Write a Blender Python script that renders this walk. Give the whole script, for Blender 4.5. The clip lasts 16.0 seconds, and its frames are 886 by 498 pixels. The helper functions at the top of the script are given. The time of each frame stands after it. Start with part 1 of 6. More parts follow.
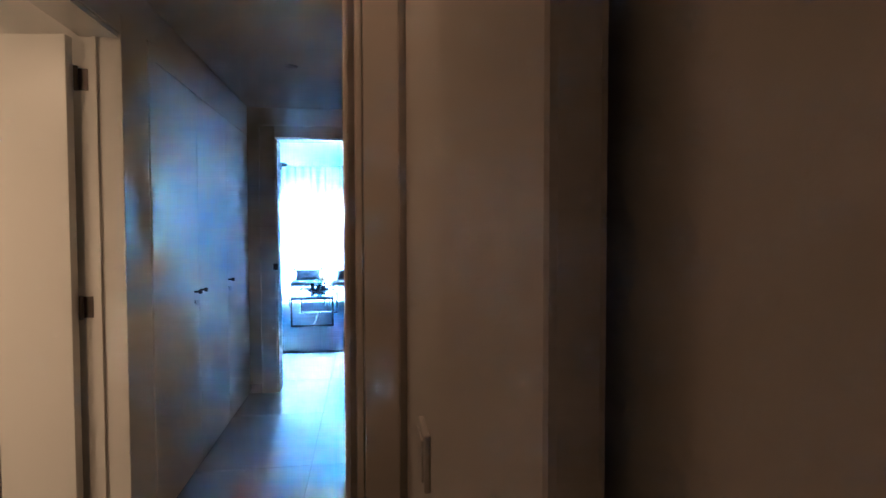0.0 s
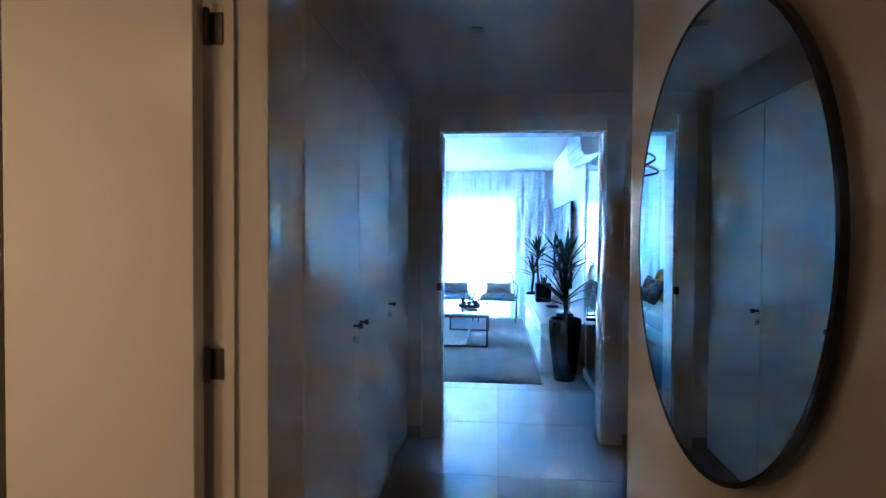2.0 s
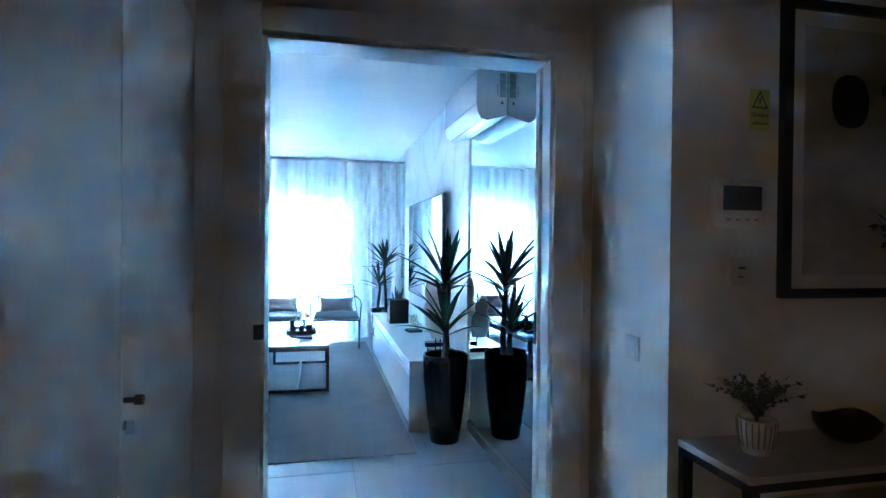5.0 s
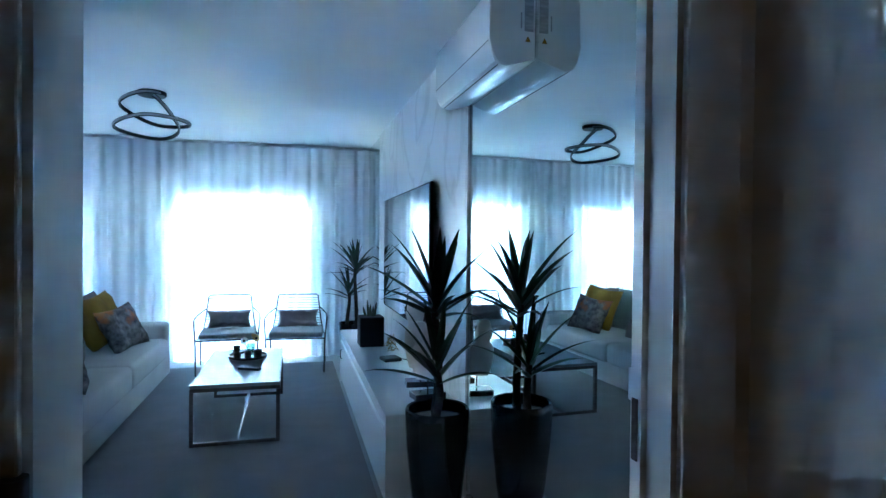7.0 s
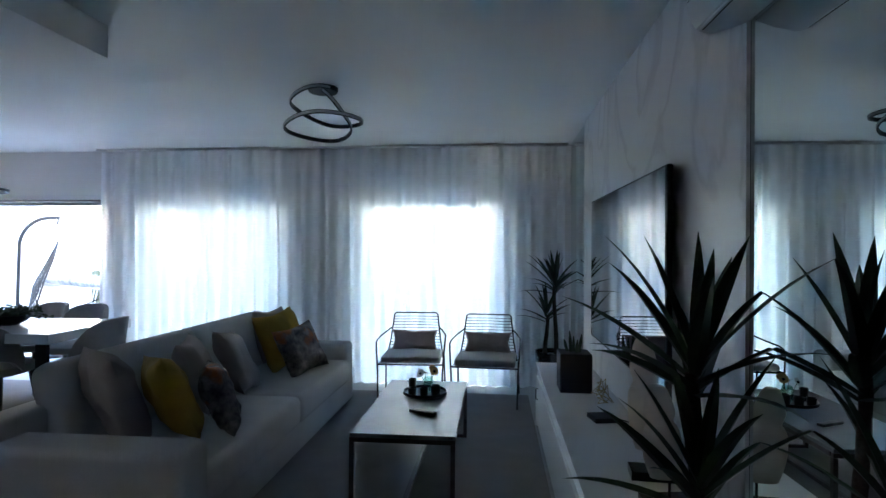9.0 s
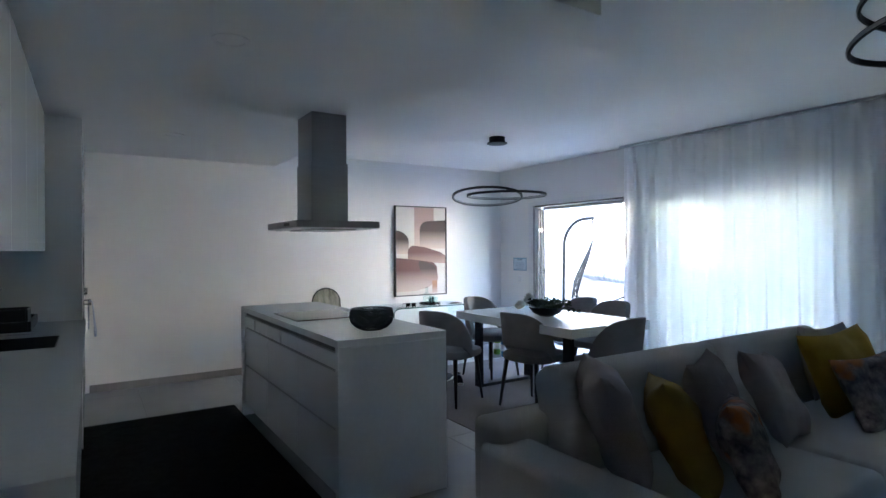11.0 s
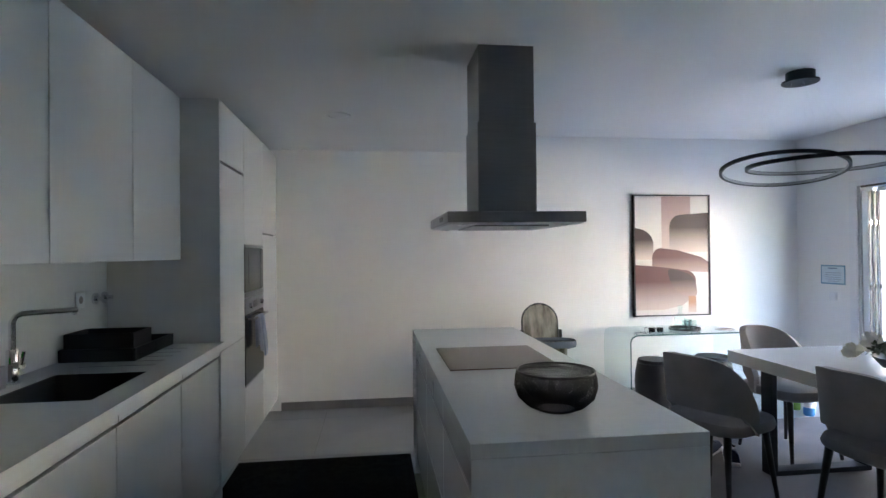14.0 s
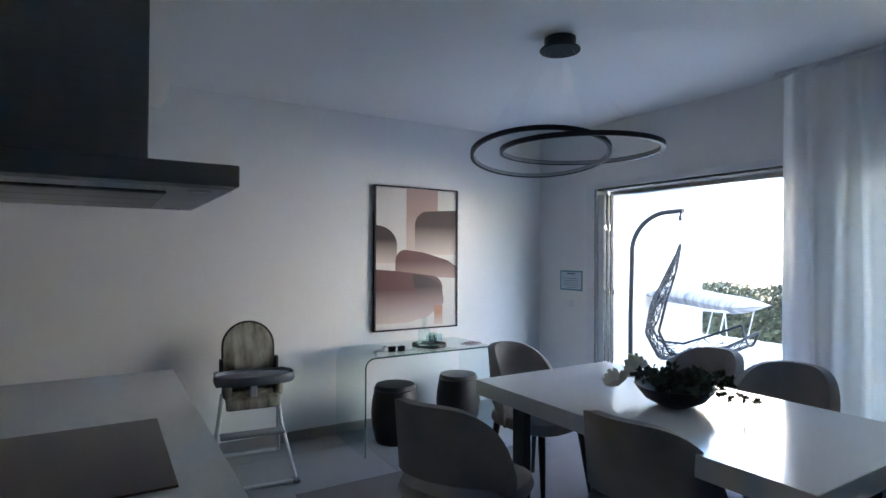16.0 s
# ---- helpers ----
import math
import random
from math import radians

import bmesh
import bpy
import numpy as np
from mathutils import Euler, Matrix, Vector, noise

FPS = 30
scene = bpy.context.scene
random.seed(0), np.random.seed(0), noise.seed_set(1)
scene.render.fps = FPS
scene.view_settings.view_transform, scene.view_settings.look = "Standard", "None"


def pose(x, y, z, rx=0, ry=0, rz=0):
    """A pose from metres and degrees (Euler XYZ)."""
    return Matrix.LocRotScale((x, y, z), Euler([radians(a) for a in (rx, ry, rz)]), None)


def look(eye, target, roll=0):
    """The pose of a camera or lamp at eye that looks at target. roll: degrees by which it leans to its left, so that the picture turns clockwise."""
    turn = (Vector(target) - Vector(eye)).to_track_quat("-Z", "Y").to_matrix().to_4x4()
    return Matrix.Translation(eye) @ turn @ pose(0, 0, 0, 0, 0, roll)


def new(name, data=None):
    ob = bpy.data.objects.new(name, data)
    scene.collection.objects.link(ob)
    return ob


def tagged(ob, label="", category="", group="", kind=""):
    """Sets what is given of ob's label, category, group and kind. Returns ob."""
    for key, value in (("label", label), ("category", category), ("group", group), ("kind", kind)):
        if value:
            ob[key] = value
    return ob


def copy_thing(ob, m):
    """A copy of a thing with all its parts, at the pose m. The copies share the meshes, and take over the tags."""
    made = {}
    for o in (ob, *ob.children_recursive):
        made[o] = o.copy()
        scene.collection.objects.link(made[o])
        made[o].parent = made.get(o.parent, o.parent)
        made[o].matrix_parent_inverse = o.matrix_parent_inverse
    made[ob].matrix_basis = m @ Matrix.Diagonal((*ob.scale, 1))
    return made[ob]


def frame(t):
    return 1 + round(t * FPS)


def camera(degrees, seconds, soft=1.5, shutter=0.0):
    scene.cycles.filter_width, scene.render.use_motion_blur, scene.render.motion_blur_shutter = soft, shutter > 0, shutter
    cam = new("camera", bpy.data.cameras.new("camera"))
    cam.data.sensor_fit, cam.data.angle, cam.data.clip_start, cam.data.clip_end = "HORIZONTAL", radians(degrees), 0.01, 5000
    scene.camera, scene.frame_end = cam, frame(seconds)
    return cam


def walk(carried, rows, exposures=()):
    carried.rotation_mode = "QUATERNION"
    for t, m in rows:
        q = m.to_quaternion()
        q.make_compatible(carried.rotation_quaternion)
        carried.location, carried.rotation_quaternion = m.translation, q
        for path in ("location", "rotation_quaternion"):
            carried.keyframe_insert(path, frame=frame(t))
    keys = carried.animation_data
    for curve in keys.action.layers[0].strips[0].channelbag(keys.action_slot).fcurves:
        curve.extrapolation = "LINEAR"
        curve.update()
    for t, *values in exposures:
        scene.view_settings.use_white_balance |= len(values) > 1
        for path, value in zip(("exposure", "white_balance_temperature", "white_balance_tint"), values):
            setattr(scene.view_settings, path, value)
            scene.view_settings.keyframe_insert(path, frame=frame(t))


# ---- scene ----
cam = camera(77.8, 16.0)
PATH = [
    (0, (0.702, -4.577, 1.322), (0.986, -2.599, 1.251), -0.1),
    (0.5, (0.532, -4.39, 1.344), (0.531, -2.391, 1.285), 0.3),
    (1, (0.481, -4.188, 1.337), (0.384, -2.191, 1.282), 0.4),
    (1.5, (0.465, -3.939, 1.343), (0.306, -1.947, 1.287), 0.2),
    (2, (0.378, -3.675, 1.362), (0.184, -1.685, 1.316), 0.4),
    (2.5, (0.344, -3.426, 1.346), (0.155, -1.435, 1.304), 0.5),
    (3, (0.353, -3.15, 1.333), (0.192, -1.156, 1.3), 0.4),
    (3.5, (0.244, -2.859, 1.346), (0.175, -0.86, 1.319), 0.6),
    (4, (0.238, -2.566, 1.322), (0.417, -0.574, 1.303), 0.6),
    (4.5, (0.23, -2.288, 1.324), (0.542, -0.313, 1.298), 0.2),
    (4.7, (0.198, -2.17, 1.328), (0.567, -0.204, 1.306), 0.4),
    (6.8, (0.336, -1.003, 1.36), (0.889, 0.919, 1.339), 0.8),
    (7, (0.365, -0.897, 1.381), (0.892, 1.033, 1.355), 0.6),
    (7.5, (0.451, -0.65, 1.386), (0.798, 1.32, 1.364), 0.4),
    (8, (0.527, -0.375, 1.419), (0.79, 1.607, 1.4), 0.6),
    (8.5, (0.54, -0.132, 1.405), (0.765, 1.855, 1.406), 0.5),
    (9, (0.492, 0.106, 1.402), (0.301, 2.097, 1.406), 0.3),
    (9.5, (0.403, 0.362, 1.397), (-0.244, 2.255, 1.407), 0.2),
    (10, (0.381, 0.551, 1.379), (-0.692, 2.239, 1.389), -0.1),
    (10.2, (0.363, 0.624, 1.371), (-0.873, 2.197, 1.378), -0.2),
    (12.3, (-0.355, 1.217, 1.375), (-2.31, 1.641, 1.378), -0.5),
    (12.5, (-0.413, 1.305, 1.385), (-2.383, 1.651, 1.389), -0.6),
    (13, (-0.58, 1.454, 1.388), (-2.566, 1.685, 1.394), -0.8),
    (13.5, (-0.844, 1.536, 1.398), (-2.833, 1.75, 1.409), -0.5),
    (14, (-1.112, 1.664, 1.397), (-3.096, 1.913, 1.411), -0.6),
    (14.5, (-1.378, 1.769, 1.375), (-3.355, 2.066, 1.391), -0.5),
    (15, (-1.67, 1.888, 1.363), (-3.607, 2.384, 1.385), -0.3),
    (15.5, (-1.925, 2.116, 1.367), (-3.764, 2.901, 1.388), 0.0),
    (16, (-2.134, 2.317, 1.383), (-3.835, 3.368, 1.403), 0.3),
]
walk(cam, [(t, look(eye, target, roll)) for t, eye, target, roll in PATH],
     [(0, 9.1, 3750, 8), (1, 8.8, 3800, 8), (2, 8.45, 3950, 7), (3.5, 8.3, 4200, 5), (4.7, 8.15, 4300, 3), (7, 6.9, 4650, 4), (8, 5.85, 4950, 6), (9, 5.35, 5850, 12), (10.2, 5.0, 5800, 12), (12.3, 5.45, 6450, 12), (14.5, 5.35, 6450, 12), (15.5, 4.9, 6050, 10), (16, 4.47, 6000, 10)])

# world, sun, window light, lamps
SUN_DIR = Vector((-0.30, 0.62, -0.72)).normalized()
world = bpy.data.worlds.new("world")
scene.world = world
world.use_nodes = True
wn = world.node_tree
sky = wn.nodes.new("ShaderNodeTexSky")
sky.sky_type = "NISHITA"
sky.sun_disc = False
sky.sun_elevation = math.asin(-SUN_DIR.z)
sky.sun_rotation = math.atan2(-SUN_DIR.x, -SUN_DIR.y)
wn.nodes["Background"].inputs[1].default_value = 0.13
wn.links.new(sky.outputs[0], wn.nodes["Background"].inputs[0])


def lamp(name, kind, m, power, color, **settings):
    data = bpy.data.lights.new(name, kind)
    data.energy = power
    data.color = color
    for key, value in settings.items():
        setattr(data, key, value)
    ob = new(name, data)
    ob.matrix_world = m
    return ob


lamp("sun", "SUN", look((0, 0, 0), SUN_DIR), 5.0, (1.0, 0.88, 0.74), angle=radians(0.5))
lamp("room_lamp", "AREA", look((-1.5, -3.7, 2.22), (-1.5, -3.7, 0)), 0.046, (1.0, 0.45, 0.12), shape="DISK", size=0.35)
# added warm fill, stands in for light bounced onto the corridor wall
lamp("corridor_lamp", "AREA", look((0.3, -3.85, 2.27), (0.3, -3.85, 0)), 0.0028, (1.0, 0.38, 0.09), shape="DISK", size=0.2)


# materials
def rgb(c):
    return (*c, 1.0) if len(c) == 3 else c


def mat(name, color, rough=0.5, metal=0.0, var=0.06, scale=6.0, grain=0.0, grain_scale=200.0, bump=0.0, coat=0.0,
        spec=0.5, second=None, stretch=(1, 1, 1), piece=0.0, trans=0.0, ior=1.45, wear=0.1):
    m = bpy.data.materials.new(name)
    m.use_nodes = True
    n, l = m.node_tree.nodes, m.node_tree.links
    b = n["Principled BSDF"]
    b.inputs["Metallic"].default_value = metal
    b.inputs["Coat Weight"].default_value = coat
    b.inputs["Specular IOR Level"].default_value = spec
    b.inputs["Transmission Weight"].default_value = trans
    b.inputs["IOR"].default_value = ior
    tc = n.new("ShaderNodeTexCoord")
    mp = n.new("ShaderNodeMapping")
    mp.inputs["Scale"].default_value = stretch
    l.new(tc.outputs["Object"], mp.inputs[0])
    n1 = n.new("ShaderNodeTexNoise")
    n1.inputs["Scale"].default_value = scale
    n1.inputs["Detail"].default_value = 6
    l.new(mp.outputs[0], n1.inputs["Vector"])
    n2 = n.new("ShaderNodeTexNoise")
    n2.inputs["Scale"].default_value = grain_scale
    n2.inputs["Detail"].default_value = 3
    l.new(mp.outputs[0], n2.inputs["Vector"])
    ramp = n.new("ShaderNodeMapRange")
    ramp.inputs[1].default_value, ramp.inputs[2].default_value = 0.3, 0.7
    l.new(n1.outputs["Fac"], ramp.inputs[0])
    mix = n.new("ShaderNodeMix")
    mix.data_type = "RGBA"
    c2 = second if second else tuple(max(0.0, c * (1 - 2 * var)) for c in color)
    mix.inputs[6].default_value, mix.inputs[7].default_value = rgb(color), rgb(c2)
    l.new(ramp.outputs[0], mix.inputs[0])
    out = mix.outputs[2]
    if grain:
        g = n.new("ShaderNodeMix")
        g.data_type = "RGBA"
        g.blend_type = "MULTIPLY"
        gr = n.new("ShaderNodeMapRange")
        gr.inputs[1].default_value, gr.inputs[2].default_value = 0.35, 0.65
        gr.inputs[3].default_value, gr.inputs[4].default_value = 1 - grain, 1.0
        l.new(n2.outputs["Fac"], gr.inputs[0])
        g.inputs[0].default_value = 1
        l.new(out, g.inputs[6])
        l.new(gr.outputs[0], g.inputs[7])
        out = g.outputs[2]
    if piece:
        oi = n.new("ShaderNodeObjectInfo")
        pr = n.new("ShaderNodeMapRange")
        pr.inputs[3].default_value, pr.inputs[4].default_value = 1 - piece, 1.0
        l.new(oi.outputs["Random"], pr.inputs[0])
        g = n.new("ShaderNodeMix")
        g.data_type = "RGBA"
        g.blend_type = "MULTIPLY"
        g.inputs[0].default_value = 1
        l.new(out, g.inputs[6])
        l.new(pr.outputs[0], g.inputs[7])
        out = g.outputs[2]
    l.new(out, b.inputs["Base Color"])
    rr = n.new("ShaderNodeMapRange")
    rr.inputs[3].default_value, rr.inputs[4].default_value = rough * (1 - wear), min(1, rough * (1 + wear))
    l.new(n1.outputs["Fac"], rr.inputs[0])
    l.new(rr.outputs[0], b.inputs["Roughness"])
    if bump:
        bp = n.new("ShaderNodeBump")
        bp.inputs["Strength"].default_value = bump
        bp.inputs["Distance"].default_value = 0.003
        l.new(n2.outputs["Fac"], bp.inputs["Height"])
        l.new(bp.outputs[0], b.inputs["Normal"])
    return m


def veined(name, base, vein, rough=0.25, scale=1.6, width=0.035, amount=0.6, coat=0.0):
    """Marble or marbled plaster: thin warped veins over a cloudy ground."""
    m = mat(name, base, rough, var=0.05, scale=1.2, coat=coat)
    n, l = m.node_tree.nodes, m.node_tree.links
    b = n["Principled BSDF"]
    tc = n.new("ShaderNodeTexCoord")
    warp = n.new("ShaderNodeTexNoise")
    warp.inputs["Scale"].default_value = scale
    warp.inputs["Detail"].default_value = 8
    warp.inputs["Distortion"].default_value = 1.6
    l.new(tc.outputs["Object"], warp.inputs["Vector"])
    sub = n.new("ShaderNodeMath")
    sub.operation = "SUBTRACT"
    sub.inputs[1].default_value = 0.5
    l.new(warp.outputs["Fac"], sub.inputs[0])
    ab = n.new("ShaderNodeMath")
    ab.operation = "ABSOLUTE"
    l.new(sub.outputs[0], ab.inputs[0])
    mr = n.new("ShaderNodeMapRange")
    mr.inputs[1].default_value, mr.inputs[2].default_value = 0, width
    mr.inputs[3].default_value, mr.inputs[4].default_value = amount, 0
    l.new(ab.outputs[0], mr.inputs[0])
    mx = n.new("ShaderNodeMix")
    mx.data_type = "RGBA"
    old = b.inputs["Base Color"].links[0].from_socket
    l.new(mr.outputs[0], mx.inputs[0])
    l.new(old, mx.inputs[6])
    mx.inputs[7].default_value = rgb(vein)
    l.new(mx.outputs[2], b.inputs["Base Color"])
    return m


def sheer(name):
    m = bpy.data.materials.new(name)
    m.use_nodes = True
    n, l = m.node_tree.nodes, m.node_tree.links
    n.remove(n["Principled BSDF"])
    out = n["Material Output"]
    tc = n.new("ShaderNodeTexCoord")
    mp = n.new("ShaderNodeMapping")
    mp.inputs["Scale"].default_value = (3.5, 0.0, 0.02)
    l.new(tc.outputs["Object"], mp.inputs[0])
    nz = n.new("ShaderNodeTexNoise")
    nz.inputs["Scale"].default_value = 3
    l.new(mp.outputs[0], nz.inputs["Vector"])
    mr = n.new("ShaderNodeMapRange")
    mr.inputs[3].default_value, mr.inputs[4].default_value = 0.965, 1.0
    l.new(nz.outputs["Fac"], mr.inputs[0])
    di = n.new("ShaderNodeBsdfDiffuse")
    di.inputs[0].default_value = (0.94, 0.95, 0.96, 1)
    tl = n.new("ShaderNodeBsdfTranslucent")
    tl.inputs[0].default_value = (0.92, 0.93, 0.94, 1)
    tr = n.new("ShaderNodeBsdfTransparent")
    a = n.new("ShaderNodeMixShader")
    a.inputs[0].default_value = 0.155
    l.new(di.outputs[0], a.inputs[1])
    l.new(tl.outputs[0], a.inputs[2])
    b = n.new("ShaderNodeMixShader")
    l.new(mr.outputs[0], b.inputs[0])
    l.new(tr.outputs[0], b.inputs[1])
    l.new(a.outputs[0], b.inputs[2])
    l.new(b.outputs[0], out.inputs[0])
    return m


def clear(name, tint=(0.9, 0.96, 0.95)):
    """Thin pane: see-through with a Fresnel gloss."""
    m = bpy.data.materials.new(name)
    m.use_nodes = True
    n, l = m.node_tree.nodes, m.node_tree.links
    n.remove(n["Principled BSDF"])
    tr = n.new("ShaderNodeBsdfTransparent")
    tr.inputs[0].default_value = rgb(tint)
    gl = n.new("ShaderNodeBsdfGlossy")
    gl.inputs["Roughness"].default_value = 0.02
    lw = n.new("ShaderNodeLayerWeight")
    lw.inputs[0].default_value = 0.5
    pw = n.new("ShaderNodeMath")
    pw.operation = "POWER"
    pw.inputs[1].default_value = 4.0
    l.new(lw.outputs["Facing"], pw.inputs[0])
    ad = n.new("ShaderNodeMath")
    ad.operation = "MULTIPLY_ADD"
    ad.inputs[1].default_value, ad.inputs[2].default_value = 0.7, 0.03
    l.new(pw.outputs[0], ad.inputs[0])
    mx = n.new("ShaderNodeMixShader")
    l.new(ad.outputs[0], mx.inputs[0])
    l.new(tr.outputs[0], mx.inputs[1])
    l.new(gl.outputs[0], mx.inputs[2])
    l.new(mx.outputs[0], n["Material Output"].inputs[0])
    return m


PAINT = mat("wall_paint", (0.84, 0.83, 0.81), 0.6, var=0.02, scale=1.5, bump=0.05, grain_scale=350)
CEIL = mat("ceiling_paint", (0.85, 0.85, 0.84), 0.75, var=0.015, scale=1.0)
LACQ = mat("white_lacquer", (0.82, 0.82, 0.81), 0.35, var=0.008, scale=2.0, wear=0.02)
DOORP = mat("door_lacquer", (0.82, 0.81, 0.79), 0.30, var=0.01, scale=2.0, wear=0.02)
MATT = mat("satin_white_front", (0.76, 0.77, 0.76), 0.2, var=0.01, scale=2.0)
QUARTZ = mat("white_quartz", (0.80, 0.815, 0.805), 0.2, var=0.02, scale=40, grain=0.03, grain_scale=500)
TILE = mat("porcelain_tile", (0.32, 0.322, 0.325), 0.36, var=0.06, scale=3.0, grain=0.06, grain_scale=140, piece=0.05, bump=0.02)
GROUT = mat("grout", (0.20, 0.20, 0.195), 0.9, var=0.1, scale=30)
SKIRT = mat("grey_skirting", (0.30, 0.29, 0.28), 0.4, var=0.06, scale=5)
MIRROR = mat("mirror_silver", (0.70, 0.76, 0.735), 0.01, metal=1.0, var=0.0)
MARBLEW = veined("marbled_plaster", (0.76, 0.75, 0.74), (0.50, 0.48, 0.47), 0.35, 0.9, 0.045, 0.55)
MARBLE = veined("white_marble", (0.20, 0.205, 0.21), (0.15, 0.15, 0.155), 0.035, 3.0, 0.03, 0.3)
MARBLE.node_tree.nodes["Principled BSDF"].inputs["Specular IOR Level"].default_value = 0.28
BLACKM = mat("black_metal", (0.018, 0.018, 0.02), 0.4, metal=0.3, var=0.1, scale=20)
BRONZE = mat("bronze_dark_metal", (0.10, 0.085, 0.08), 0.35, metal=0.9, var=0.1, scale=30)
BLACKG = mat("black_gloss_ceramic", (0.012, 0.012, 0.013), 0.12, var=0.1, scale=6, coat=0.4)
STEEL = mat("brushed_steel", (0.24, 0.245, 0.25), 0.34, metal=1.0, var=0.05, scale=10, stretch=(1, 1, 30))
CHROME = mat("chrome", (0.75, 0.76, 0.78), 0.08, metal=1.0, var=0.02)
ALU = mat("window_aluminium", (0.42, 0.42, 0.43), 0.4, metal=0.6, var=0.03)
GLASS = clear("pane_glass")
GREENG = clear("green_edge_glass", (0.80, 0.93, 0.90))
SHEER = sheer("sheer_voile")
SOFAF = mat("sofa_linen", (0.58, 0.565, 0.545), 0.95, var=0.06, scale=4, grain=0.22, grain_scale=420, bump=0.35, spec=0.15)
YELLOW = mat("mustard_velvet", (0.37, 0.225, 0.03), 0.8, var=0.14, scale=7, grain=0.15, grain_scale=300, bump=0.2, spec=0.2)
GREYC = mat("grey_cushion_cloth", (0.37, 0.32, 0.305), 0.95, var=0.08, scale=6, grain=0.25, grain_scale=350, bump=0.3, spec=0.15)
FLORAL = mat("floral_cloth", (0.40, 0.34, 0.32), 0.9, scale=16, second=(0.06, 0.055, 0.07), grain=0.3, grain_scale=60, bump=0.2, spec=0.15)
def blossom(m):
    """Orange flowers printed over the upper part of the cloth."""
    n, l = m.node_tree.nodes, m.node_tree.links
    tc = n.new("ShaderNodeTexCoord")
    sep = n.new("ShaderNodeSeparateXYZ")
    l.new(tc.outputs["Object"], sep.inputs[0])
    nz = n.new("ShaderNodeTexNoise")
    nz.inputs["Scale"].default_value = 9.0
    nz.inputs["Detail"].default_value = 5
    l.new(tc.outputs["Object"], nz.inputs["Vector"])
    add = n.new("ShaderNodeMath")
    add.operation = "MULTIPLY_ADD"
    add.inputs[1].default_value = 0.9
    l.new(nz.outputs["Fac"], add.inputs[0])
    l.new(sep.outputs[2], add.inputs[2])
    mr = n.new("ShaderNodeMapRange")
    mr.inputs[1].default_value, mr.inputs[2].default_value = 0.53, 0.66
    l.new(add.outputs[0], mr.inputs[0])
    mx = n.new("ShaderNodeMix")
    mx.data_type = "RGBA"
    b = n["Principled BSDF"]
    l.new(mr.outputs[0], mx.inputs[0])
    l.new(b.inputs["Base Color"].links[0].from_socket, mx.inputs[6])
    mx.inputs[7].default_value = (0.38, 0.15, 0.06, 1)
    l.new(mx.outputs[2], b.inputs["Base Color"])


blossom(FLORAL)
RUGM = mat("grey_rug", (0.28, 0.27, 0.268), 0.98, var=0.05, scale=5, grain=0.3, grain_scale=500, bump=0.5, spec=0.05)
RUGB = mat("black_shag", (0.022, 0.021, 0.021), 1.0, var=0.2, scale=20, grain=0.5, grain_scale=250, bump=0.8, spec=0.05)
VELVET = mat("taupe_velvet", (0.29, 0.272, 0.258), 0.75, var=0.12, scale=6, grain=0.1, grain_scale=400, bump=0.1, spec=0.25)
LEGW = mat("black_stained_wood", (0.02, 0.018, 0.016), 0.45, var=0.1, scale=10, stretch=(4, 4, 1))
LEAF = mat("yucca_leaf", (0.030, 0.060, 0.022), 0.45, var=0.2, scale=5, piece=0.35)
TRUNK = mat("yucca_trunk", (0.075, 0.058, 0.042), 0.9, var=0.25, scale=18, grain=0.4, grain_scale=80, bump=0.6)
SOIL = mat("potting_soil", (0.05, 0.035, 0.025), 1.0, var=0.3, scale=40, bump=0.8, grain_scale=120)
CREAM = mat("cream_resin", (0.74, 0.68, 0.57), 0.6, var=0.1, scale=9, bump=0.2, grain_scale=60)
SCREEN = mat("screen_glass", (0.010, 0.013, 0.018), 0.035, var=0.0, spec=0.5, coat=0.8)
PLASTW = mat("white_plastic", (0.78, 0.78, 0.78), 0.3, var=0.01)
PLASTB = mat("black_plastic", (0.02, 0.02, 0.021), 0.45, var=0.1)
LEDW = mat("led_diffuser", (0.42, 0.42, 0.42), 0.5, var=0.02)


# geometry helpers
FLAT = set()


def bx(bm, x0, x1, y0, y1, z0, z1, bev=0.0, seg=2):
    if bev < 0.012:
        FLAT.add(id(bm))
    vs = [bm.verts.new((x, y, z)) for z in (z0, z1) for y in (y0, y1) for x in (x0, x1)]
    fs = [bm.faces.new([vs[i] for i in q]) for q in ((0, 2, 3, 1), (4, 5, 7, 6), (0, 1, 5, 4), (2, 6, 7, 3), (0, 4, 6, 2), (1, 3, 7, 5))]
    if bev:
        es = list({e for f in fs for e in f.edges})
        bmesh.ops.bevel(bm, geom=es, offset=bev, segments=seg, profile=0.5, affect="EDGES")
    return bm


def box(*a, **k):
    return bx(bmesh.new(), *a, **k)


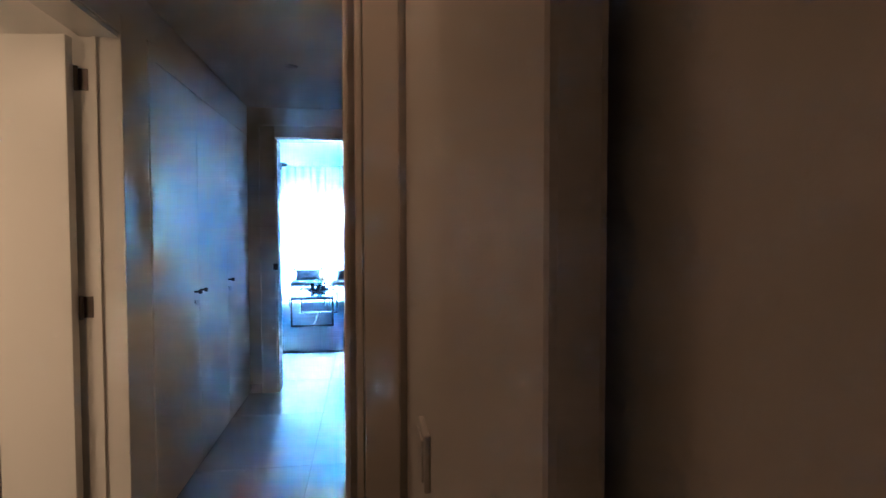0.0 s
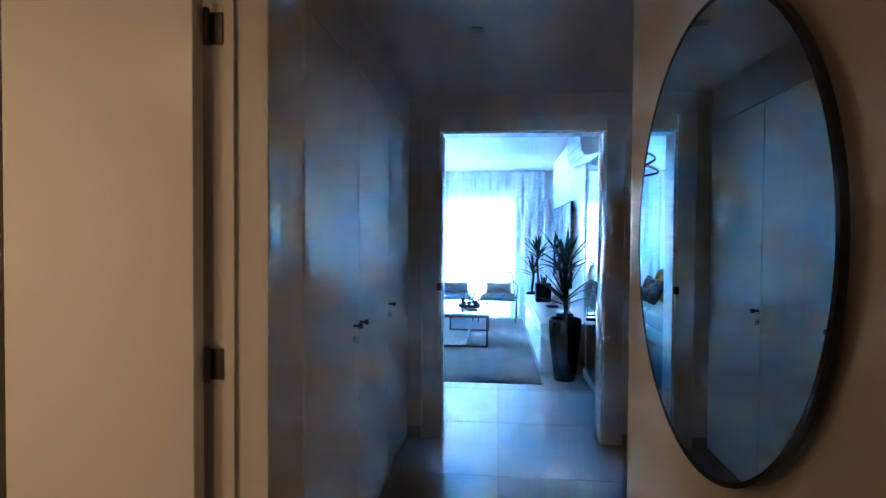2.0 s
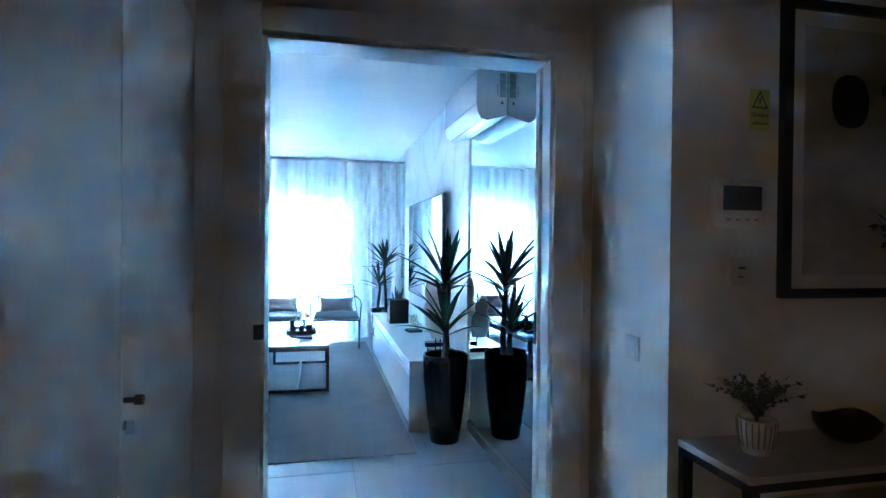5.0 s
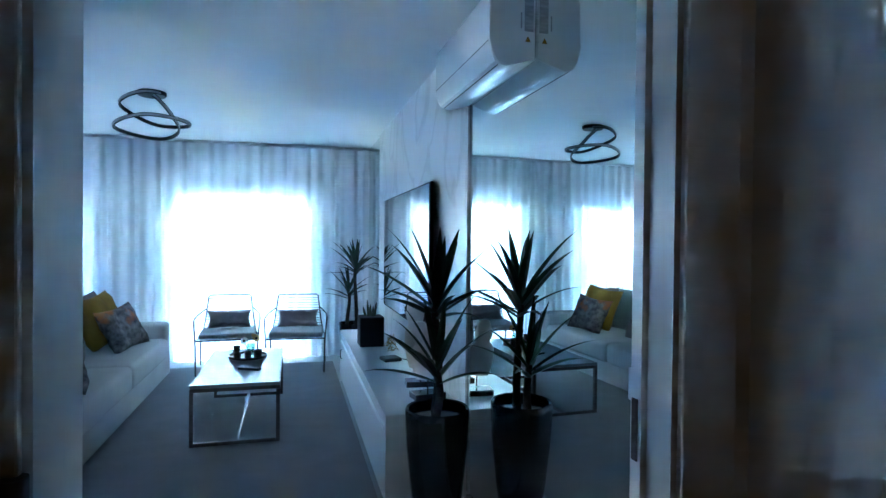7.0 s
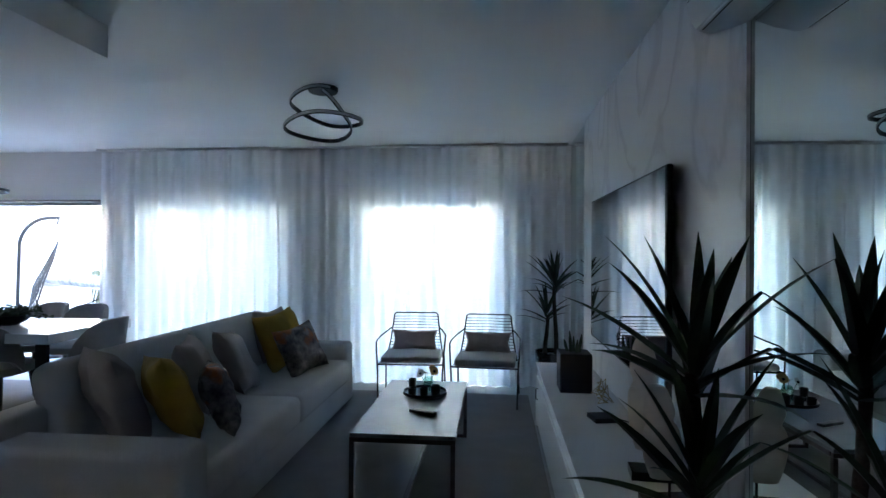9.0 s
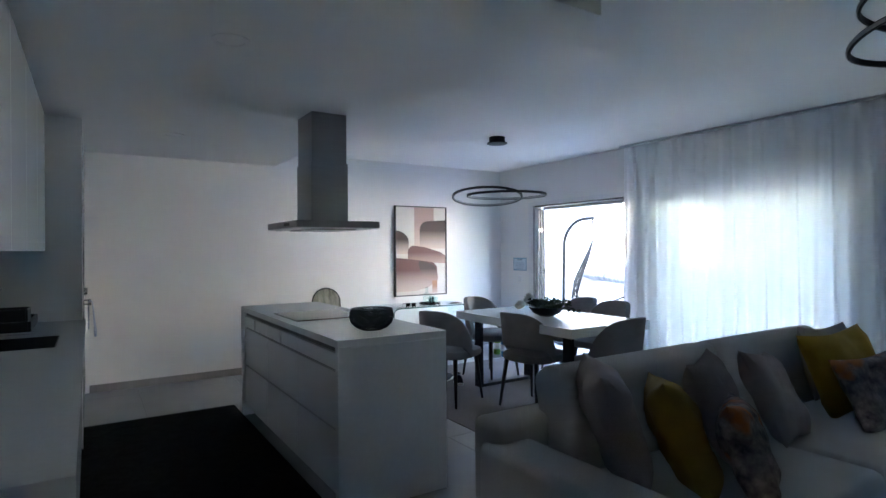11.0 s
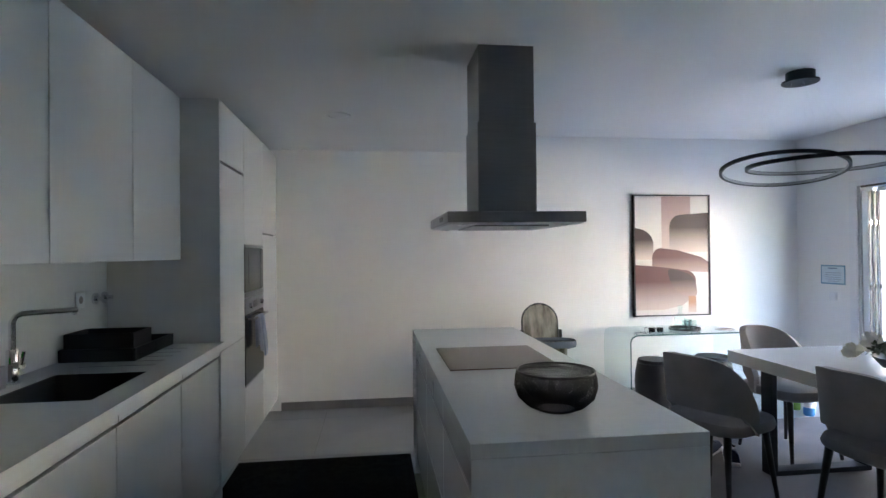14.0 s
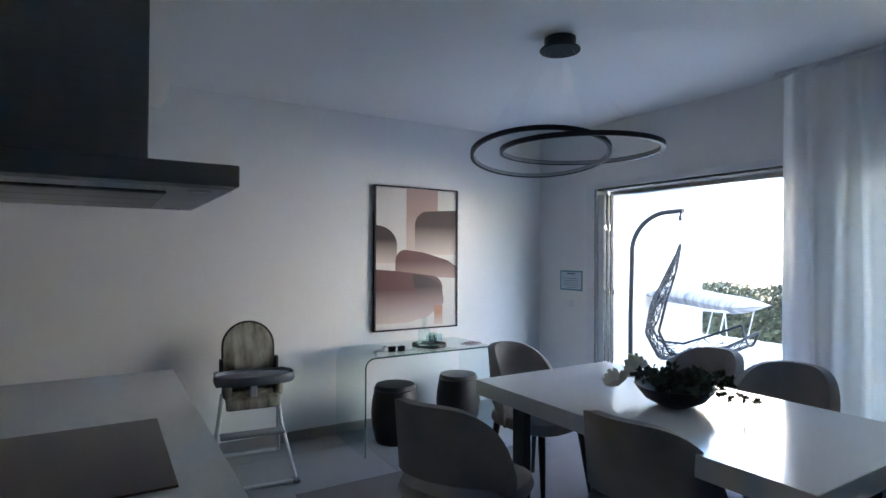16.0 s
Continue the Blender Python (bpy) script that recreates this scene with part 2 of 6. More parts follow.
def tube(bm, pts, r, n=8, closed=False, flat=1.0):
    """Sweep a round (or flattened) section along points; r may be a list."""
    pts = [Vector(p) for p in pts]
    k = len(pts)
    rs = r if isinstance(r, (list, tuple)) else [r] * k
    rings = []
    t0 = (pts[1] - pts[0]).normalized()
    up = Vector((0, 0, 1)) if abs(t0.z) < 0.9 else Vector((1, 0, 0))
    side = t0.cross(up).normalized()
    for i, p in enumerate(pts):
        a = pts[(i - 1) % k] if closed or i else pts[i]
        b = pts[(i + 1) % k] if closed or i < k - 1 else pts[i]
        t = (b - a).normalized()
        side = (side - t * side.dot(t)).normalized()
        nrm = side.cross(t)
        rings.append([bm.verts.new(p + side * (rs[i] * math.cos(2 * math.pi * j / n)) + nrm * (rs[i] * flat * math.sin(2 * math.pi * j / n))) for j in range(n)])
    for i in range(k if closed else k - 1):
        a, b = rings[i], rings[(i + 1) % k]
        for j in range(n):
            bm.faces.new((a[j], a[(j + 1) % n], b[(j + 1) % n], b[j])).smooth = True
    if not closed:
        bm.faces.new(rings[0][::-1])
        bm.faces.new(rings[-1])
    return bm


def lathe(bm, prof, n=32, at=(0, 0, 0)):
    """Turn (radius, height) pairs round z."""
    rings = [[bm.verts.new((at[0] + r * math.cos(2 * math.pi * j / n), at[1] + r * math.sin(2 * math.pi * j / n), at[2] + z)) for j in range(n)] for r, z in prof]
    for a, b in zip(rings, rings[1:]):
        for j in range(n):
            bm.faces.new((a[j], a[(j + 1) % n], b[(j + 1) % n], b[j]))
    bm.faces.new(rings[0][::-1])
    bm.faces.new(rings[-1])
    return bm


def arc(c, r, a0, a1, n, axis="z"):
    out = []
    for i in range(n + 1):
        a = radians(a0 + (a1 - a0) * i / n)
        u, v = r * math.cos(a), r * math.sin(a)
        out.append(Vector(c) + Vector({"z": (u, v, 0), "y": (u, 0, v), "x": (0, u, v)}[axis]))
    return out


def grid(bm, f, nu, nv):
    rows = [[bm.verts.new(f(i / nu, j / nv)) for j in range(nv + 1)] for i in range(nu + 1)]
    for i in range(nu):
        for j in range(nv):
            bm.faces.new((rows[i][j], rows[i + 1][j], rows[i + 1][j + 1], rows[i][j + 1]))
    return rows


def pillow(w, h, t, seed=0, n=24):
    """A filled cushion standing in x-z, thickness along y, with pinched corners."""
    bm = bmesh.new()

    def sheet(sign):
        def f(u, v):
            a, b = 2 * u - 1, 2 * v - 1
            e = max(0.0, (1 - a ** 4) * (1 - b ** 4)) ** 0.55
            pin = 1 - 0.06 * (1 - abs(a)) ** 1.0 * (abs(b) ** 6) - 0.06 * (1 - abs(b)) * (abs(a) ** 6)
            q = noise.noise(Vector((a * 2.2 + seed, b * 2.2, seed * 1.7 + sign))) * 0.16 * t + noise.noise(Vector((a * 5.5, b * 5.0 + seed, sign * 3.1))) * 0.05 * t
            x = a * w / 2 * (1 - 0.085 * (1 - b * b) * a * a)
            z = b * h / 2 * (1 - 0.085 * (1 - a * a) * b * b)
            return (x * pin, sign * (e * t / 2 + q * e), z * pin)
        return f
    grid(bm, sheet(1), n, n)
    grid(bm, sheet(-1), n, n)
    bmesh.ops.remove_doubles(bm, verts=bm.verts, dist=0.0005)
    bmesh.ops.recalc_face_normals(bm, faces=bm.faces)
    return bm


def mesh_of(bm, name, material, smooth=False):
    bmesh.ops.recalc_face_normals(bm, faces=bm.faces)
    me = bpy.data.meshes.new(name)
    flat = id(bm) in FLAT
    FLAT.discard(id(bm))
    bm.to_mesh(me)
    bm.free()
    me.materials.append(material)
    if smooth and not flat:
        me.polygons.foreach_set("use_smooth", [True] * len(me.polygons))
        me.set_sharp_from_angle(angle=radians(40))
    return me


def part(name, bm, material, parent, label="", at=None, smooth=True):
    ob = new(name, mesh_of(bm, name, material, smooth))
    ob.parent = parent
    if at is not None:
        ob.matrix_local = at
    return tagged(ob, label) if label else ob


def thing(name, label, category, at=None, group="", kind=""):
    ob = new(name)
    ob.empty_display_size = 0.1
    if at is not None:
        ob.matrix_world = at
    return tagged(ob, label, category, group, kind)


def solid(name, bm, material, label, category, at=None, group="", kind="", smooth=False):
    ob = new(name, mesh_of(bm, name, material, smooth))
    if at is not None:
        ob.matrix_world = at
    return tagged(ob, label, category, group, kind)


def struct(name, bm, material, label="", category="wall"):
    return solid(name, bm, material, label or name.replace("_", " ") + " of plain white painted plaster", category, kind="structure")


def letters(name, text, size, material, parent, at, label=""):
    cu = bpy.data.curves.new(name, "FONT")
    cu.body = text
    cu.size = size
    cu.align_x = "CENTER"
    cu.extrude = 0.0004
    tmp = bpy.data.objects.new("tmp", cu)
    scene.collection.objects.link(tmp)
    me = bpy.data.meshes.new_from_object(tmp.evaluated_get(bpy.context.evaluated_depsgraph_get()))
    bpy.data.objects.remove(tmp)
    me.materials.append(material)
    ob = new(name, me)
    ob.parent = parent
    ob.matrix_local = at
    return tagged(ob, label) if label else ob


# ---- setting ----
CL, CH, KH = 2.495, 2.30, 2.335      # ceilings: living room, hall, kitchen
WY = 5.91                # inner face of the window wall
TVX = 1.25               # face of the television wall
KX = -6.17               # kitchen end wall

struct("floor", box(-6.5, 3.4, -6.2, 6.2, -0.2, -0.004), GROUT, "floor bed with grey grout under the tiles", "floor")

# wall between hall and living room and behind the kitchen units
bm = bmesh.new()
bx(bm, -6.37, 0.0, 0.0, 0.19, 0, CL)
bx(bm, 1.08, TVX + 0.2, 0.0, 0.113, 0, CL)
bx(bm, 1.123, TVX + 0.2, 0.113, 0.19, 0, CL)
bx(bm, 0.0, 1.08, 0.0, 0.113, 2.06, CL)
bx(bm, 0.0, 1.123, 0.113, 0.19, 2.06, CL)
struct("wall_door", bm, PAINT)
# window wall with three openings
bm = bmesh.new()
for a, b in ((-6.37, -5.47), (-3.86, -3.45), (-1.81, -0.93), (0.55, 1.45)):
    bx(bm, a, b, WY, WY + (0.13 if a < -6 else 0.3), 0, CL)
for a, b in ((-5.47, -3.86), (-3.45, -1.81), (-0.93, 0.55)):
    bx(bm, a, b, WY, WY + 0.3, 1.95 if a < -5 else 1.92, CL)
struct("wall_window", bm, PAINT)
struct("wall_kitchen", box(KX - 0.2, KX, 0.19, WY, 0, CL), PAINT)
struct("wall_television", bx(box(TVX + 0.012, TVX + 0.2, 1.829, WY, 0, CL), TVX + 0.045, TVX + 0.2, 0.19, 1.829, 0, CL), PAINT)
# hall
bm = bmesh.new()
bx(bm, -0.34, -0.215, -2.25, -2.04, 0, CH)
bx(bm, -0.34, -0.215, -3.08, -2.25, 2.06, CH)
bx(bm, -0.34, -0.215, -6.0, -3.08, 0, CH)
bx(bm, -0.34, -0.215, -2.04, 0.0, 2.14, CH)
bx(bm, -0.90, -0.80, -2.10, 0.0, 0, CH)
struct("wall_hall_left", bm, PAINT)
bm = bmesh.new()
bx(bm, 0.79, 0.92, -3.42, -1.93, 0, CH)
bx(bm, 0.79, 0.92, -4.10, -3.42, 0, CH)
bx(bm, 0.79, 0.92, -6.0, -5.30, 0, CH)
bx(bm, 0.79, 0.92, -5.30, -4.10, 2.06, CH)
bx(bm, 0.85, 0.92, -5.30, -4.10, 0, 2.06)
struct("wall_hall_right", bm, PAINT)
struct("wall_entrance_near", box(0.92, 3.3, -2.06, -1.93, 0, CH), PAINT)
struct("wall_entrance_end", box(3.1, 3.3, -1.93, -0.50, 0, CH), PAINT)
struct("wall_entrance_back", box(1.25, 3.3, -0.50, -0.30, 0, CH), PAINT)
struct("wall_entrance_pier", box(1.25, 1.45, -0.30, 0.0, 0, CH), PAINT)
struct("wall_corridor_end", box(-0.34, 0.92, -6.2, -6.0, 0, CH), PAINT)
# doorway across the corridor
bm = bmesh.new()
bx(bm, -0.215, 0.79, -3.42, -3.33, 2.06, CH)
bx(bm, 0.70, 0.79, -3.42, -3.33, 0, 2.06)
bx(bm, -0.215, -0.14, -3.42, -3.33, 0, 2.06)
struct("wall_doorway", bm, PAINT)
# side room seen through its open door
bm = bmesh.new()
bx(bm, -2.7, -2.5, -4.4, -2.0, 0, CH)
bx(bm, -2.5, -0.34, -2.10, -2.0, 0, CH)
bx(bm, -2.5, -0.34, -4.4, -4.3, 0, CH)
struct("wall_side_room", bm, PAINT, "side room walls lit warm by a lamp")
struct("ceiling_living", box(-6.37, 1.45, 0.19, WY + 0.3, CL, CL + 0.2), CEIL, "white plastered living room ceiling", "ceiling")
# invented block above the ceilings, out of view, blocks the sun
struct("wall_upper_storey", box(-9.0, 4.0, -6.2, WY + 0.3, CL + 0.21, 4.0), PAINT, "unseen plain block added above the rooms to keep the sun off", "wall")
struct("ceiling_kitchen", box(KX, -1.41, 0.19, 2.63, KH, CL - 0.002), CEIL, "dropped white ceiling over the kitchen", "ceiling")
struct("ceiling_hall", box(-2.7, 3.3, -6.2, 0.0, CH, CH + 0.2), CEIL, "white hall ceiling", "ceiling")
# skirtings
SK = 0.075
for i, (a, b, c, d) in enumerate(((-0.215, -0.122, -0.012, 0.0), (1.205, 1.25, -0.012, 0.0), (1.238, 1.25, -0.50, -0.012), (1.262, 3.1, -0.512, -0.50),
                                  (KX, KX + 0.012, 0.83, 5.898), (KX, -5.55, WY - 0.012, WY), (1.238, 1.294, 0.204, 1.80), (-1.2, -0.12, 0.19, 0.202), (0.778, 0.79, -3.32, -1.93))):
    struct("baseboard_%d" % (i + 1), box(a, b, c, d, 0, SK, bev=0.003), SKIRT, "grey porcelain skirting along the wall", "baseboard")

# ---- doors, windows, curtains ----
def casing(parent, pieces, material=DOORP):
    for p in pieces:
        part("casing", box(*p, bev=0.004), material, parent)


d = thing("door_1", "sliding door opening with white lacquered casing and top track", "door", kind="structure")
casing(d, ((-0.122, 0.0, -0.016, 0.0, 0, 2.155), (1.08, 1.205, -0.016, 0.0, 0, 2.155), (0.0, 1.08, -0.016, 0.0, 2.06, 2.155),
           (-0.10, 0.0, 0.19, 0.205, 0, 2.14), (1.123, 1.215, 0.19, 0.203, 0, 2.14), (0.0, 1.123, 0.19, 0.203, 2.06, 2.14)))
part("jamb", box(0.0, 0.012, 0.0, 0.19, 0, 2.05), DOORP, d)
part("jamb", box(1.068, 1.08, 0.0, 0.075, 0, 2.05), DOORP, d)
part("jamb", box(1.111, 1.123, 0.115, 0.188, 0, 2.05), DOORP, d)
part("door_leaf", box(1.055, 1.08, 0.078, 0.112, 0.01, 2.04), DOORP, d)
part("track", box(0.012, 1.068, 0.02, 0.17, 2.05, 2.06), ALU, d, "aluminium top track")
part("latch", bx(box(1.051, 1.0555, 0.085, 0.105, 0.93, 1.06, bev=0.002), 1.0495, 1.0515, 0.089, 0.101, 0.97, 1.02), BRONZE, d, "dark metal latch plate")
part("door_pull", tube(bmesh.new(), [(-0.004, -0.018, 1.0), (-0.004, -0.018, 1.05)], 0.018, 16), BRONZE, d, "round dark pull")

d = thing("door_2", "open white door to the warm-lit side room", "door", kind="structure")
casing(d, ((-0.215, -0.199, -2.33, -2.25, 0, 2.14), (-0.215, -0.199, -3.16, -3.08, 0, 2.14), (-0.215, -0.199, -3.08, -2.33, 2.06, 2.14)))
part("jamb", box(-0.345, -0.21, -2.33, -2.315, 0, 2.06), DOORP, d)
part("jamb", box(-0.345, -0.21, -3.095, -3.08, 0, 2.06), DOORP, d)
part("jamb", box(-0.345, -0.21, -3.08, -2.33, 2.045, 2.06), DOORP, d)
part("door_stop", box(-0.30, -0.285, -2.342, -2.33, 0, 2.045), DOORP, d)
leaf = part("door_leaf", box(0.0, 0.72, -0.02, 0.02, 0.008, 2.035, bev=0.003), DOORP, d, at=pose(-0.365, -2.365, 0, 0, 0, 172))
for z in (0.25, 1.03, 1.885):
    bm = tube(bmesh.new(), [(-0.352, -2.349, z - 0.045), (-0.352, -2.349, z + 0.045)], 0.008, 10)
    bx(bm, -0.352, -0.318, -2.3345, -2.3305, z - 0.04, z + 0.04)
    part("hinge", bm, BRONZE, d, "dark metal hinge")

d = thing("door_3", "white door standing open into the corridor", "door", kind="structure")
casing(d, ((0.661, 0.70, -3.425, -3.325, 0, 2.05), (-0.14, -0.11, -3.425, -3.325, 0, 2.05), (-0.14, 0.70, -3.425, -3.325, 2.05, 2.06),
           (0.661, 0.671, -3.450, -3.426, 0, 2.05), (0.684, 0.699, -3.444, -3.426, 0, 2.06), (0.70, 0.775, -3.44, -3.42, 0, 2.13), (0.70, 0.775, -3.33, -3.315, 0, 2.13), (-0.20, -0.14, -3.33, -3.315, 0, 2.13), (-0.14, 0.70, -3.33, -3.315, 2.06, 2.13)))
part("door_leaf", box(-0.04, 0.0, -0.75, 0.0, 0.01, 2.04, bev=0.003), LACQ, d, at=pose(-0.075, -3.432, 0, 0, 0, 14))
part("latch", box(0.6575, 0.661, -3.385, -3.365, 0.93, 1.09, bev=0.001), BRONZE, d, "dark strike plate")

d = thing("door_4", "closed white door with a wide casing in the corridor", "door", kind="structure")
casing(d, ((0.772, 0.792, -4.30, -4.065, 0, 2.2), (0.766, 0.79, -4.39, -4.304, 0, 2.14)), PAINT)
part("door_leaf", box(0.80, 0.84, -5.30, -4.12, 0, 2.06), PAINT, d)

# built-in hall cupboard
w = thing("hall_cupboard", "white lacquered built-in hall cupboard with three tall doors", "cupboard")
part("carcass", box(-0.80, -0.24, -1.985, -0.002, 0.0, 2.13), LACQ, w)
part("trim", box(-0.24, -0.206, -2.04, -1.968, 0, 2.13, bev=0.003), LACQ, w)
part("trim", box(-0.24, -0.215, -1.968, -0.004, 2.073, 2.14), PAINT, w)
edges = (-1.965, -1.345, -0.697, -0.008)
for a, b, k in zip(edges, edges[1:], (1, 0, 1)):
    dr = part("door", box(-0.238, -0.215, a + 0.002, b - 0.002, 0.012, 2.068, bev=0.002), LACQ, w)
    y = b - 0.085 if a < -1.5 else (a + 0.021 if a < -1 else a + 0.02)
    bm = tube(bmesh.new(), [(-0.215, y, 0.985), (-0.19, y, 0.985)], 0.006, 10)
    tube(bm, [(-0.192, y, 0.985), (-0.176, y, 0.985)], 0.0115, 12)
    part("knob", bm, BRONZE, dr, "small dark cylindrical knob")
    if k:
        bm = tube(bmesh.new(), [(-0.215, y, 0.93), (-0.212, y, 0.93)], 0.011, 14)
        bx(bm, -0.212, -0.196, y - 0.0015, y + 0.0015, 0.91, 0.94)
        part("key", bm, CHROME, dr, "small chrome lock with key")


def glazed_door(name, x0, x1, z1, label, mull=True):
    win = thing(name, label, "window", kind="structure")
    y0, y1 = WY + 0.10, WY + 0.17
    for a in ((x0, x0 + 0.05, y0, y1, 0, z1), (x1 - 0.05, x1, y0, y1, 0, z1), (x0 + 0.05, x1 - 0.05, y0, y1, z1 - 0.05, z1), (x0 + 0.05, x1 - 0.05, y0, y1, 0.0, 0.05)):
        part("window_frame", box(*a, bev=0.003), ALU, win)
    if mull:
        c = (x0 + x1) / 2
        part("mullion", box(c - 0.035, c + 0.035, y0 + 0.005, y1 - 0.005, 0.05, z1 - 0.05, bev=0.003), ALU, win)
        for a, b in ((x0 + 0.05, c - 0.035), (c + 0.035, x1 - 0.05)):
            p = part("pane", box(a, b, WY + 0.132, WY + 0.138, 0.05, z1 - 0.05), GLASS, win)
            p.visible_shadow = False
    return win


glazed_door("window_1", -0.93, 0.55, 1.92, "tall aluminium glazed garden door behind a sheer curtain")
glazed_door("window_2", -3.45, -1.81, 1.92, "wide aluminium glazed garden door behind a sheer curtain")
sl = thing("window_3", "open sliding patio door with stacked aluminium panels", "window", kind="structure")
for a in ((-5.47, -5.44, WY - 0.004, WY + 0.13, 0, 1.95), (-5.44, -3.86, WY + 0.16, WY + 0.28, 1.90, 1.95), (-5.44, -3.86, WY + 0.02, WY + 0.28, -0.003, 0.018)):
    part("window_frame", box(*a, bev=0.003), ALU, sl)
part("head_track", box(-5.44, -3.86, WY + 0.004, WY + 0.155, 1.932, 1.95), BRONZE, sl, "dark recessed head track", smooth=False)
for i in range(3):
    y = WY + 0.012 + 0.036 * i
    pn = part("sliding_panel", bx(box(-5.44, -5.38 + 0.012 * i, y, y + 0.028, 0.018, 1.90, bev=0.003), -5.44, -5.40, y + 0.029, y + 0.033, 0.018, 1.90), PLASTW if i != 1 else ALU, sl)
    part("seal", box(-5.38 + 0.012 * i, -5.374 + 0.012 * i, y + 0.005, y + 0.023, 0.02, 1.898), PLASTB, sl, "black rubber seal")
    for z in (0.45, 1.05, 1.6):
        part("lock", box(-5.372 + 0.012 * i, -5.366 + 0.012 * i, y + 0.007, y + 0.021, z, z + 0.04, bev=0.001), CHROME, sl)
part("reveal", box(-5.55, -5.47, WY - 0.012, WY, 0, 2.0, bev=0.002), PLASTW, sl)
part("reveal", box(-5.47, -3.86, WY - 0.012, WY, 1.95, 2.0, bev=0.002), PLASTW, sl)


def voile(x0, x1, seed):
    bm = bmesh.new()
    n = int((x1 - x0) / 0.0125)

    def f(u, v):
        x = x0 + (x1 - x0) * u
        k = x * 2 * math.pi / 0.135 + 0.9 * noise.noise(Vector((x * 1.4, seed, 0)))
        amp = 0.034 * (1.05 - 0.5 * v) * (1 + 0.35 * noise.noise(Vector((x * 3.1, seed + 4, 0))))
        y = 5.795 + amp * math.sin(k) + 0.006 * noise.noise(Vector((x * 4, v * 0.6, seed)))
        return (x + 0.012 * math.sin(k * 0.5 + 3 * v), y, 0.004 + (CL - 0.030) * v)
    grid(bm, f, n, 10)
    return bm


for a, b, s in ((-3.88, -1.36, 1), (-1.37, 1.205, 5)):
    c = solid("curtain", voile(a, b, s), SHEER, "white sheer voile curtain in even pleats, drawn across the windows", "curtain", group="curtains at the window wall", smooth=True)
struct("curtain_track", box(-3.9, 1.22, 5.765, 5.825, CL - 0.018, CL - 0.002), PLASTW, "slim white curtain track on the ceiling", "trim")

# television wall
MIREDGE = mat("mirror_edge", (0.035, 0.07, 0.06), 0.2, spec=0.6)
struct("marble_panel", box(TVX - 0.012, TVX + 0.011, 1.83, 4.86, 0.0, CL - 0.003), MARBLEW, "marbled stucco panel on the television wall", "wall")
for i, (a, b) in enumerate(((0.206, 1.828), (4.862, 5.76))):
    m = thing("wall_mirror", "tall frameless mirror beside the marbled panel", "mirror", group="mirrors on the television wall")
    m.matrix_world = pose(TVX, b, 0, 0, 0, 0.97) @ pose(-TVX, -b, 0) if i == 0 else pose(0, 0, 0)
    part("mirror_glass", box(TVX, TVX + 0.008, a, b - 0.001, 0.08, CL - 0.004), MIRROR, m)
    part("edge", box(TVX - 0.0005, TVX + 0.009, b if i == 0 else a - 0.0015, b + 0.0015 if i == 0 else a, 0.08, CL - 0.004), MIREDGE, m, "dark green polished edge")

sp_ = thing("light_switch", "white double light switch plate fixed on the mirror", "light switch", at=pose(TVX + 0.024, 0.365, 0.995))
part("plate", box(-0.011, -0.001, -0.065, 0.065, -0.045, 0.045, bev=0.003), PLASTW, sp_)
for y in (-0.03, 0.03):
    part("rocker", box(-0.014, -0.0105, y - 0.024, y + 0.024, -0.03, 0.03, bev=0.002), PLASTW, sp_)

tv = thing("television", "large flat black television on the marbled wall", "television")
part("casing", box(1.175, 1.20, 2.385, 4.12, 0.80, 1.755, bev=0.006), PLASTB, tv)
part("screen", box(1.1725, 1.1755, 2.397, 4.108, 0.815, 1.743), SCREEN, tv)
part("bracket", box(1.20, 1.238, 2.9, 3.5, 1.1, 1.45), BLACKM, tv)

u = thing("tv_unit", "long low white lacquered television unit with drawers", "cabinet")
part("body", box(0.84, 1.236, 1.85, 4.56, 0.06, 0.478), LACQ, u)
part("top", box(0.818, 1.236, 1.84, 4.57, 0.480, 0.505, bev=0.002), LACQ, u)
part("side_panel", box(0.818, 1.236, 1.82, 1.846, 0.0, 0.505, bev=0.002), LACQ, u)
part("side_panel", box(0.818, 1.236, 4.56, 4.58, 0.0, 0.479, bev=0.002), LACQ, u)
part("plinth", box(0.88, 1.2, 1.86, 4.55, 0.0, 0.06), LACQ, u)
for i in range(3):
    a = 1.852 + 0.902 * i
    part("drawer", box(0.819, 0.839, a, a + 0.898, 0.062, 0.405, bev=0.002), LACQ, u)
    part("rail", box(0.832, 0.84, a, a + 0.898, 0.41, 0.478), LACQ, u)
part("handle", tube(bmesh.new(), [(0.816, 4.3, 0.36), (0.80, 4.3, 0.36), (0.80, 4.3, 0.28), (0.816, 4.3, 0.28)], 0.004, 8), BLACKM, u, "black loop handle")

ac = thing("air_conditioner", "white wall-mounted air conditioner with closed louvre", "air conditioner", at=pose(TVX, 1.828, 0, 0, 0, 0.97) @ pose(-TVX, -1.828, 0))
prof = [(1.247, 2.09), (1.19, 2.07), (1.125, 2.052), (1.088, 2.063), (1.066, 2.10), (1.058, 2.15), (1.06, 2.33), (1.075, 2.35), (1.247, 2.355)]
bm = bmesh.new()
ends = [[bm.verts.new((x, y, z)) for x, z in prof] for y in (1.06, 1.822)]
for i in range(len(prof)):
    j = (i + 1) % len(prof)
    bm.faces.new((ends[0][i], ends[0][j], ends[1][j], ends[1][i]))
bm.faces.new(ends[0])
bm.faces.new(ends[1][::-1])
bmesh.ops.bevel(bm, geom=list(bm.edges), offset=0.005, segments=2, affect="EDGES")
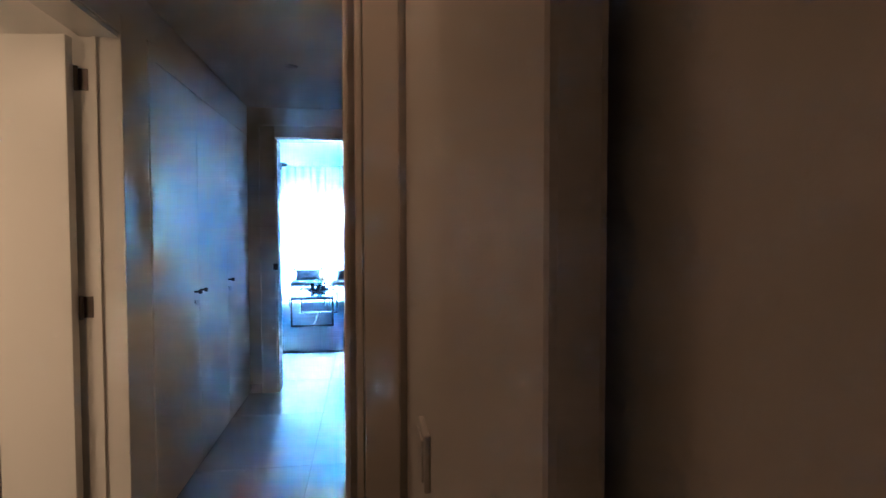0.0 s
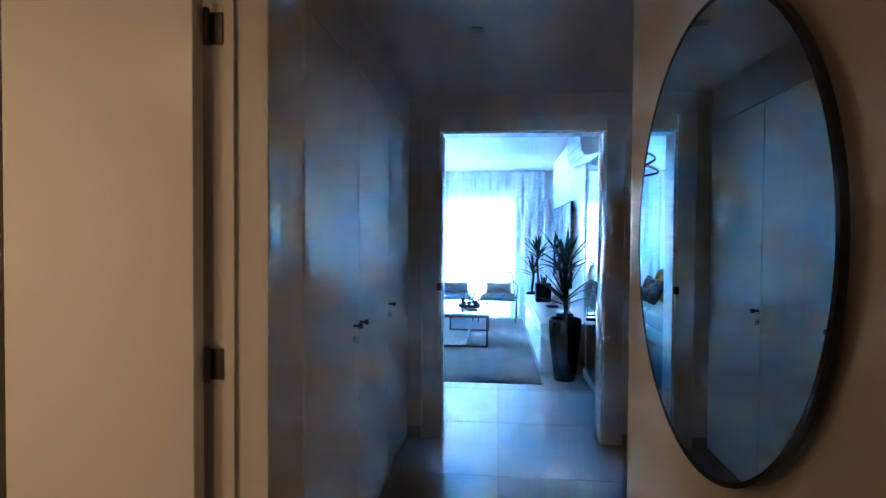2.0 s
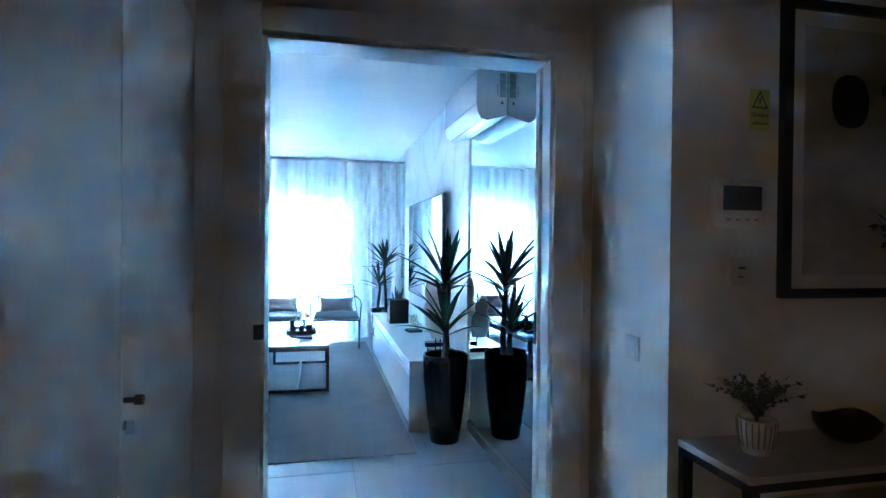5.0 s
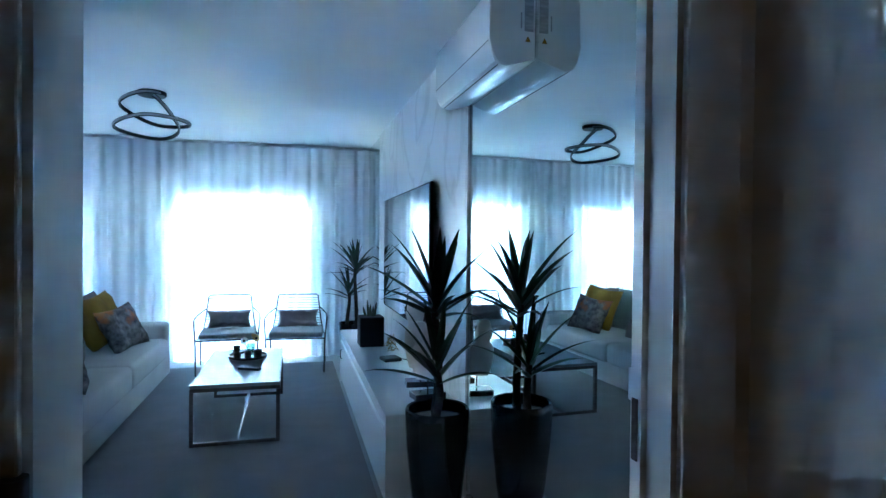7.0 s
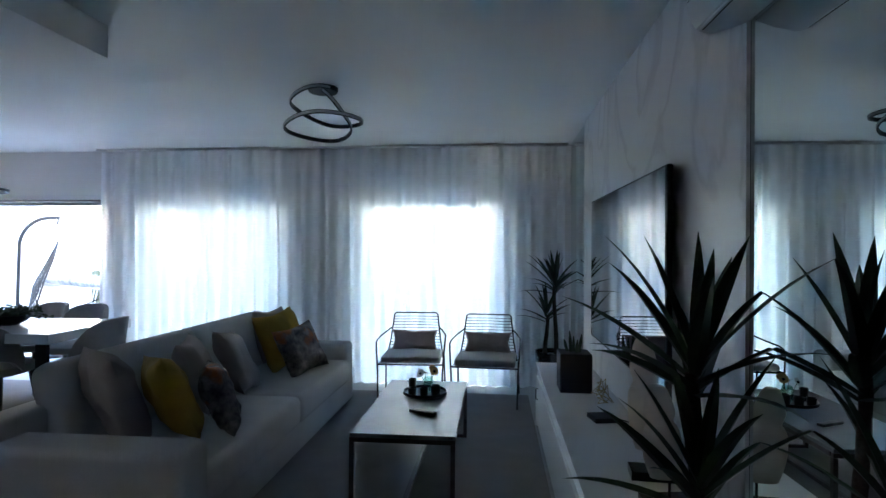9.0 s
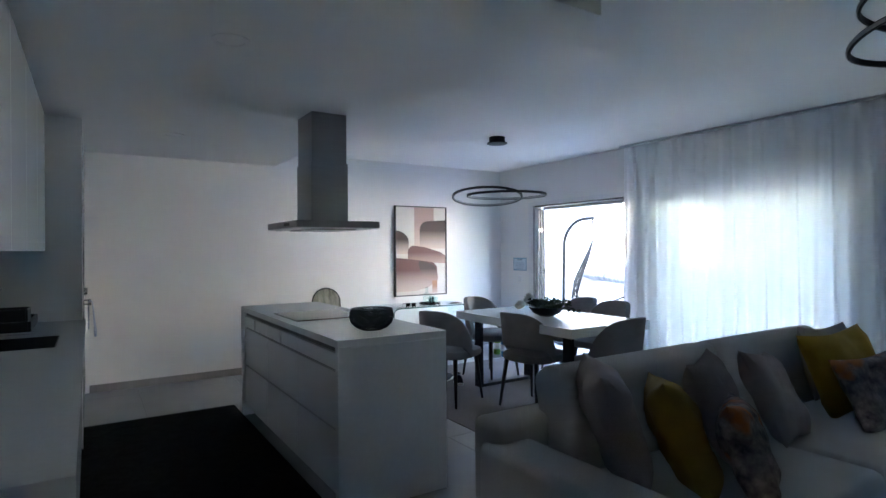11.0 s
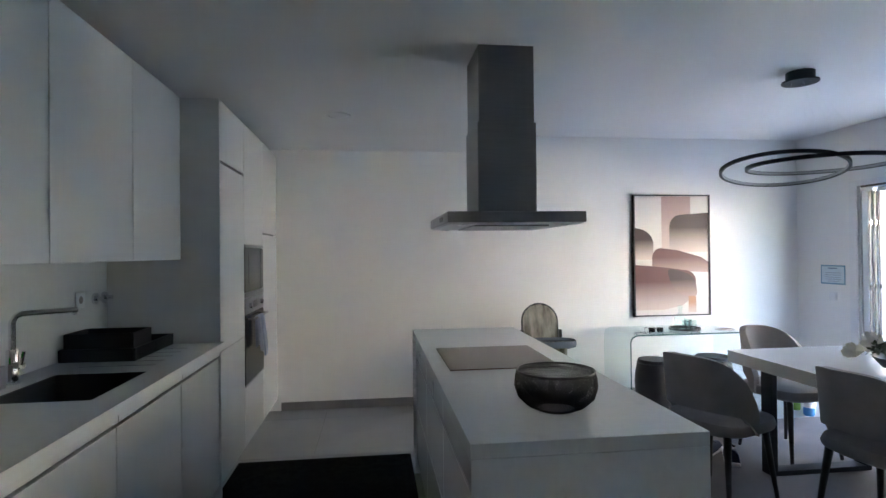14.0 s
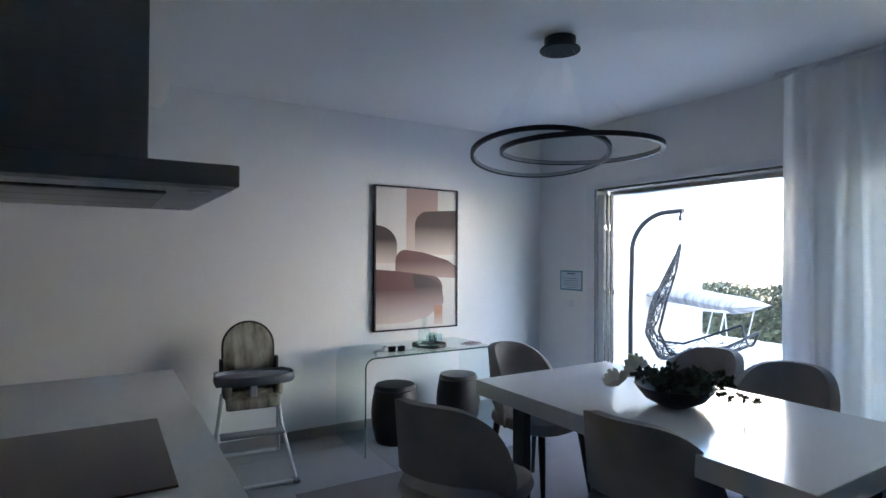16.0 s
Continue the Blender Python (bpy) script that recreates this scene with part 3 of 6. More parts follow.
part("casing", bm, mat("gloss_white_plastic", (0.80, 0.80, 0.80), 0.12, var=0.005, wear=0.0), ac)
part("louvre_gap", tube(bmesh.new(), [(1.10, 1.08, 2.0595), (1.10, 1.80, 2.0595)], 0.0022, 6), PLASTB, ac, "dark seam of the louvre")
part("panel_gap", tube(bmesh.new(), [(1.0588, 1.07, 2.145), (1.0588, 1.81, 2.145)], 0.0015, 6), PLASTB, ac)
bm = bmesh.new()
bm.faces.new([bm.verts.new((x, 1.0592, z)) for x, z in ((1.203, 2.15), (1.227, 2.15), (1.215, 2.173))])
bmesh.ops.solidify(bm, geom=list(bm.faces), thickness=0.0008)
part("warning_label", bm, YELLOW, ac, "small yellow warning triangle", smooth=False)
LABELG = mat("printed_grey_label", (0.45, 0.46, 0.47), 0.6, scale=90, second=(0.25, 0.26, 0.28), stretch=(0.2, 1, 1))
part("printed_label", box(1.20, 1.238, 1.0585, 1.0595, 2.19, 2.33), LABELG, ac, "small grey printed sticker")
part("printed_label", box(1.184, 1.190, 1.0585, 1.0595, 2.20, 2.26), LABELG, ac, "small grey printed sticker")
part("knockout", tube(bmesh.new(), arc((1.222, 1.059, 2.115), 0.016, 0, 360, 20, "y"), 0.0008, 5), PLASTW, ac)

# ---- kitchen ----
def front(parent, name, x0, x1, z0, z1, y, material=MATT, t=0.02):
    return part(name, box(x0 + 0.0025, x1 - 0.0025, y - t, y, z0, z1, bev=0.0015, seg=1), material, parent)


# carcass coloured dark to paint the shade in the gaps between fronts
GAP_SHADE = mat("shadow_gap_carcass", (0.10, 0.10, 0.105), 0.6)
tops = (-4.34, -3.73, -3.09, -2.49, -1.90, -1.28)
for a, b in zip(tops, tops[1:]):
    c = thing("wall_cabinet", "handleless satin white wall cabinet above the worktop", "cabinet", group="kitchen wall cabinets")
    part("body", box(a, b, 0.192, 0.57, 1.385, 2.283), MATT, c)
    front(c, "door", a, b, 1.375, 2.285, 0.592)
struct("filler_strip", box(-6.16, -1.28, 0.192, 0.33, 2.284, KH - 0.001), MATT, "recessed white filler above the kitchen cabinets", "trim")
bases = (-4.34, -3.735, -3.105, -2.5, -1.89, -1.28)
for a, b in zip(bases, bases[1:]):
    c = thing("base_cabinet", "handleless satin white base cabinet under the worktop", "cabinet", group="kitchen base cabinets")
    part("body", box(a, b, 0.192, 0.765, 0.10, 0.66 if a == bases[1] else 0.862), GAP_SHADE, c)
    front(c, "door", a, b, 0.105, 0.816, 0.79)
    part("fascia", box(a + 0.0015, b - 0.0015, 0.772, 0.797, 0.832, 0.8655, bev=0.0015, seg=1), MATT, c)
    part("plinth", box(a, b, 0.6, 0.72, 0.0, 0.10), MATT, c)
wt = thing("kitchen_worktop", "white quartz worktop along the wall with an undermount sink cutout", "worktop")
bm = bmesh.new()
SX0, SX1, SY0, SY1 = -3.60, -3.13, 0.335, 0.70
for a in ((-4.372, SX0, 0.192, 0.815), (SX1, -1.25, 0.192, 0.815), (SX0, SX1, 0.192, SY0), (SX0, SX1, SY1, 0.815)):
    bx(bm, *a, 0.867, 0.905)
part("slab", bm, QUARTZ, wt, smooth=False)
part("splashback", box(-4.372, -1.25, 0.1905, 0.199, 0.906, 1.374), QUARTZ, wt)
part("side_panel", box(-1.25, -1.23, 0.192, 0.815, 0.0, 0.905), QUARTZ, wt)
for i in range(5):
    part("drain_groove", box(-4.18 + 0.11 * i, -4.172 + 0.11 * i, 0.36, 0.68, 0.9045, 0.906), CHROME, wt)
sk = thing("kitchen_sink", "dark undermount kitchen sink", "sink")
bm = bmesh.new()
for a in ((SX0 + 0.001, SX0 + 0.007, SY0 + 0.001, SY1 - 0.001, 0.69, 0.9035), (SX1 - 0.007, SX1 - 0.001, SY0 + 0.001, SY1 - 0.001, 0.69, 0.9035), (SX0 + 0.007, SX1 - 0.007, SY0 + 0.001, SY0 + 0.007, 0.69, 0.9035), (SX0 + 0.007, SX1 - 0.007, SY1 - 0.007, SY1 - 0.001, 0.69, 0.9035), (SX0 + 0.001, SX1 - 0.001, SY0 + 0.001, SY1 - 0.001, 0.68, 0.69)):
    bx(bm, *a)
part("basin", bm, mat("sink_composite", (0.06, 0.06, 0.06), 0.4), sk, smooth=False)
part("drain", lathe(bmesh.new(), [(0.04, 0.69), (0.04, 0.693), (0.03, 0.694)], 20, at=(-3.37, 0.5, 0)), CHROME, sk)

tl = ((-4.372, -4.942), (-4.946, -5.562), (-5.566, -6.166))
for i, (b, a) in enumerate(tl):
    c = thing("tall_cabinet", ("satin white built-in fridge housing", "tall white oven housing with built-in appliances", "tall satin white larder cabinet")[i], "cabinet", group="tall kitchen cabinets")
    part("body", box(a, b, 0.192, 0.772, 0.10, 2.283 if i != 1 else 0.5), GAP_SHADE, c)
    if i == 1:
        part("body", box(a, b, 0.192, 0.772, 1.47, 2.283), GAP_SHADE, c)
        part("body", box(a, a + 0.018, 0.192, 0.772, 0.5, 1.47), MATT, c)
        part("body", box(b - 0.018, b, 0.192, 0.772, 0.5, 1.47), MATT, c)
    part("plinth", box(a, b, 0.6, 0.72, 0.0, 0.10), MATT, c)
    cuts = ((0.105, 0.845), (0.848, 1.924), (1.940, 2.285)) if i == 0 else (((0.105, 0.51), (1.468, 2.285)) if i == 1 else ((0.105, 1.556), (1.568, 2.285)))
    for z0, z1 in cuts:
        front(c, "door", a, b, z0, z1, 0.797)
part("end_panel", box(-4.372, -4.352, 0.192, 0.797, 0.0, 2.285), MATT, c)

OVG = mat("oven_glass", (0.010, 0.010, 0.011), 0.12, var=0.0, spec=0.3)
ov = thing("oven", "built-in steel oven with black glass door", "oven")
part("body", box(-5.54, -4.968, 0.25, 0.78, 0.505, 1.095), BLACKM, ov)
part("door", box(-5.558, -4.95, 0.78, 0.80, 0.515, 0.985, bev=0.003), OVG, ov, "black glass oven door")
part("control_panel", box(-5.558, -4.95, 0.78, 0.80, 0.99, 1.10, bev=0.003), STEEL, ov, "brushed steel control panel")
part("display", box(-5.32, -5.19, 0.80, 0.8015, 1.02, 1.07), SCREEN, ov)
for x in (-5.44, -5.07):
    part("dial", tube(bmesh.new(), [(x, 0.80, 1.045), (x, 0.822, 1.045)], 0.018, 18), CHROME, ov)
part("trim", box(-5.558, -4.95, 0.78, 0.802, 0.503, 0.515), STEEL, ov)
bm = tube(bmesh.new(), [(-5.5, 0.84, 0.955), (-5.0, 0.84, 0.955)], 0.009, 10)
for x in (-5.47, -5.03):
    tube(bm, [(x, 0.80, 0.955), (x, 0.84, 0.955)], 0.006, 8)
part("handle", bm, STEEL, ov, "steel bar handle")
mw = thing("microwave", "built-in microwave with black glass and steel trim", "microwave")
part("body", box(-5.54, -4.968, 0.25, 0.78, 1.105, 1.465), BLACKM, mw)
part("door", box(-5.45, -4.95, 0.78, 0.80, 1.14, 1.445, bev=0.003), OVG, mw, "dark glass microwave door")
part("window", box(-5.34, -5.06, 0.80, 0.8012, 1.19, 1.40), mat("smoked_glass", (0.05, 0.05, 0.05), 0.15), mw)
part("control_panel", box(-5.558, -5.453, 0.78, 0.80, 1.14, 1.445, bev=0.002), PLASTB, mw)
part("trim", box(-5.558, -4.95, 0.78, 0.803, 1.105, 1.137, bev=0.002), STEEL, mw)
part("trim", box(-5.558, -4.95, 0.78, 0.803, 1.448, 1.467, bev=0.002), STEEL, mw)

isl = thing("kitchen_island", "white quartz kitchen island with waterfall end and drawers", "island")
part("worktop", box(-4.64, -2.505, 1.905, 2.565, 0.865, 0.905, bev=0.0015, seg=1), QUARTZ, isl)
part("end_panel", box(-2.545, -2.505, 1.905, 2.565, 0.0, 0.8645, bev=0.0015, seg=1), QUARTZ, isl)
part("end_panel", box(-4.64, -4.60, 1.905, 2.565, 0.0, 0.8645), QUARTZ, isl)
part("body", box(-4.60, -2.55, 1.945, 2.45, 0.09, 0.862), GAP_SHADE, isl)
part("back_panel", box(-4.60, -2.546, 2.45, 2.47, 0.0, 0.862), MATT, isl)
part("plinth", box(-4.60, -2.55, 2.0, 2.4, 0.0, 0.09), MATT, isl)
cols = (-4.60, -3.90, -3.22, -2.55)
for a, b in zip(cols, cols[1:]):
    for z0, z1 in ((0.10, 0.418), (0.432, 0.728), (0.742, 0.828)):
        part("drawer", box(a + 0.0045, b - 0.0045, 1.922, 1.944, z0, z1, bev=0.0015, seg=1), MATT, isl)
    part("grip_rail", box(a, b, 1.938, 1.945, 0.832, 0.862), GAP_SHADE, isl)
for x in (-4.25, -3.56):
    part("socket_strip", box(x - 0.012, x + 0.012, 1.917, 1.923, 0.745, 0.825, bev=0.002), CHROME, isl)
hob = thing("induction_hob", "flat brown-black glass induction hob set in the island", "hob")
part("glass_plate", box(-3.905, -3.37, 1.972, 2.452, 0.9055, 0.911, bev=0.002), mat("hob_glass", (0.065, 0.039, 0.032), 0.22, var=0.0, wear=0.0, spec=0.4), hob)
hd = thing("cooker_hood", "brushed steel island cooker hood with telescopic chimney", "cooker hood")
HX0, HX1, HY0, HY1 = -4.03, -3.345, 1.965, 2.56
part("canopy", box(HX0, HX1, HY0, HY1, 1.523, 1.568, bev=0.002, seg=1), STEEL, hd)
part("underside", box(HX0 + 0.01, HX1 - 0.01, HY0 + 0.01, HY1 - 0.01, 1.517, 1.5235), mat("hood_underside", (0.62, 0.63, 0.64), 0.45, metal=0.35), hd)
for i in range(3):
    a = HX0 + 0.12 + i * 0.155
    part("filter", box(a, a + 0.15, HY0 + 0.13, HY1 - 0.13, 1.510, 1.5175, bev=0.003), STEEL, hd, "steel grease filter")
for x in (HX0 + 0.06, HX1 - 0.06):
    for y in (HY0 + 0.07, HY1 - 0.07):
        part("lamp", lathe(bmesh.new(), [(0.022, 1.512), (0.022, 1.517)], 16, at=(x, y, 0)), CHROME, hd)
part("chimney", box(-3.84, -3.53, 2.130, 2.40, 1.568, 1.985, bev=0.002, seg=1), STEEL, hd)
part("chimney", box(-3.834, -3.536, 2.137, 2.393, 1.985, KH, bev=0.002, seg=1), STEEL, hd)
part("control_strip", box(-3.62, -3.5, HY0 - 0.0015, HY0 + 0.001, 1.535, 1.555), PLASTB, hd)

kr = solid("kitchen_rug", box(-4.90, -2.15, 0.76, 1.90, 0.002, 0.022, bev=0.006), RUGB, "black shag runner between the counter and the island", "rug")
solid("living_rug", box(-1.85, 0.81, 1.42, 5.45, 0.001, 0.011, bev=0.003), RUGM, "large flat grey woven rug under sofa and table", "rug")
solid("dining_rug", box(-5.25, -2.15, 3.26, 5.45, 0.001, 0.009, bev=0.003), mat("taupe_rug", (0.24, 0.225, 0.218), 0.98, var=0.05, scale=5, grain=0.25, grain_scale=500, bump=0.4, spec=0.05), "flat taupe rug under the dining table", "rug")

# ---- living room ----
sf = thing("sofa", "pale grey linen sofa with two seats and box arms", "sofa")
part("base", box(-1.70, -0.80, 2.22, 5.02, 0.06, 0.26, bev=0.012), SOFAF, sf)
part("arm", box(-1.70, -0.755, 2.19, 2.42, 0.06, 0.575, bev=0.04, seg=4), SOFAF, sf)
part("arm", box(-1.70, -0.80, 4.80, 5.03, 0.06, 0.575, bev=0.04, seg=4), SOFAF, sf)
part("backrest", box(-1.78, -1.60, 2.22, 5.0, 0.06, 0.66, bev=0.04, seg=3), SOFAF, sf)
for a, b in ((2.425, 3.605), (3.61, 4.795)):
    part("seat_cushion", box(-1.50, -0.765, a, b, 0.25, 0.445, bev=0.045, seg=4), SOFAF, sf)
for a, b in ((2.50, 3.67), (3.675, 4.80)):
    part("back_cushion", box(-0.11, 0.11, a, b, -0.24, 0.24, bev=0.07, seg=4), SOFAF, sf, at=pose(-1.58, 0, 0.62, 0, -12, 0))
for x in (-1.62, -0.86):
    for y in (2.3, 4.94):
        part("foot", lathe(bmesh.new(), [(0.022, 0.0115), (0.026, 0.06)], 12, at=(x, y, 0)), LEGW, sf)


def throw(name, w, h, t, material, x, y, z, tilt, turn, label, seed, roll=0):
    return solid(name, pillow(w, h, t, seed), material, label, "cushion", at=pose(x, y, z) @ pose(0, 0, 0, 0, 0, 90 + turn) @ pose(0, 0, 0, tilt, 0, 0) @ pose(0, 0, 0, 0, roll, 0), group="cushions on the sofa", smooth=True)


throw("cushion", 0.50, 0.46, 0.17, GREYC, -1.34, 2.60, 0.69, -20, 50, "plain taupe cushion against the sofa arm", 1)
throw("cushion", 0.46, 0.44, 0.16, YELLOW, -1.16, 2.77, 0.655, -22, 46, "mustard yellow velvet cushion on the sofa", 2, 8)
throw("cushion", 0.40, 0.38, 0.14, FLORAL, -0.96, 2.90, 0.62, -20, 30, "dark floral print cushion leaning on the yellow one", 3, 6)
throw("cushion", 0.48, 0.45, 0.15, GREYC, -1.30, 3.28, 0.655, -24, 22, "grey cloth cushion leaning on the backrest", 4)
throw("cushion", 0.48, 0.46, 0.15, GREYC, -1.24, 3.66, 0.645, -28, 18, "grey cloth cushion leaning on the backrest", 5, 10)
throw("cushion", 0.48, 0.48, 0.17, YELLOW, -1.24, 4.44, 0.67, -22, -18, "mustard yellow velvet cushion in the sofa corner", 6, -6)
throw("cushion", 0.42, 0.40, 0.14, FLORAL, -1.02, 4.28, 0.625, -26, -26, "floral print cushion with orange blossom", 7, -8)
throw("cushion", 0.46, 0.44, 0.15, GREYC, -1.40, 4.64, 0.68, -14, -8, "grey cloth cushion behind the yellow one", 8)

ct = thing("coffee_table", "white marble coffee table on a black metal frame", "coffee table")
CX0, CX1, CY0, CY1 = -0.285, 0.285, 2.99, 4.20
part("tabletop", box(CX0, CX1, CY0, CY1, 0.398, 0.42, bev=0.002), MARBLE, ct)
for y in (CY0 + 0.012, CY1 - 0.012):
    for x in (CX0 + 0.012, CX1 - 0.012):
        part("leg", box(x - 0.0125, x + 0.0125, y - 0.0125, y + 0.0125, 0.012, 0.372, bev=0.001, seg=1), BRONZE, ct)
    part("foot_bar", box(CX0 + 0.025, CX1 - 0.025, y - 0.0125, y + 0.0125, 0.012, 0.037, bev=0.001, seg=1), BRONZE, ct)
    part("apron", box(CX0, CX1, y - 0.0125, y + 0.0125, 0.373, 0.397, bev=0.001, seg=1), BRONZE, ct)
for x in (CX0 + 0.012, CX1 - 0.012):
    part("apron", box(x - 0.0125, x + 0.0125, CY0 + 0.026, CY1 - 0.026, 0.373, 0.397, bev=0.001, seg=1), BRONZE, ct)
part("stretcher", box(-0.0125, 0.0125, CY0 + 0.026, CY1 - 0.026, 0.012, 0.037, bev=0.001, seg=1), BRONZE, ct)


def wire_chair(m, label):
    c = thing("wire_chair", label, "chair", at=m, group="wire chairs by the window")
    W = 0.29
    bm = tube(bmesh.new(), [(-W, -0.26, 0.36), (W, -0.26, 0.36), (W, 0.24, 0.34), (-W, 0.24, 0.34)], 0.008, 8, closed=True)
    part("seat_frame", bm, BLACKM, c)
    for x in (-0.2, -0.1, 0.0, 0.1, 0.2):
        part("seat_wire", tube(bmesh.new(), [(x, -0.26, 0.362), (x, 0.0, 0.352), (x, 0.24, 0.342)], 0.0035, 6), BLACKM, c)
    for sx in (-1, 1):
        part("arm", tube(bmesh.new(), [(sx * W, -0.28, 0.0), (sx * (W + 0.005), -0.27, 0.3), (sx * (W + 0.02), -0.25, 0.50), (sx * (W + 0.025), -0.22, 0.555), (sx * (W + 0.025), -0.15, 0.57), (sx * (W + 0.02), 0.1, 0.575), (sx * (W - 0.02), 0.26, 0.60), (sx * (W - 0.05), 0.31, 0.62)], 0.008, 8), BLACKM, c)
        part("leg", tube(bmesh.new(), [(sx * W, 0.22, 0.345), (sx * (W + 0.01), 0.30, 0.0)], 0.008, 8), BLACKM, c)
    bm = tube(bmesh.new(), [(-W + 0.01, 0.24, 0.34), (-W + 0.04, 0.28, 0.50), (-W + 0.07, 0.34, 0.75), (-W + 0.09, 0.35, 0.765), (W - 0.09, 0.35, 0.765), (W - 0.07, 0.34, 0.75), (W - 0.04, 0.28, 0.50), (W - 0.01, 0.24, 0.34)], 0.007, 8)
    part("back_frame", bm, BLACKM, c)
    for i in range(12):
        z = 0.42 + 0.028 * i
        k = (z - 0.34) / 0.42
        part("back_wire", tube(bmesh.new(), [(-W + 0.015 + 0.055 * k, 0.25 + 0.09 * k, z), (0, 0.275 + 0.09 * k, z), (W - 0.015 - 0.055 * k, 0.25 + 0.09 * k, z)], 0.003, 6), BLACKM, c)
    bm = box(-W + 0.015, W - 0.015, -0.25, 0.22, 0.364, 0.425, bev=0.022, seg=3)
    part("seat_cushion", bm, mat("light_grey_canvas", (0.42, 0.42, 0.42), 0.9, var=0.05, grain=0.2, grain_scale=400, bump=0.2), c, "light grey seat cushion")
    part("back_cushion", pillow(0.46, 0.20, 0.11, 3), GREYC, c, "taupe bolster cushion", at=pose(0, 0.19, 0.515, -14, 0, 0))
    return c


c1 = wire_chair(pose(-0.29, 5.30, 0.0, 0, 0, 3), "black wire armchair with grey seat cushion beside the curtain")
copy_thing(c1, pose(0.41, 5.24, 0.0, 0, 0, -3))


# ---- dining ----
dt = thing("dining_table", "thick white lacquered dining table on black steel frames", "dining table")
part("tabletop", box(-4.42, -2.85, 3.93, 4.87, 0.675, 0.75, bev=0.003), mat("gloss_lacquer", (0.76, 0.76, 0.75), 0.16, var=0.008, wear=0.02), dt)
for x in (-4.24, -3.03):
    for y in (4.08, 4.72):
        part("leg", box(x - 0.045, x + 0.045, y - 0.02, y + 0.02, 0.04, 0.674, bev=0.002), BLACKM, dt)
    part("foot_bar", box(x - 0.045, x + 0.045, 4.06, 4.74, 0.01, 0.04, bev=0.002), BLACKM, dt)


def dining_chair(m):
    c = thing("dining_chair", "taupe velvet upholstered dining chair with tapered black legs", "chair", at=m, group="chairs round the dining table")

    def shell(off):
        def f(u, v):
            th = radians(-88 + 176 * u)
            s = abs(2 * u - 1)
            top = 0.83 - 0.30 * s ** 3.2
            bot = 0.545 - 0.06 * s ** 2 if s < 0.75 else 0.511 - 0.10 * (s - 0.75) / 0.25
            z = bot + (top - bot) * v
            rx, ry = 0.235 + 0.03 * (z - 0.45) + off, 0.225 + 0.16 * (z - 0.45) * max(0.0, math.cos(th)) + off
            return (rx * math.sin(th), -0.02 - ry * math.cos(th), z)
        return f
    bm = bmesh.new()
    a = grid(bm, shell(0.02), 28, 10)
    b = grid(bm, shell(-0.022), 28, 10)
    loop = lambda r: [r[i][0] for i in range(29)] + [r[28][j] for j in range(1, 11)] + [r[i][10] for i in range(27, -1, -1)] + [r[0][j] for j in range(9, 0, -1)]
    la, lb = loop(a), loop(b)
    for i in range(len(la)):
        j = (i + 1) % len(la)
        bm.faces.new((la[i], la[j], lb[j], lb[i]))
    part("backrest", bm, VELVET, c)
    bm = bmesh.new()
    rings = []
    for r, z in ((0.10, 0.40), (0.21, 0.40), (0.238, 0.415), (0.245, 0.44), (0.235, 0.468), (0.20, 0.482), (0.10, 0.488)):
        ring = []
        for j in range(32):
            t = 2 * math.pi * j / 32
            k = (abs(math.cos(t)) ** 3.4 + abs(math.sin(t)) ** 3.4) ** (-1 / 3.4)
            ring.append(bm.verts.new((r * k * math.cos(t), 0.015 + r * k * math.sin(t), z)))
        rings.append(ring)
    for p, q in zip(rings, rings[1:]):
        for j in range(32):
            bm.faces.new((p[j], p[(j + 1) % 32], q[(j + 1) % 32], q[j]))
    bm.faces.new(rings[0][::-1])
    bm.faces.new(rings[-1])
    part("seat", bm, VELVET, c)
    for sx in (-1, 1):
        for sy in (-1, 1):
            part("leg", tube(bmesh.new(), [(sx * 0.165, sy * 0.165, 0.41), (sx * 0.205, sy * 0.215, 0.0)], [0.021, 0.011], 10), LEGW, c)
    return c


ch = dining_chair(pose(-4.0, 3.58, 0.009, 0, 0, 22))
for x, y, r in ((-3.44, 4.08, 8), (-4.56, 4.47, -82), (-4.04, 5.12, 178), (-3.55, 5.05, 184), (-2.86, 4.33, 92)):
    copy_thing(ch, pose(x, y, 0.009, 0, 0, r))

# ---- ceiling lamps ----
def ring_points(c, r, tilt, turn, n=64):
    q = pose(*c, 0, 0, turn) @ pose(0, 0, 0, tilt, 0, 0)
    return [q @ Vector((r * math.cos(2 * math.pi * i / n), r * math.sin(2 * math.pi * i / n), 0)) for i in range(n)]


def band(bm, pts, w, h, closed=True):
    """A flat strip of rectangular section (w across, h high) along points."""
    k = len(pts)
    mid = sum(pts, Vector()) / k
    rings = []
    for i, p in enumerate(pts):
        t = (pts[(i + 1) % k if closed else min(i + 1, k - 1)] - pts[(i - 1) % k if closed else max(i - 1, 0)]).normalized()
        s = t.cross(Vector((0, 0, 1))).normalized()
        n = s.cross(t).normalized()
        rings.append([bm.verts.new(p + s * (a * w / 2) + n * (b * h / 2)) for a, b in ((-1, -1), (1, -1), (1, 1), (-1, 1))])
    for i in range(k if closed else k - 1):
        a, b = rings[i], rings[(i + 1) % k]
        for j in range(4):
            bm.faces.new((a[j], a[(j + 1) % 4], b[(j + 1) % 4], b[j]))
    if not closed:
        bm.faces.new(rings[0])
        bm.faces.new(rings[-1][::-1])
    return bm


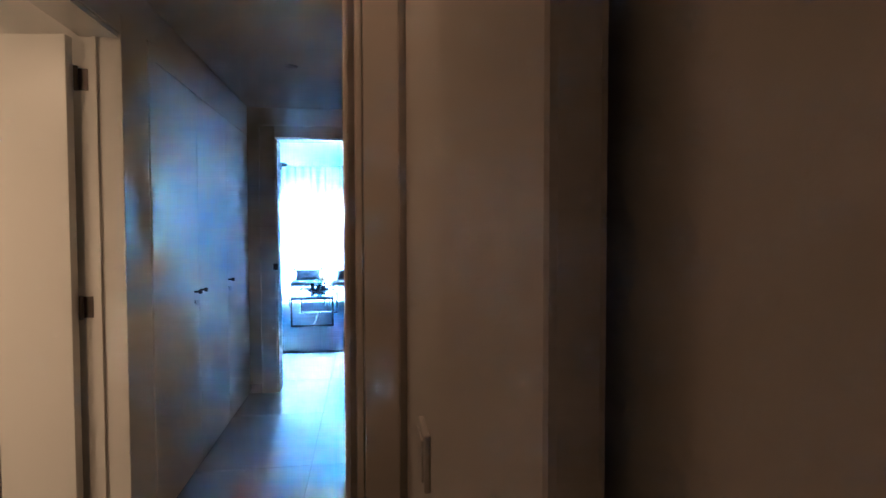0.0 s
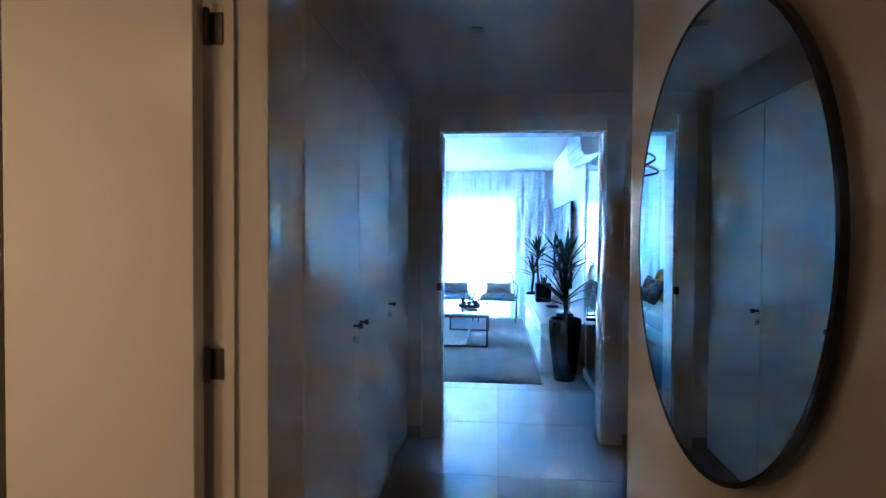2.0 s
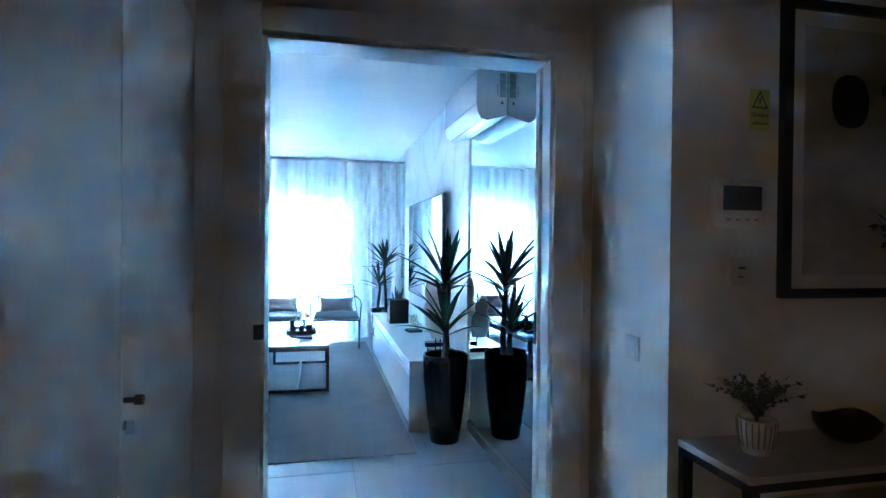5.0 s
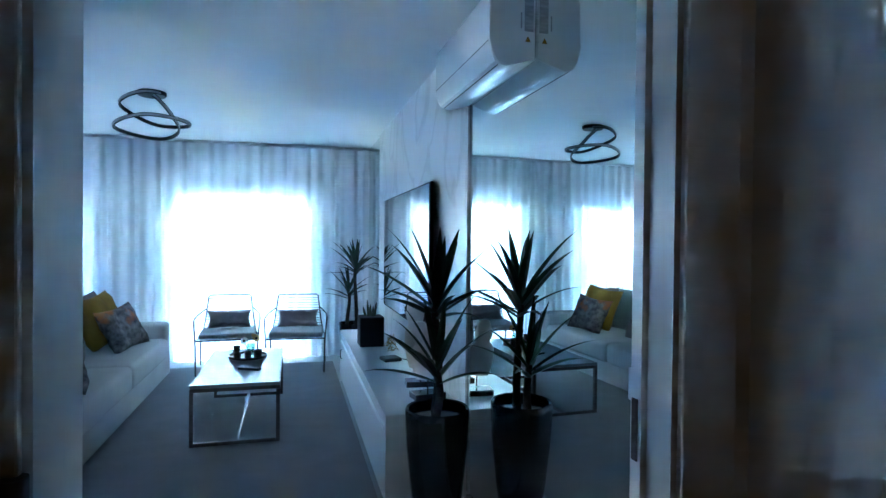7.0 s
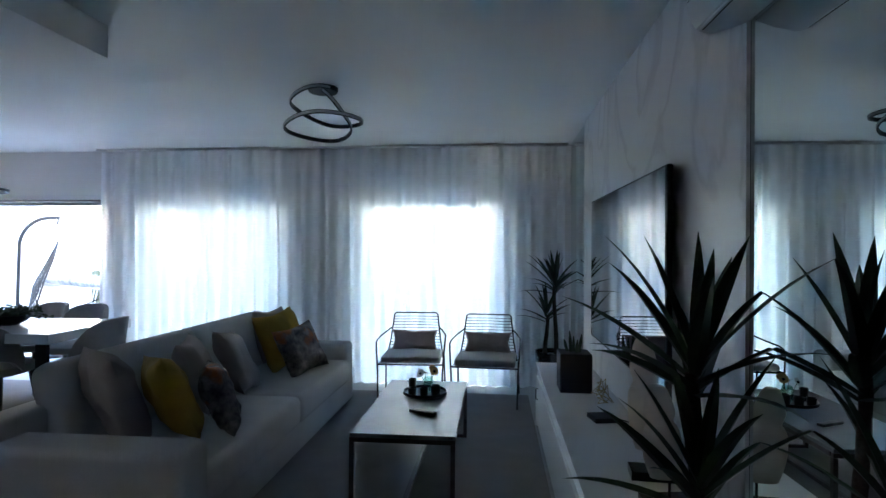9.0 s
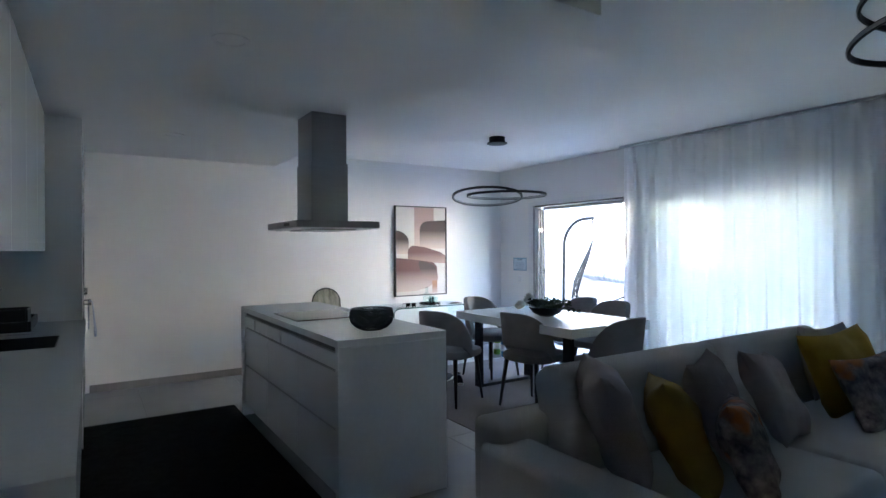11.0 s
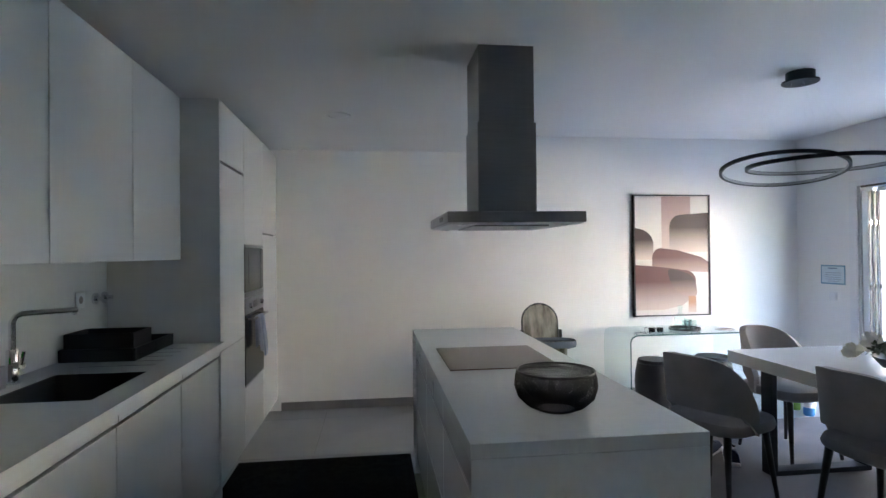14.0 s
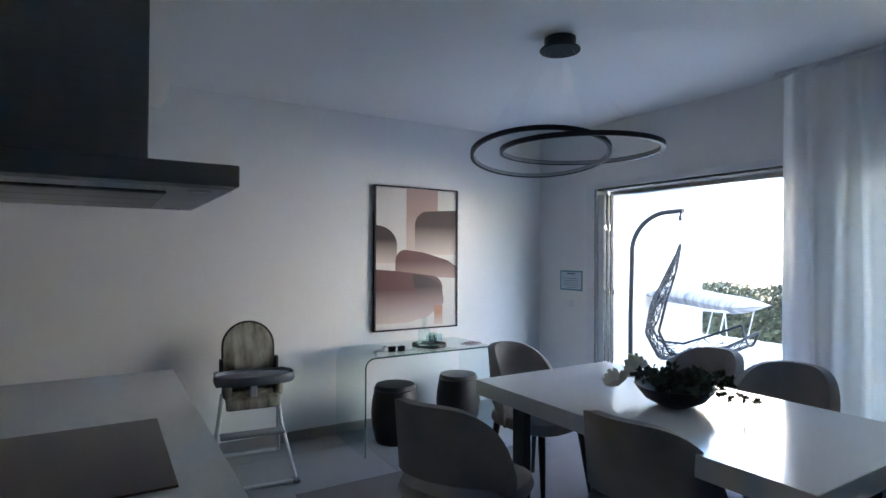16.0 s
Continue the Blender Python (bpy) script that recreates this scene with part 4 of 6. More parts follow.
LX, LY = -0.62, 3.52
ll = thing("ceiling_lamp", "black spiral ribbon ceiling lamp, switched off", "ceiling lamp")
part("rose", lathe(bmesh.new(), [(0.0, CL - 0.03), (0.095, CL - 0.03), (0.10, CL - 0.02), (0.10, CL)], 32, at=(-0.675, 3.72, 0)), BLACKM, ll)
TURNS = ((-60, 0.14, -0.035), (-90, 0.19, -0.038), (-180, 0.24, -0.113), (-270, 0.20, -0.22), (-360, 0.26, -0.228), (-450, 0.22, -0.212), (-540, 0.28, -0.284), (-630, 0.235, -0.32), (-720, 0.165, -0.237), (-800, 0.125, -0.05))
sp = []
for i in range(149):
    a = -60 - 740 * i / 148
    for p, q in zip(TURNS, TURNS[1:]):
        if a >= q[0] - 1e-6:
            u = (p[0] - a) / (p[0] - q[0])
            u = 0.5 * u + 0.5 * u * u * (3 - 2 * u)
            r, z = p[1] + (q[1] - p[1]) * u, p[2] + (q[2] - p[2]) * u
            break
    sp.append(Vector((-0.66 + r * math.cos(radians(a)), 3.72 + r * math.sin(radians(a)), CL + z)))
for _ in range(12):
    sp = [sp[0]] + [(a + b * 2 + c) / 4 for a, b, c in zip(sp, sp[1:], sp[2:])] + [sp[-1]]
rb = part("ribbon", band(bmesh.new(), sp, 0.010, 0.026, False), BLACKM, ll)
part("diffuser", band(bmesh.new(), [q + Vector(((q.x + 0.66) * 0.03, (q.y - 3.72) * 0.03, 0)) for q in sp], 0.004, 0.016, False), LEDW, rb, "unlit white light strip")

DX, DY = -4.21, 4.30
dl = thing("pendant_lamp", "two thin black interlocked ring pendant lamp, switched off", "pendant lamp")
part("rose", lathe(bmesh.new(), [(0.0, CL - 0.066), (0.102, CL - 0.066), (0.104, CL - 0.062), (0.102, CL - 0.056), (0.080, CL - 0.052), (0.080, CL)], 36, at=(DX, DY, 0)), BLACKM, dl)
RINGS = (((-4.25, 4.20, 1.895), 0.345, 10, -128), ((-4.075, 4.305, 1.90), 0.385, 0, -128))
for c, r, tilt, turn in RINGS:
    p = ring_points(c, r, tilt, turn)
    rg = part("ring", band(bmesh.new(), p, 0.016, 0.022), BLACKM, dl)
    part("diffuser", band(bmesh.new(), ring_points(c, r - 0.0095, tilt, turn), 0.004, 0.015), LEDW, rg, "unlit white light strip")
    for i in (0, 22, 43):
        part("cable", tube(bmesh.new(), [p[i], Vector((DX, DY, CL - 0.07)) + (p[i] - Vector((DX, DY, p[i].z))) * 0.15], 0.00035, 4), PLASTW, dl)

# ---- hall things ----
mr = thing("round_mirror", "large round wall mirror with a slim black rim", "mirror", at=pose(0.79, -2.578, 1.36, 0, -90, 0))
part("mirror_glass", lathe(bmesh.new(), [(0.0, 0.018), (0.431, 0.018), (0.431, 0.027), (0.0, 0.027)], 96), MIRROR, mr)
part("hanger_plate", lathe(bmesh.new(), [(0.0, 0.001), (0.36, 0.001), (0.36, 0.018), (0.0, 0.018)], 64), BLACKM, mr)
part("rim", lathe(bmesh.new(), [(0.431, 0.017), (0.440, 0.017), (0.440, 0.028), (0.431, 0.028), (0.431, 0.017)], 96), BLACKM, mr)

SLABW = veined("pale_marble_slab", (0.60, 0.60, 0.59), (0.42, 0.42, 0.42), 0.2, 4.0, 0.04, 0.5)
hc = thing("console_table", "black framed console table with two pale marble shelves", "console table")
part("top", box(1.275, 2.38, -0.805, -0.515, 0.722, 0.742, bev=0.002), SLABW, hc)
part("shelf", box(1.285, 2.37, -0.795, -0.525, 0.518, 0.536, bev=0.002), SLABW, hc)
for x in (1.292, 2.363):
    for y in (-0.79, -0.53):
        part("leg", box(x - 0.016, x + 0.016, y - 0.014, y + 0.014, 0, 0.721, bev=0.001, seg=1), BLACKM, hc)
for y in (-0.79, -0.53):
    for z in (0.70, 0.497):
        part("rail", box(1.308, 2.347, y - 0.014, y + 0.014, z, z + 0.021), BLACKM, hc)
for x in (1.292, 2.363):
    for z in (0.70, 0.497):
        part("rail", box(x - 0.016, x + 0.016, -0.776, -0.544, z, z + 0.021), BLACKM, hc)

ART1 = mat("ink_wash_paper", (0.66, 0.67, 0.68), 0.7, scale=4.5, second=(0.30, 0.31, 0.33), grain=0.1, grain_scale=40)
INK = mat("black_ink", (0.03, 0.03, 0.033), 0.7, var=0.2, scale=20)
BRANCH = mat("brown_twig", (0.05, 0.035, 0.025), 0.8, var=0.2)
pc = thing("framed_picture", "abstract ink print with white mount in a black frame", "picture")
for a in ((1.635, 1.668, -0.53, -0.502, 1.17, 2.13), (2.36, 2.393, -0.53, -0.502, 1.17, 2.13), (1.668, 2.36, -0.53, -0.502, 1.17, 1.20), (1.668, 2.36, -0.53, -0.502, 2.10, 2.13)):
    part("picture_frame", box(*a, bev=0.002), BLACKM, pc)
part("mount", box(1.668, 2.36, -0.512, -0.504, 1.20, 2.10), PLASTW, pc, "white mount")
part("print", box(1.725, 2.30, -0.514, -0.5125, 1.245, 2.05), ART1, pc, "grey ink wash print")
bm = bmesh.new()
bm.faces.new([bm.verts.new((1.905 + 0.075 * math.cos(a), -0.5148, 1.815 + 0.093 * math.sin(a) + 0.006 * math.sin(3 * a))) for a in [2 * math.pi * i / 40 for i in range(40)]])
part("ink_blot", bm, INK, pc, "black painted oval")
bm = bmesh.new()
bm.faces.new([bm.verts.new((2.12 + 0.09 * math.cos(a), -0.5148, 1.86 + 0.075 * math.sin(a) + 0.02 * math.sin(2 * a))) for a in [2 * math.pi * i / 24 for i in range(24)]])
part("ink_blot", bm, mat("grey_ink", (0.16, 0.165, 0.18), 0.7, var=0.3, scale=25), pc)

sg = thing("warning_sign", "yellow electrical panel warning sticker with black triangle", "sign")
SIGNY = mat("sign_yellow", (0.62, 0.60, 0.10), 0.5, var=0.02)
part("plate", box(1.529, 1.602, -0.5015, -0.5, 1.705, 1.836), SIGNY, sg)
tri_o = [(1.5655, 1.832), (1.5355, 1.775), (1.5955, 1.775)]
tri_i = [(1.5655, 1.822), (1.5425, 1.779), (1.5885, 1.779)]
bm = bmesh.new()
o = [bm.verts.new((x, -0.5022, z)) for x, z in tri_o]
i_ = [bm.verts.new((x, -0.5022, z)) for x, z in tri_i]
for k in range(3):
    bm.faces.new((o[k], o[(k + 1) % 3], i_[(k + 1) % 3], i_[k]))
part("triangle", bm, INK, sg)
bm = bmesh.new()
bm.faces.new([bm.verts.new((x, -0.5022, z)) for x, z in ((1.568, 1.812), (1.560, 1.796), (1.565, 1.796), (1.562, 1.783), (1.571, 1.800), (1.566, 1.800), (1.572, 1.812))])
part("bolt", bm, INK, sg)
letters("lettering", "Quadro", 0.020, INK, sg, pose(1.5655, -0.5020, 1.748, 90, 0, 0))
letters("lettering", "elétrico", 0.018, INK, sg, pose(1.5655, -0.5020, 1.722, 90, 0, 0))

ic = thing("intercom", "white wall video intercom with a dark screen", "intercom")
part("body", box(1.388, 1.58, -0.522, -0.5, 1.388, 1.55, bev=0.005), PLASTW, ic)
part("screen", box(1.418, 1.558, -0.5235, -0.522, 1.447, 1.523), SCREEN, ic)
for k in range(4):
    part("button", box(1.43 + 0.034 * k, 1.445 + 0.034 * k, -0.5235, -0.522, 1.415, 1.421), GREYC, ic)
th = thing("thermostat", "small white wall thermostat with dark display", "thermostat")
part("body", box(1.452, 1.538, -0.512, -0.5, 1.205, 1.30, bev=0.003), PLASTW, th)
part("display", box(1.484, 1.512, -0.513, -0.512, 1.262, 1.27), PLASTB, th)
part("display", box(1.484, 1.506, -0.513, -0.512, 1.236, 1.242), PLASTB, th)


def wall_plate(name, m, label, category, holes=0, w=0.082, rocker=True):
    t = thing(name, label, category, at=m, group="switches and sockets")
    part("plate", box(-w / 2, w / 2, -0.009, 0, -0.041, 0.041, bev=0.003), PLASTW, t)
    if holes:
        part("socket_well", tube(bmesh.new(), [(0, -0.0095, 0), (0, -0.0088, 0)], 0.019, 20), GREYC, t)
    elif rocker:
        part("rocker", box(-w / 2 + 0.01, w / 2 - 0.01, -0.012, -0.008, -0.03, 0.03, bev=0.002), PLASTW, t)
    return t


wall_plate("light_switch", pose(1.25, -0.305, 0.985, 0, 0, -90), "white rocker light switch on the hall pier", "switch")
wall_plate("wall_socket", pose(1.25, -0.28, 0.36, 0, 0, -90), "white socket low on the hall pier", "socket", 1)
wall_plate("light_switch", pose(0.79, -3.80, 1.0, 0, 0, -90), "white rocker switch beside the corridor door", "switch")
wall_plate("light_switch", pose(-5.74, WY, 0.955, 0, 0, 0), "white switch beside the patio door", "switch")
wall_plate("light_switch", pose(1.42, 0.19, 1.0, 0, 0, 180), "white switch beside the sliding door", "switch")


def leafy(bm, c, r, n, size, seed, up=0.5):
    rnd = random.Random(seed)
    for _ in range(n):
        v = Vector((rnd.gauss(0, 1), rnd.gauss(0, 1), rnd.gauss(up, 0.8))).normalized()
        p = Vector(c) + v * r * (0.35 + 0.65 * rnd.random())
        a = (v + Vector((rnd.gauss(0, 0.6), rnd.gauss(0, 0.6), rnd.gauss(0, 0.6)))).normalized() * size
        s = a.orthogonal().normalized() * size * 0.42
        bm.faces.new([bm.verts.new(q) for q in (p - a * 0.2, p + a * 0.4 + s, p + a, p + a * 0.4 - s)])
    return bm


SPRIG = mat("small_green_leaf", (0.075, 0.095, 0.05), 0.6, var=0.3, scale=15)


def stems(bm, c, n, length, spread, seed, r=0.002):
    rnd = random.Random(seed)
    tips = []
    for _ in range(n):
        a = rnd.uniform(0, 2 * math.pi)
        k = spread * (0.3 + 0.7 * rnd.random())
        h = length * rnd.uniform(0.7, 1.0)
        p = [Vector(c) + Vector((k * u * u * math.cos(a), k * u * u * math.sin(a), h * u * (1 - 0.25 * u * k / max(spread, 0.01)))) for u in (0, 0.25, 0.5, 0.75, 1)]
        tube(bm, p, [r, r, r * 0.8, r * 0.6, r * 0.4], 5)
        tips.append(p)
    return tips


pp = thing("potted_plant", "small bushy green plant in a ribbed white pot", "potted plant", at=pose(1.43, -0.655, 0.742))
prof = [(0.034, 0), (0.042, 0.02), (0.050, 0.06), (0.052, 0.10), (0.046, 0.10), (0.044, 0.085), (0.0, 0.085)]
part("pot", lathe(bmesh.new(), prof, 32), PLASTW, pp)
for k in range(20):
    a = 2 * math.pi * k / 20
    part("stripe", tube(bmesh.new(), [(r * math.cos(a), r * math.sin(a), z) for r, z in ((0.043, 0.022), (0.0505, 0.06), (0.0525, 0.095))], 0.0022, 5), GREYC, pp)
bm = bmesh.new()
tips = stems(bm, (0, 0, 0.085), 22, 0.16, 0.16, 11)
part("stem", bm, SPRIG, pp)
bm = bmesh.new()
rnd = random.Random(4)
for p in tips:
    for j in range(9):
        u = 0.25 + 0.75 * j / 8
        q = p[min(3, int(u * 4))].lerp(p[min(4, int(u * 4) + 1)], u * 4 % 1)
        for s in (-1, 1):
            d_ = Vector((rnd.gauss(0, 1), rnd.gauss(0, 1), rnd.gauss(0.2, 0.5))).normalized() * 0.016
            w_ = d_.orthogonal().normalized() * 0.007
            bm.faces.new([bm.verts.new(v) for v in (q, q + d_ * 0.5 + w_, q + d_, q + d_ * 0.5 - w_)])
part("foliage", bm, SPRIG, pp, smooth=False)

bw = thing("decor_bowl", "black irregular ceramic bowl on the console", "bowl", at=pose(1.79, -0.62, 0.742) @ Matrix.Scale(0.82, 4))
bm = bmesh.new()
n = 40
rings = []
for r, z, wv in ((0.04, 0.0, 0), (0.075, 0.02, 0.2), (0.10, 0.055, 0.5), (0.105, 0.085, 1), (0.098, 0.086, 1), (0.09, 0.055, 0.5), (0.05, 0.015, 0)):
    rings.append([bm.verts.new((r * math.cos(2 * math.pi * j / n) * 1.15, r * math.sin(2 * math.pi * j / n), z + wv * 0.012 * math.sin(6 * math.pi * j / n))) for j in range(n)])
for p, q in zip(rings, rings[1:]):
    for j in range(n):
        bm.faces.new((p[j], p[(j + 1) % n], q[(j + 1) % n], q[j]))
bm.faces.new(rings[0][::-1])
bm.faces.new(rings[-1])
part("bowl", bm, PLASTB, bw)

vs = thing("branch_vase", "dark ceramic vase with tall dry branches", "vase", at=pose(2.14, -0.66, 0.742))
part("vase", lathe(bmesh.new(), [(0.07, 0), (0.11, 0.06), (0.12, 0.16), (0.09, 0.27), (0.05, 0.32), (0.055, 0.34), (0.045, 0.34), (0.04, 0.30), (0.0, 0.28)], 32), BLACKG, vs)
bm = bmesh.new()
bt = stems(bm, (0, 0, 0.30), 9, 0.55, 0.34, 23, 0.004)
tube(bm, [(0, 0, 0.3), (-0.10, 0, 0.55), (-0.16, 0.0, 0.78), (-0.08, 0, 0.93), (0.1, 0, 0.98)], 0.004, 6)
part("branches", bm, BRANCH, vs)
bm = bmesh.new()
for p in bt:
    leafy(bm, p[3], 0.08, 40, 0.03, int(p[3].x * 1e4) & 255, 0.2)
part("foliage", bm, INK, vs, smooth=False)

# the spot at y -3.85 is an unseen fixture added over the corridor fill
for x, y, z, r in ((0.275, -1.165, CH, 0.042), (0.3, -3.85, CH, 0.042), (-4.88, 1.43, KH, 0.085), (-2.49, 1.39, KH, 0.085)):
    s = thing("ceiling_spot", "small round white recessed ceiling spotlight" if r < 0.05 else "round white flush kitchen downlight", "ceiling light", at=pose(x, y, z), group="recessed ceiling lights")
    part("bezel", lathe(bmesh.new(), [(r * 0.7, -0.002), (r * 0.75, -0.006), (r, -0.004), (r, 0.0), (r * 0.7, 0.0)], 32), CHROME if r < 0.05 else PLASTW, s)
    part("diffuser", lathe(bmesh.new(), [(0.0, -0.003), (r * 0.7, -0.003), (r * 0.7, 0.0)], 32), LEDW if r < 0.05 else PLASTW, s)
rl = thing("room_ceiling_lamp", "round white flush ceiling lamp in the side room", "ceiling lamp", at=pose(-1.5, -3.7, CH))
part("body", lathe(bmesh.new(), [(0.0, -0.06), (0.17, -0.055), (0.19, -0.03), (0.19, 0.0)], 40), PLASTW, rl)


# ---- living room things ----
def blade(bm, length, width, droop, fold=0.25, n=7):
    rows = []
    for i in range(n + 1):
        u = i / n
        w = width * min(1.0, 0.55 + 2.2 * u) * (1 - u ** 2.6) * 0.5 + 0.0006
        a = droop * u * u
        y = length * (u - 0.18 * a * u)
        z = -length * a * u * 0.55
        rows.append([bm.verts.new((-w, y, z + w * fold * 1.6)), bm.verts.new((0, y, z)), bm.verts.new((w, y, z + w * fold * 1.6))])
    for a, b in zip(rows, rows[1:]):
        for j in (0, 1):
            bm.faces.new((a[j], a[j + 1], b[j + 1], b[j]))
    return bm


LEAVES = []
for k, (L, W_, dr) in enumerate(((0.36, 0.046, 0.08), (0.41, 0.046, 0.20), (0.38, 0.044, 0.26), (0.30, 0.042, 0.08))):
    LEAVES.append(mesh_of(blade(bmesh.new(), L, W_, dr), "leaf", LEAF, True))


def yucca(m, trunks, pot, label, seed):
    p = thing("yucca_plant", label, "potted plant", at=m, group="yucca plants")
    part("pot", lathe(bmesh.new(), pot, 48), BLACKG, p, "glossy black tapered pot")
    top = pot[-1][1]
    part("soil", lathe(bmesh.new(), [(0.0, top - 0.03), (pot[-1][0] - 0.002, top - 0.03), (pot[-1][0] - 0.004, top - 0.012), (0.0, top - 0.008)], 24), SOIL, p)
    rnd = random.Random(seed)
    for x, y, h, sc, n in trunks:
        pts = [Vector((x + 0.012 * math.sin(4 * u + x * 40), y + 0.01 * math.cos(5 * u), top - 0.03 + (h - top + 0.03) * u)) for u in [i / 10 for i in range(11)]]
        part("trunk", tube(bmesh.new(), pts, [0.021 - 0.006 * i / 10 + 0.002 * (i % 2) for i in range(11)], 10), TRUNK, p)
        for i in range(n):
            u = i / n
            kind = 0 if u < 0.3 else (1 if u < 0.62 else 2)
            if u < 0.15:
                kind = 3
            pitch = 80 - 66 * u + rnd.uniform(-7, 7)
            c = Vector((x, y, h + 0.05 - 0.13 * u))
            ob = new("leaf", LEAVES[kind])
            ob.parent = p
            ob.matrix_local = pose(*c, 0, 0, 137.5 * i + rnd.uniform(-14, 14)) @ pose(0, 0.006, 0, pitch, rnd.uniform(-12, 12), 0) @ Matrix.Diagonal((sc, sc * rnd.uniform(0.85, 1.1), sc, 1))
    return p


POT1 = [(0.0, 0.0), (0.095, 0.0), (0.10, 0.008), (0.125, 0.2), (0.148, 0.42), (0.154, 0.555), (0.153, 0.585), (0.147, 0.592), (0.137, 0.586), (0.133, 0.56)]
yucca(pose(1.035, 1.63, 0), ((0.0, 0.035, 1.07, 1.08, 19), (-0.015, -0.045, 0.78, 0.98, 13)), POT1, "tall two-stemmed yucca in a glossy black pot beside the mirror", 5)
POT2 = [(0.0, 0.0), (0.10, 0.0), (0.105, 0.008), (0.14, 0.25), (0.158, 0.44), (0.157, 0.465), (0.145, 0.46), (0.142, 0.44)]
yucca(pose(1.02, 5.32, 0), ((0.03, 0.0, 1.07, 0.95, 20), (-0.05, 0.02, 0.80, 0.85, 15)), POT2, "yucca in a black pot in the corner by the curtain", 9)

pb = thing("square_planter", "square black planter with a small cactus on the unit", "planter", at=pose(1.0, 3.72, 0.505))
part("pot", box(-0.10, 0.10, -0.10, 0.10, 0, 0.245, bev=0.008), PLASTB, pb)
bm = bmesh.new()
for k, (x, y, h) in enumerate(((-0.02, 0.0, 0.14), (0.0, 0.02, 0.10), (0.03, -0.01, 0.12), (-0.04, 0.03, 0.08), (0.01, -0.03, 0.09))):
    tube(bm, [(x, y, 0.24), (x * 1.3, y * 1.3, 0.24 + h * 0.6), (x * 1.5, y * 1.4, 0.24 + h)], [0.010, 0.010, 0.003], 8)
part("cactus", bm, SPRIG, pb, "short upright green stems")
rt = thing("router_box", "small flat black device with a cable on the unit", "device", at=pose(1.06, 3.08, 0.505, 0, 0, 12))
part("body", box(-0.065, 0.065, -0.065, 0.065, 0.002, 0.028, bev=0.008, seg=3), PLASTB, rt)
part("cable", tube(bmesh.new(), [(0.065, 0.0, 0.012), (0.11, -0.03, 0.004), (0.14, -0.12, 0.004), (0.15, -0.3, 0.004), (0.16, -0.5, 0.02)], 0.003, 6), PLASTB, rt)
cb = thing("cable_bundle", "loose tangle of pale straw-coloured wires on the unit", "cable", at=pose(1.13, 3.5, 0.505))
rnd = random.Random(31)
for k in range(6):
    pts = [(rnd.uniform(-0.05, 0.05), -0.14 + 0.05 * i + rnd.uniform(-0.03, 0.03), max(0.004, 0.02 + rnd.uniform(-0.02, 0.09) * (1 if 0 < i < 5 else 0))) for i in range(6)]
    part("wire", tube(bmesh.new(), pts, 0.0025, 6), mat("straw_wire", (0.45, 0.36, 0.18), 0.7) if k == 0 else bpy.data.materials["straw_wire"], cb)


def wing(m, h, label):
    s = thing("wing_sculpture", label, "sculpture", at=m, group="wing sculptures")
    part("base", box(-0.09, 0.09, -0.055, 0.055, 0, 0.034, bev=0.002), BLACKG, s)
    part("rod", tube(bmesh.new(), [(0, 0, 0.034), (0, 0, 0.30)], 0.005, 8), BLACKM, s)
    bm = bmesh.new()
    rows = []
    for i in range(29):
        u = i / 28
        z = 0.10 + (h - 0.10) * u
        w = (0.024 + 0.048 * math.sin(math.pi * min(1, 0.12 + 0.88 * u)) ** 0.6) * (1 - 0.30 * math.exp(-((u - 0.62) / 0.07) ** 2)) * (1.08 - 0.22 * u)
        t = 0.030 * (1 - 0.35 * u)
        off = -0.045 + 0.03 * (1 - u)
        ring = []
        for j in range(16):
            a = 2 * math.pi * j / 16
            ring.append(bm.verts.new((off + w * math.cos(a), t * math.sin(a), z + (0.010 * math.cos(9 * u) if u < 0.6 else 0))))
        rows.append(ring)
    for p, q in zip(rows, rows[1:]):
        for j in range(16):
            bm.faces.new((p[j], p[(j + 1) % 16], q[(j + 1) % 16], q[j]))
    bm.faces.new(rows[0][::-1])
    bm.faces.new(rows[-1])
    part("wing", bm, CREAM, s, "cream carved wing")
    return s


wing(pose(1.10, 2.09, 0.505, 0, 0, 8), 0.43, "cream wing sculpture on a black base")
wing(pose(1.12, 2.36, 0.505, 0, 0, -5), 0.55, "taller cream wing sculpture on a black base")

tr = thing("round_tray", "round black tray on the coffee table", "tray", at=pose(0.015, 3.84, 0.421))
part("tray", lathe(bmesh.new(), [(0.0, 0), (0.145, 0), (0.15, 0.004), (0.15, 0.022), (0.146, 0.022), (0.143, 0.006), (0.0, 0.006)], 48), BLACKM, tr)
fv = thing("flower_vase", "small glass vase with gerbera blooms", "vase", at=pose(0.035, 3.86, 0.4275))
part("vase", lathe(bmesh.new(), [(0.0, 0), (0.033, 0), (0.038, 0.02), (0.036, 0.07), (0.03, 0.10), (0.028, 0.10), (0.033, 0.07), (0.034, 0.02), (0.0, 0.006)], 28), GREENG, fv)
PETALS = (mat("white_petal", (0.75, 0.74, 0.70), 0.7), mat("apricot_petal", (0.62, 0.36, 0.14), 0.7))
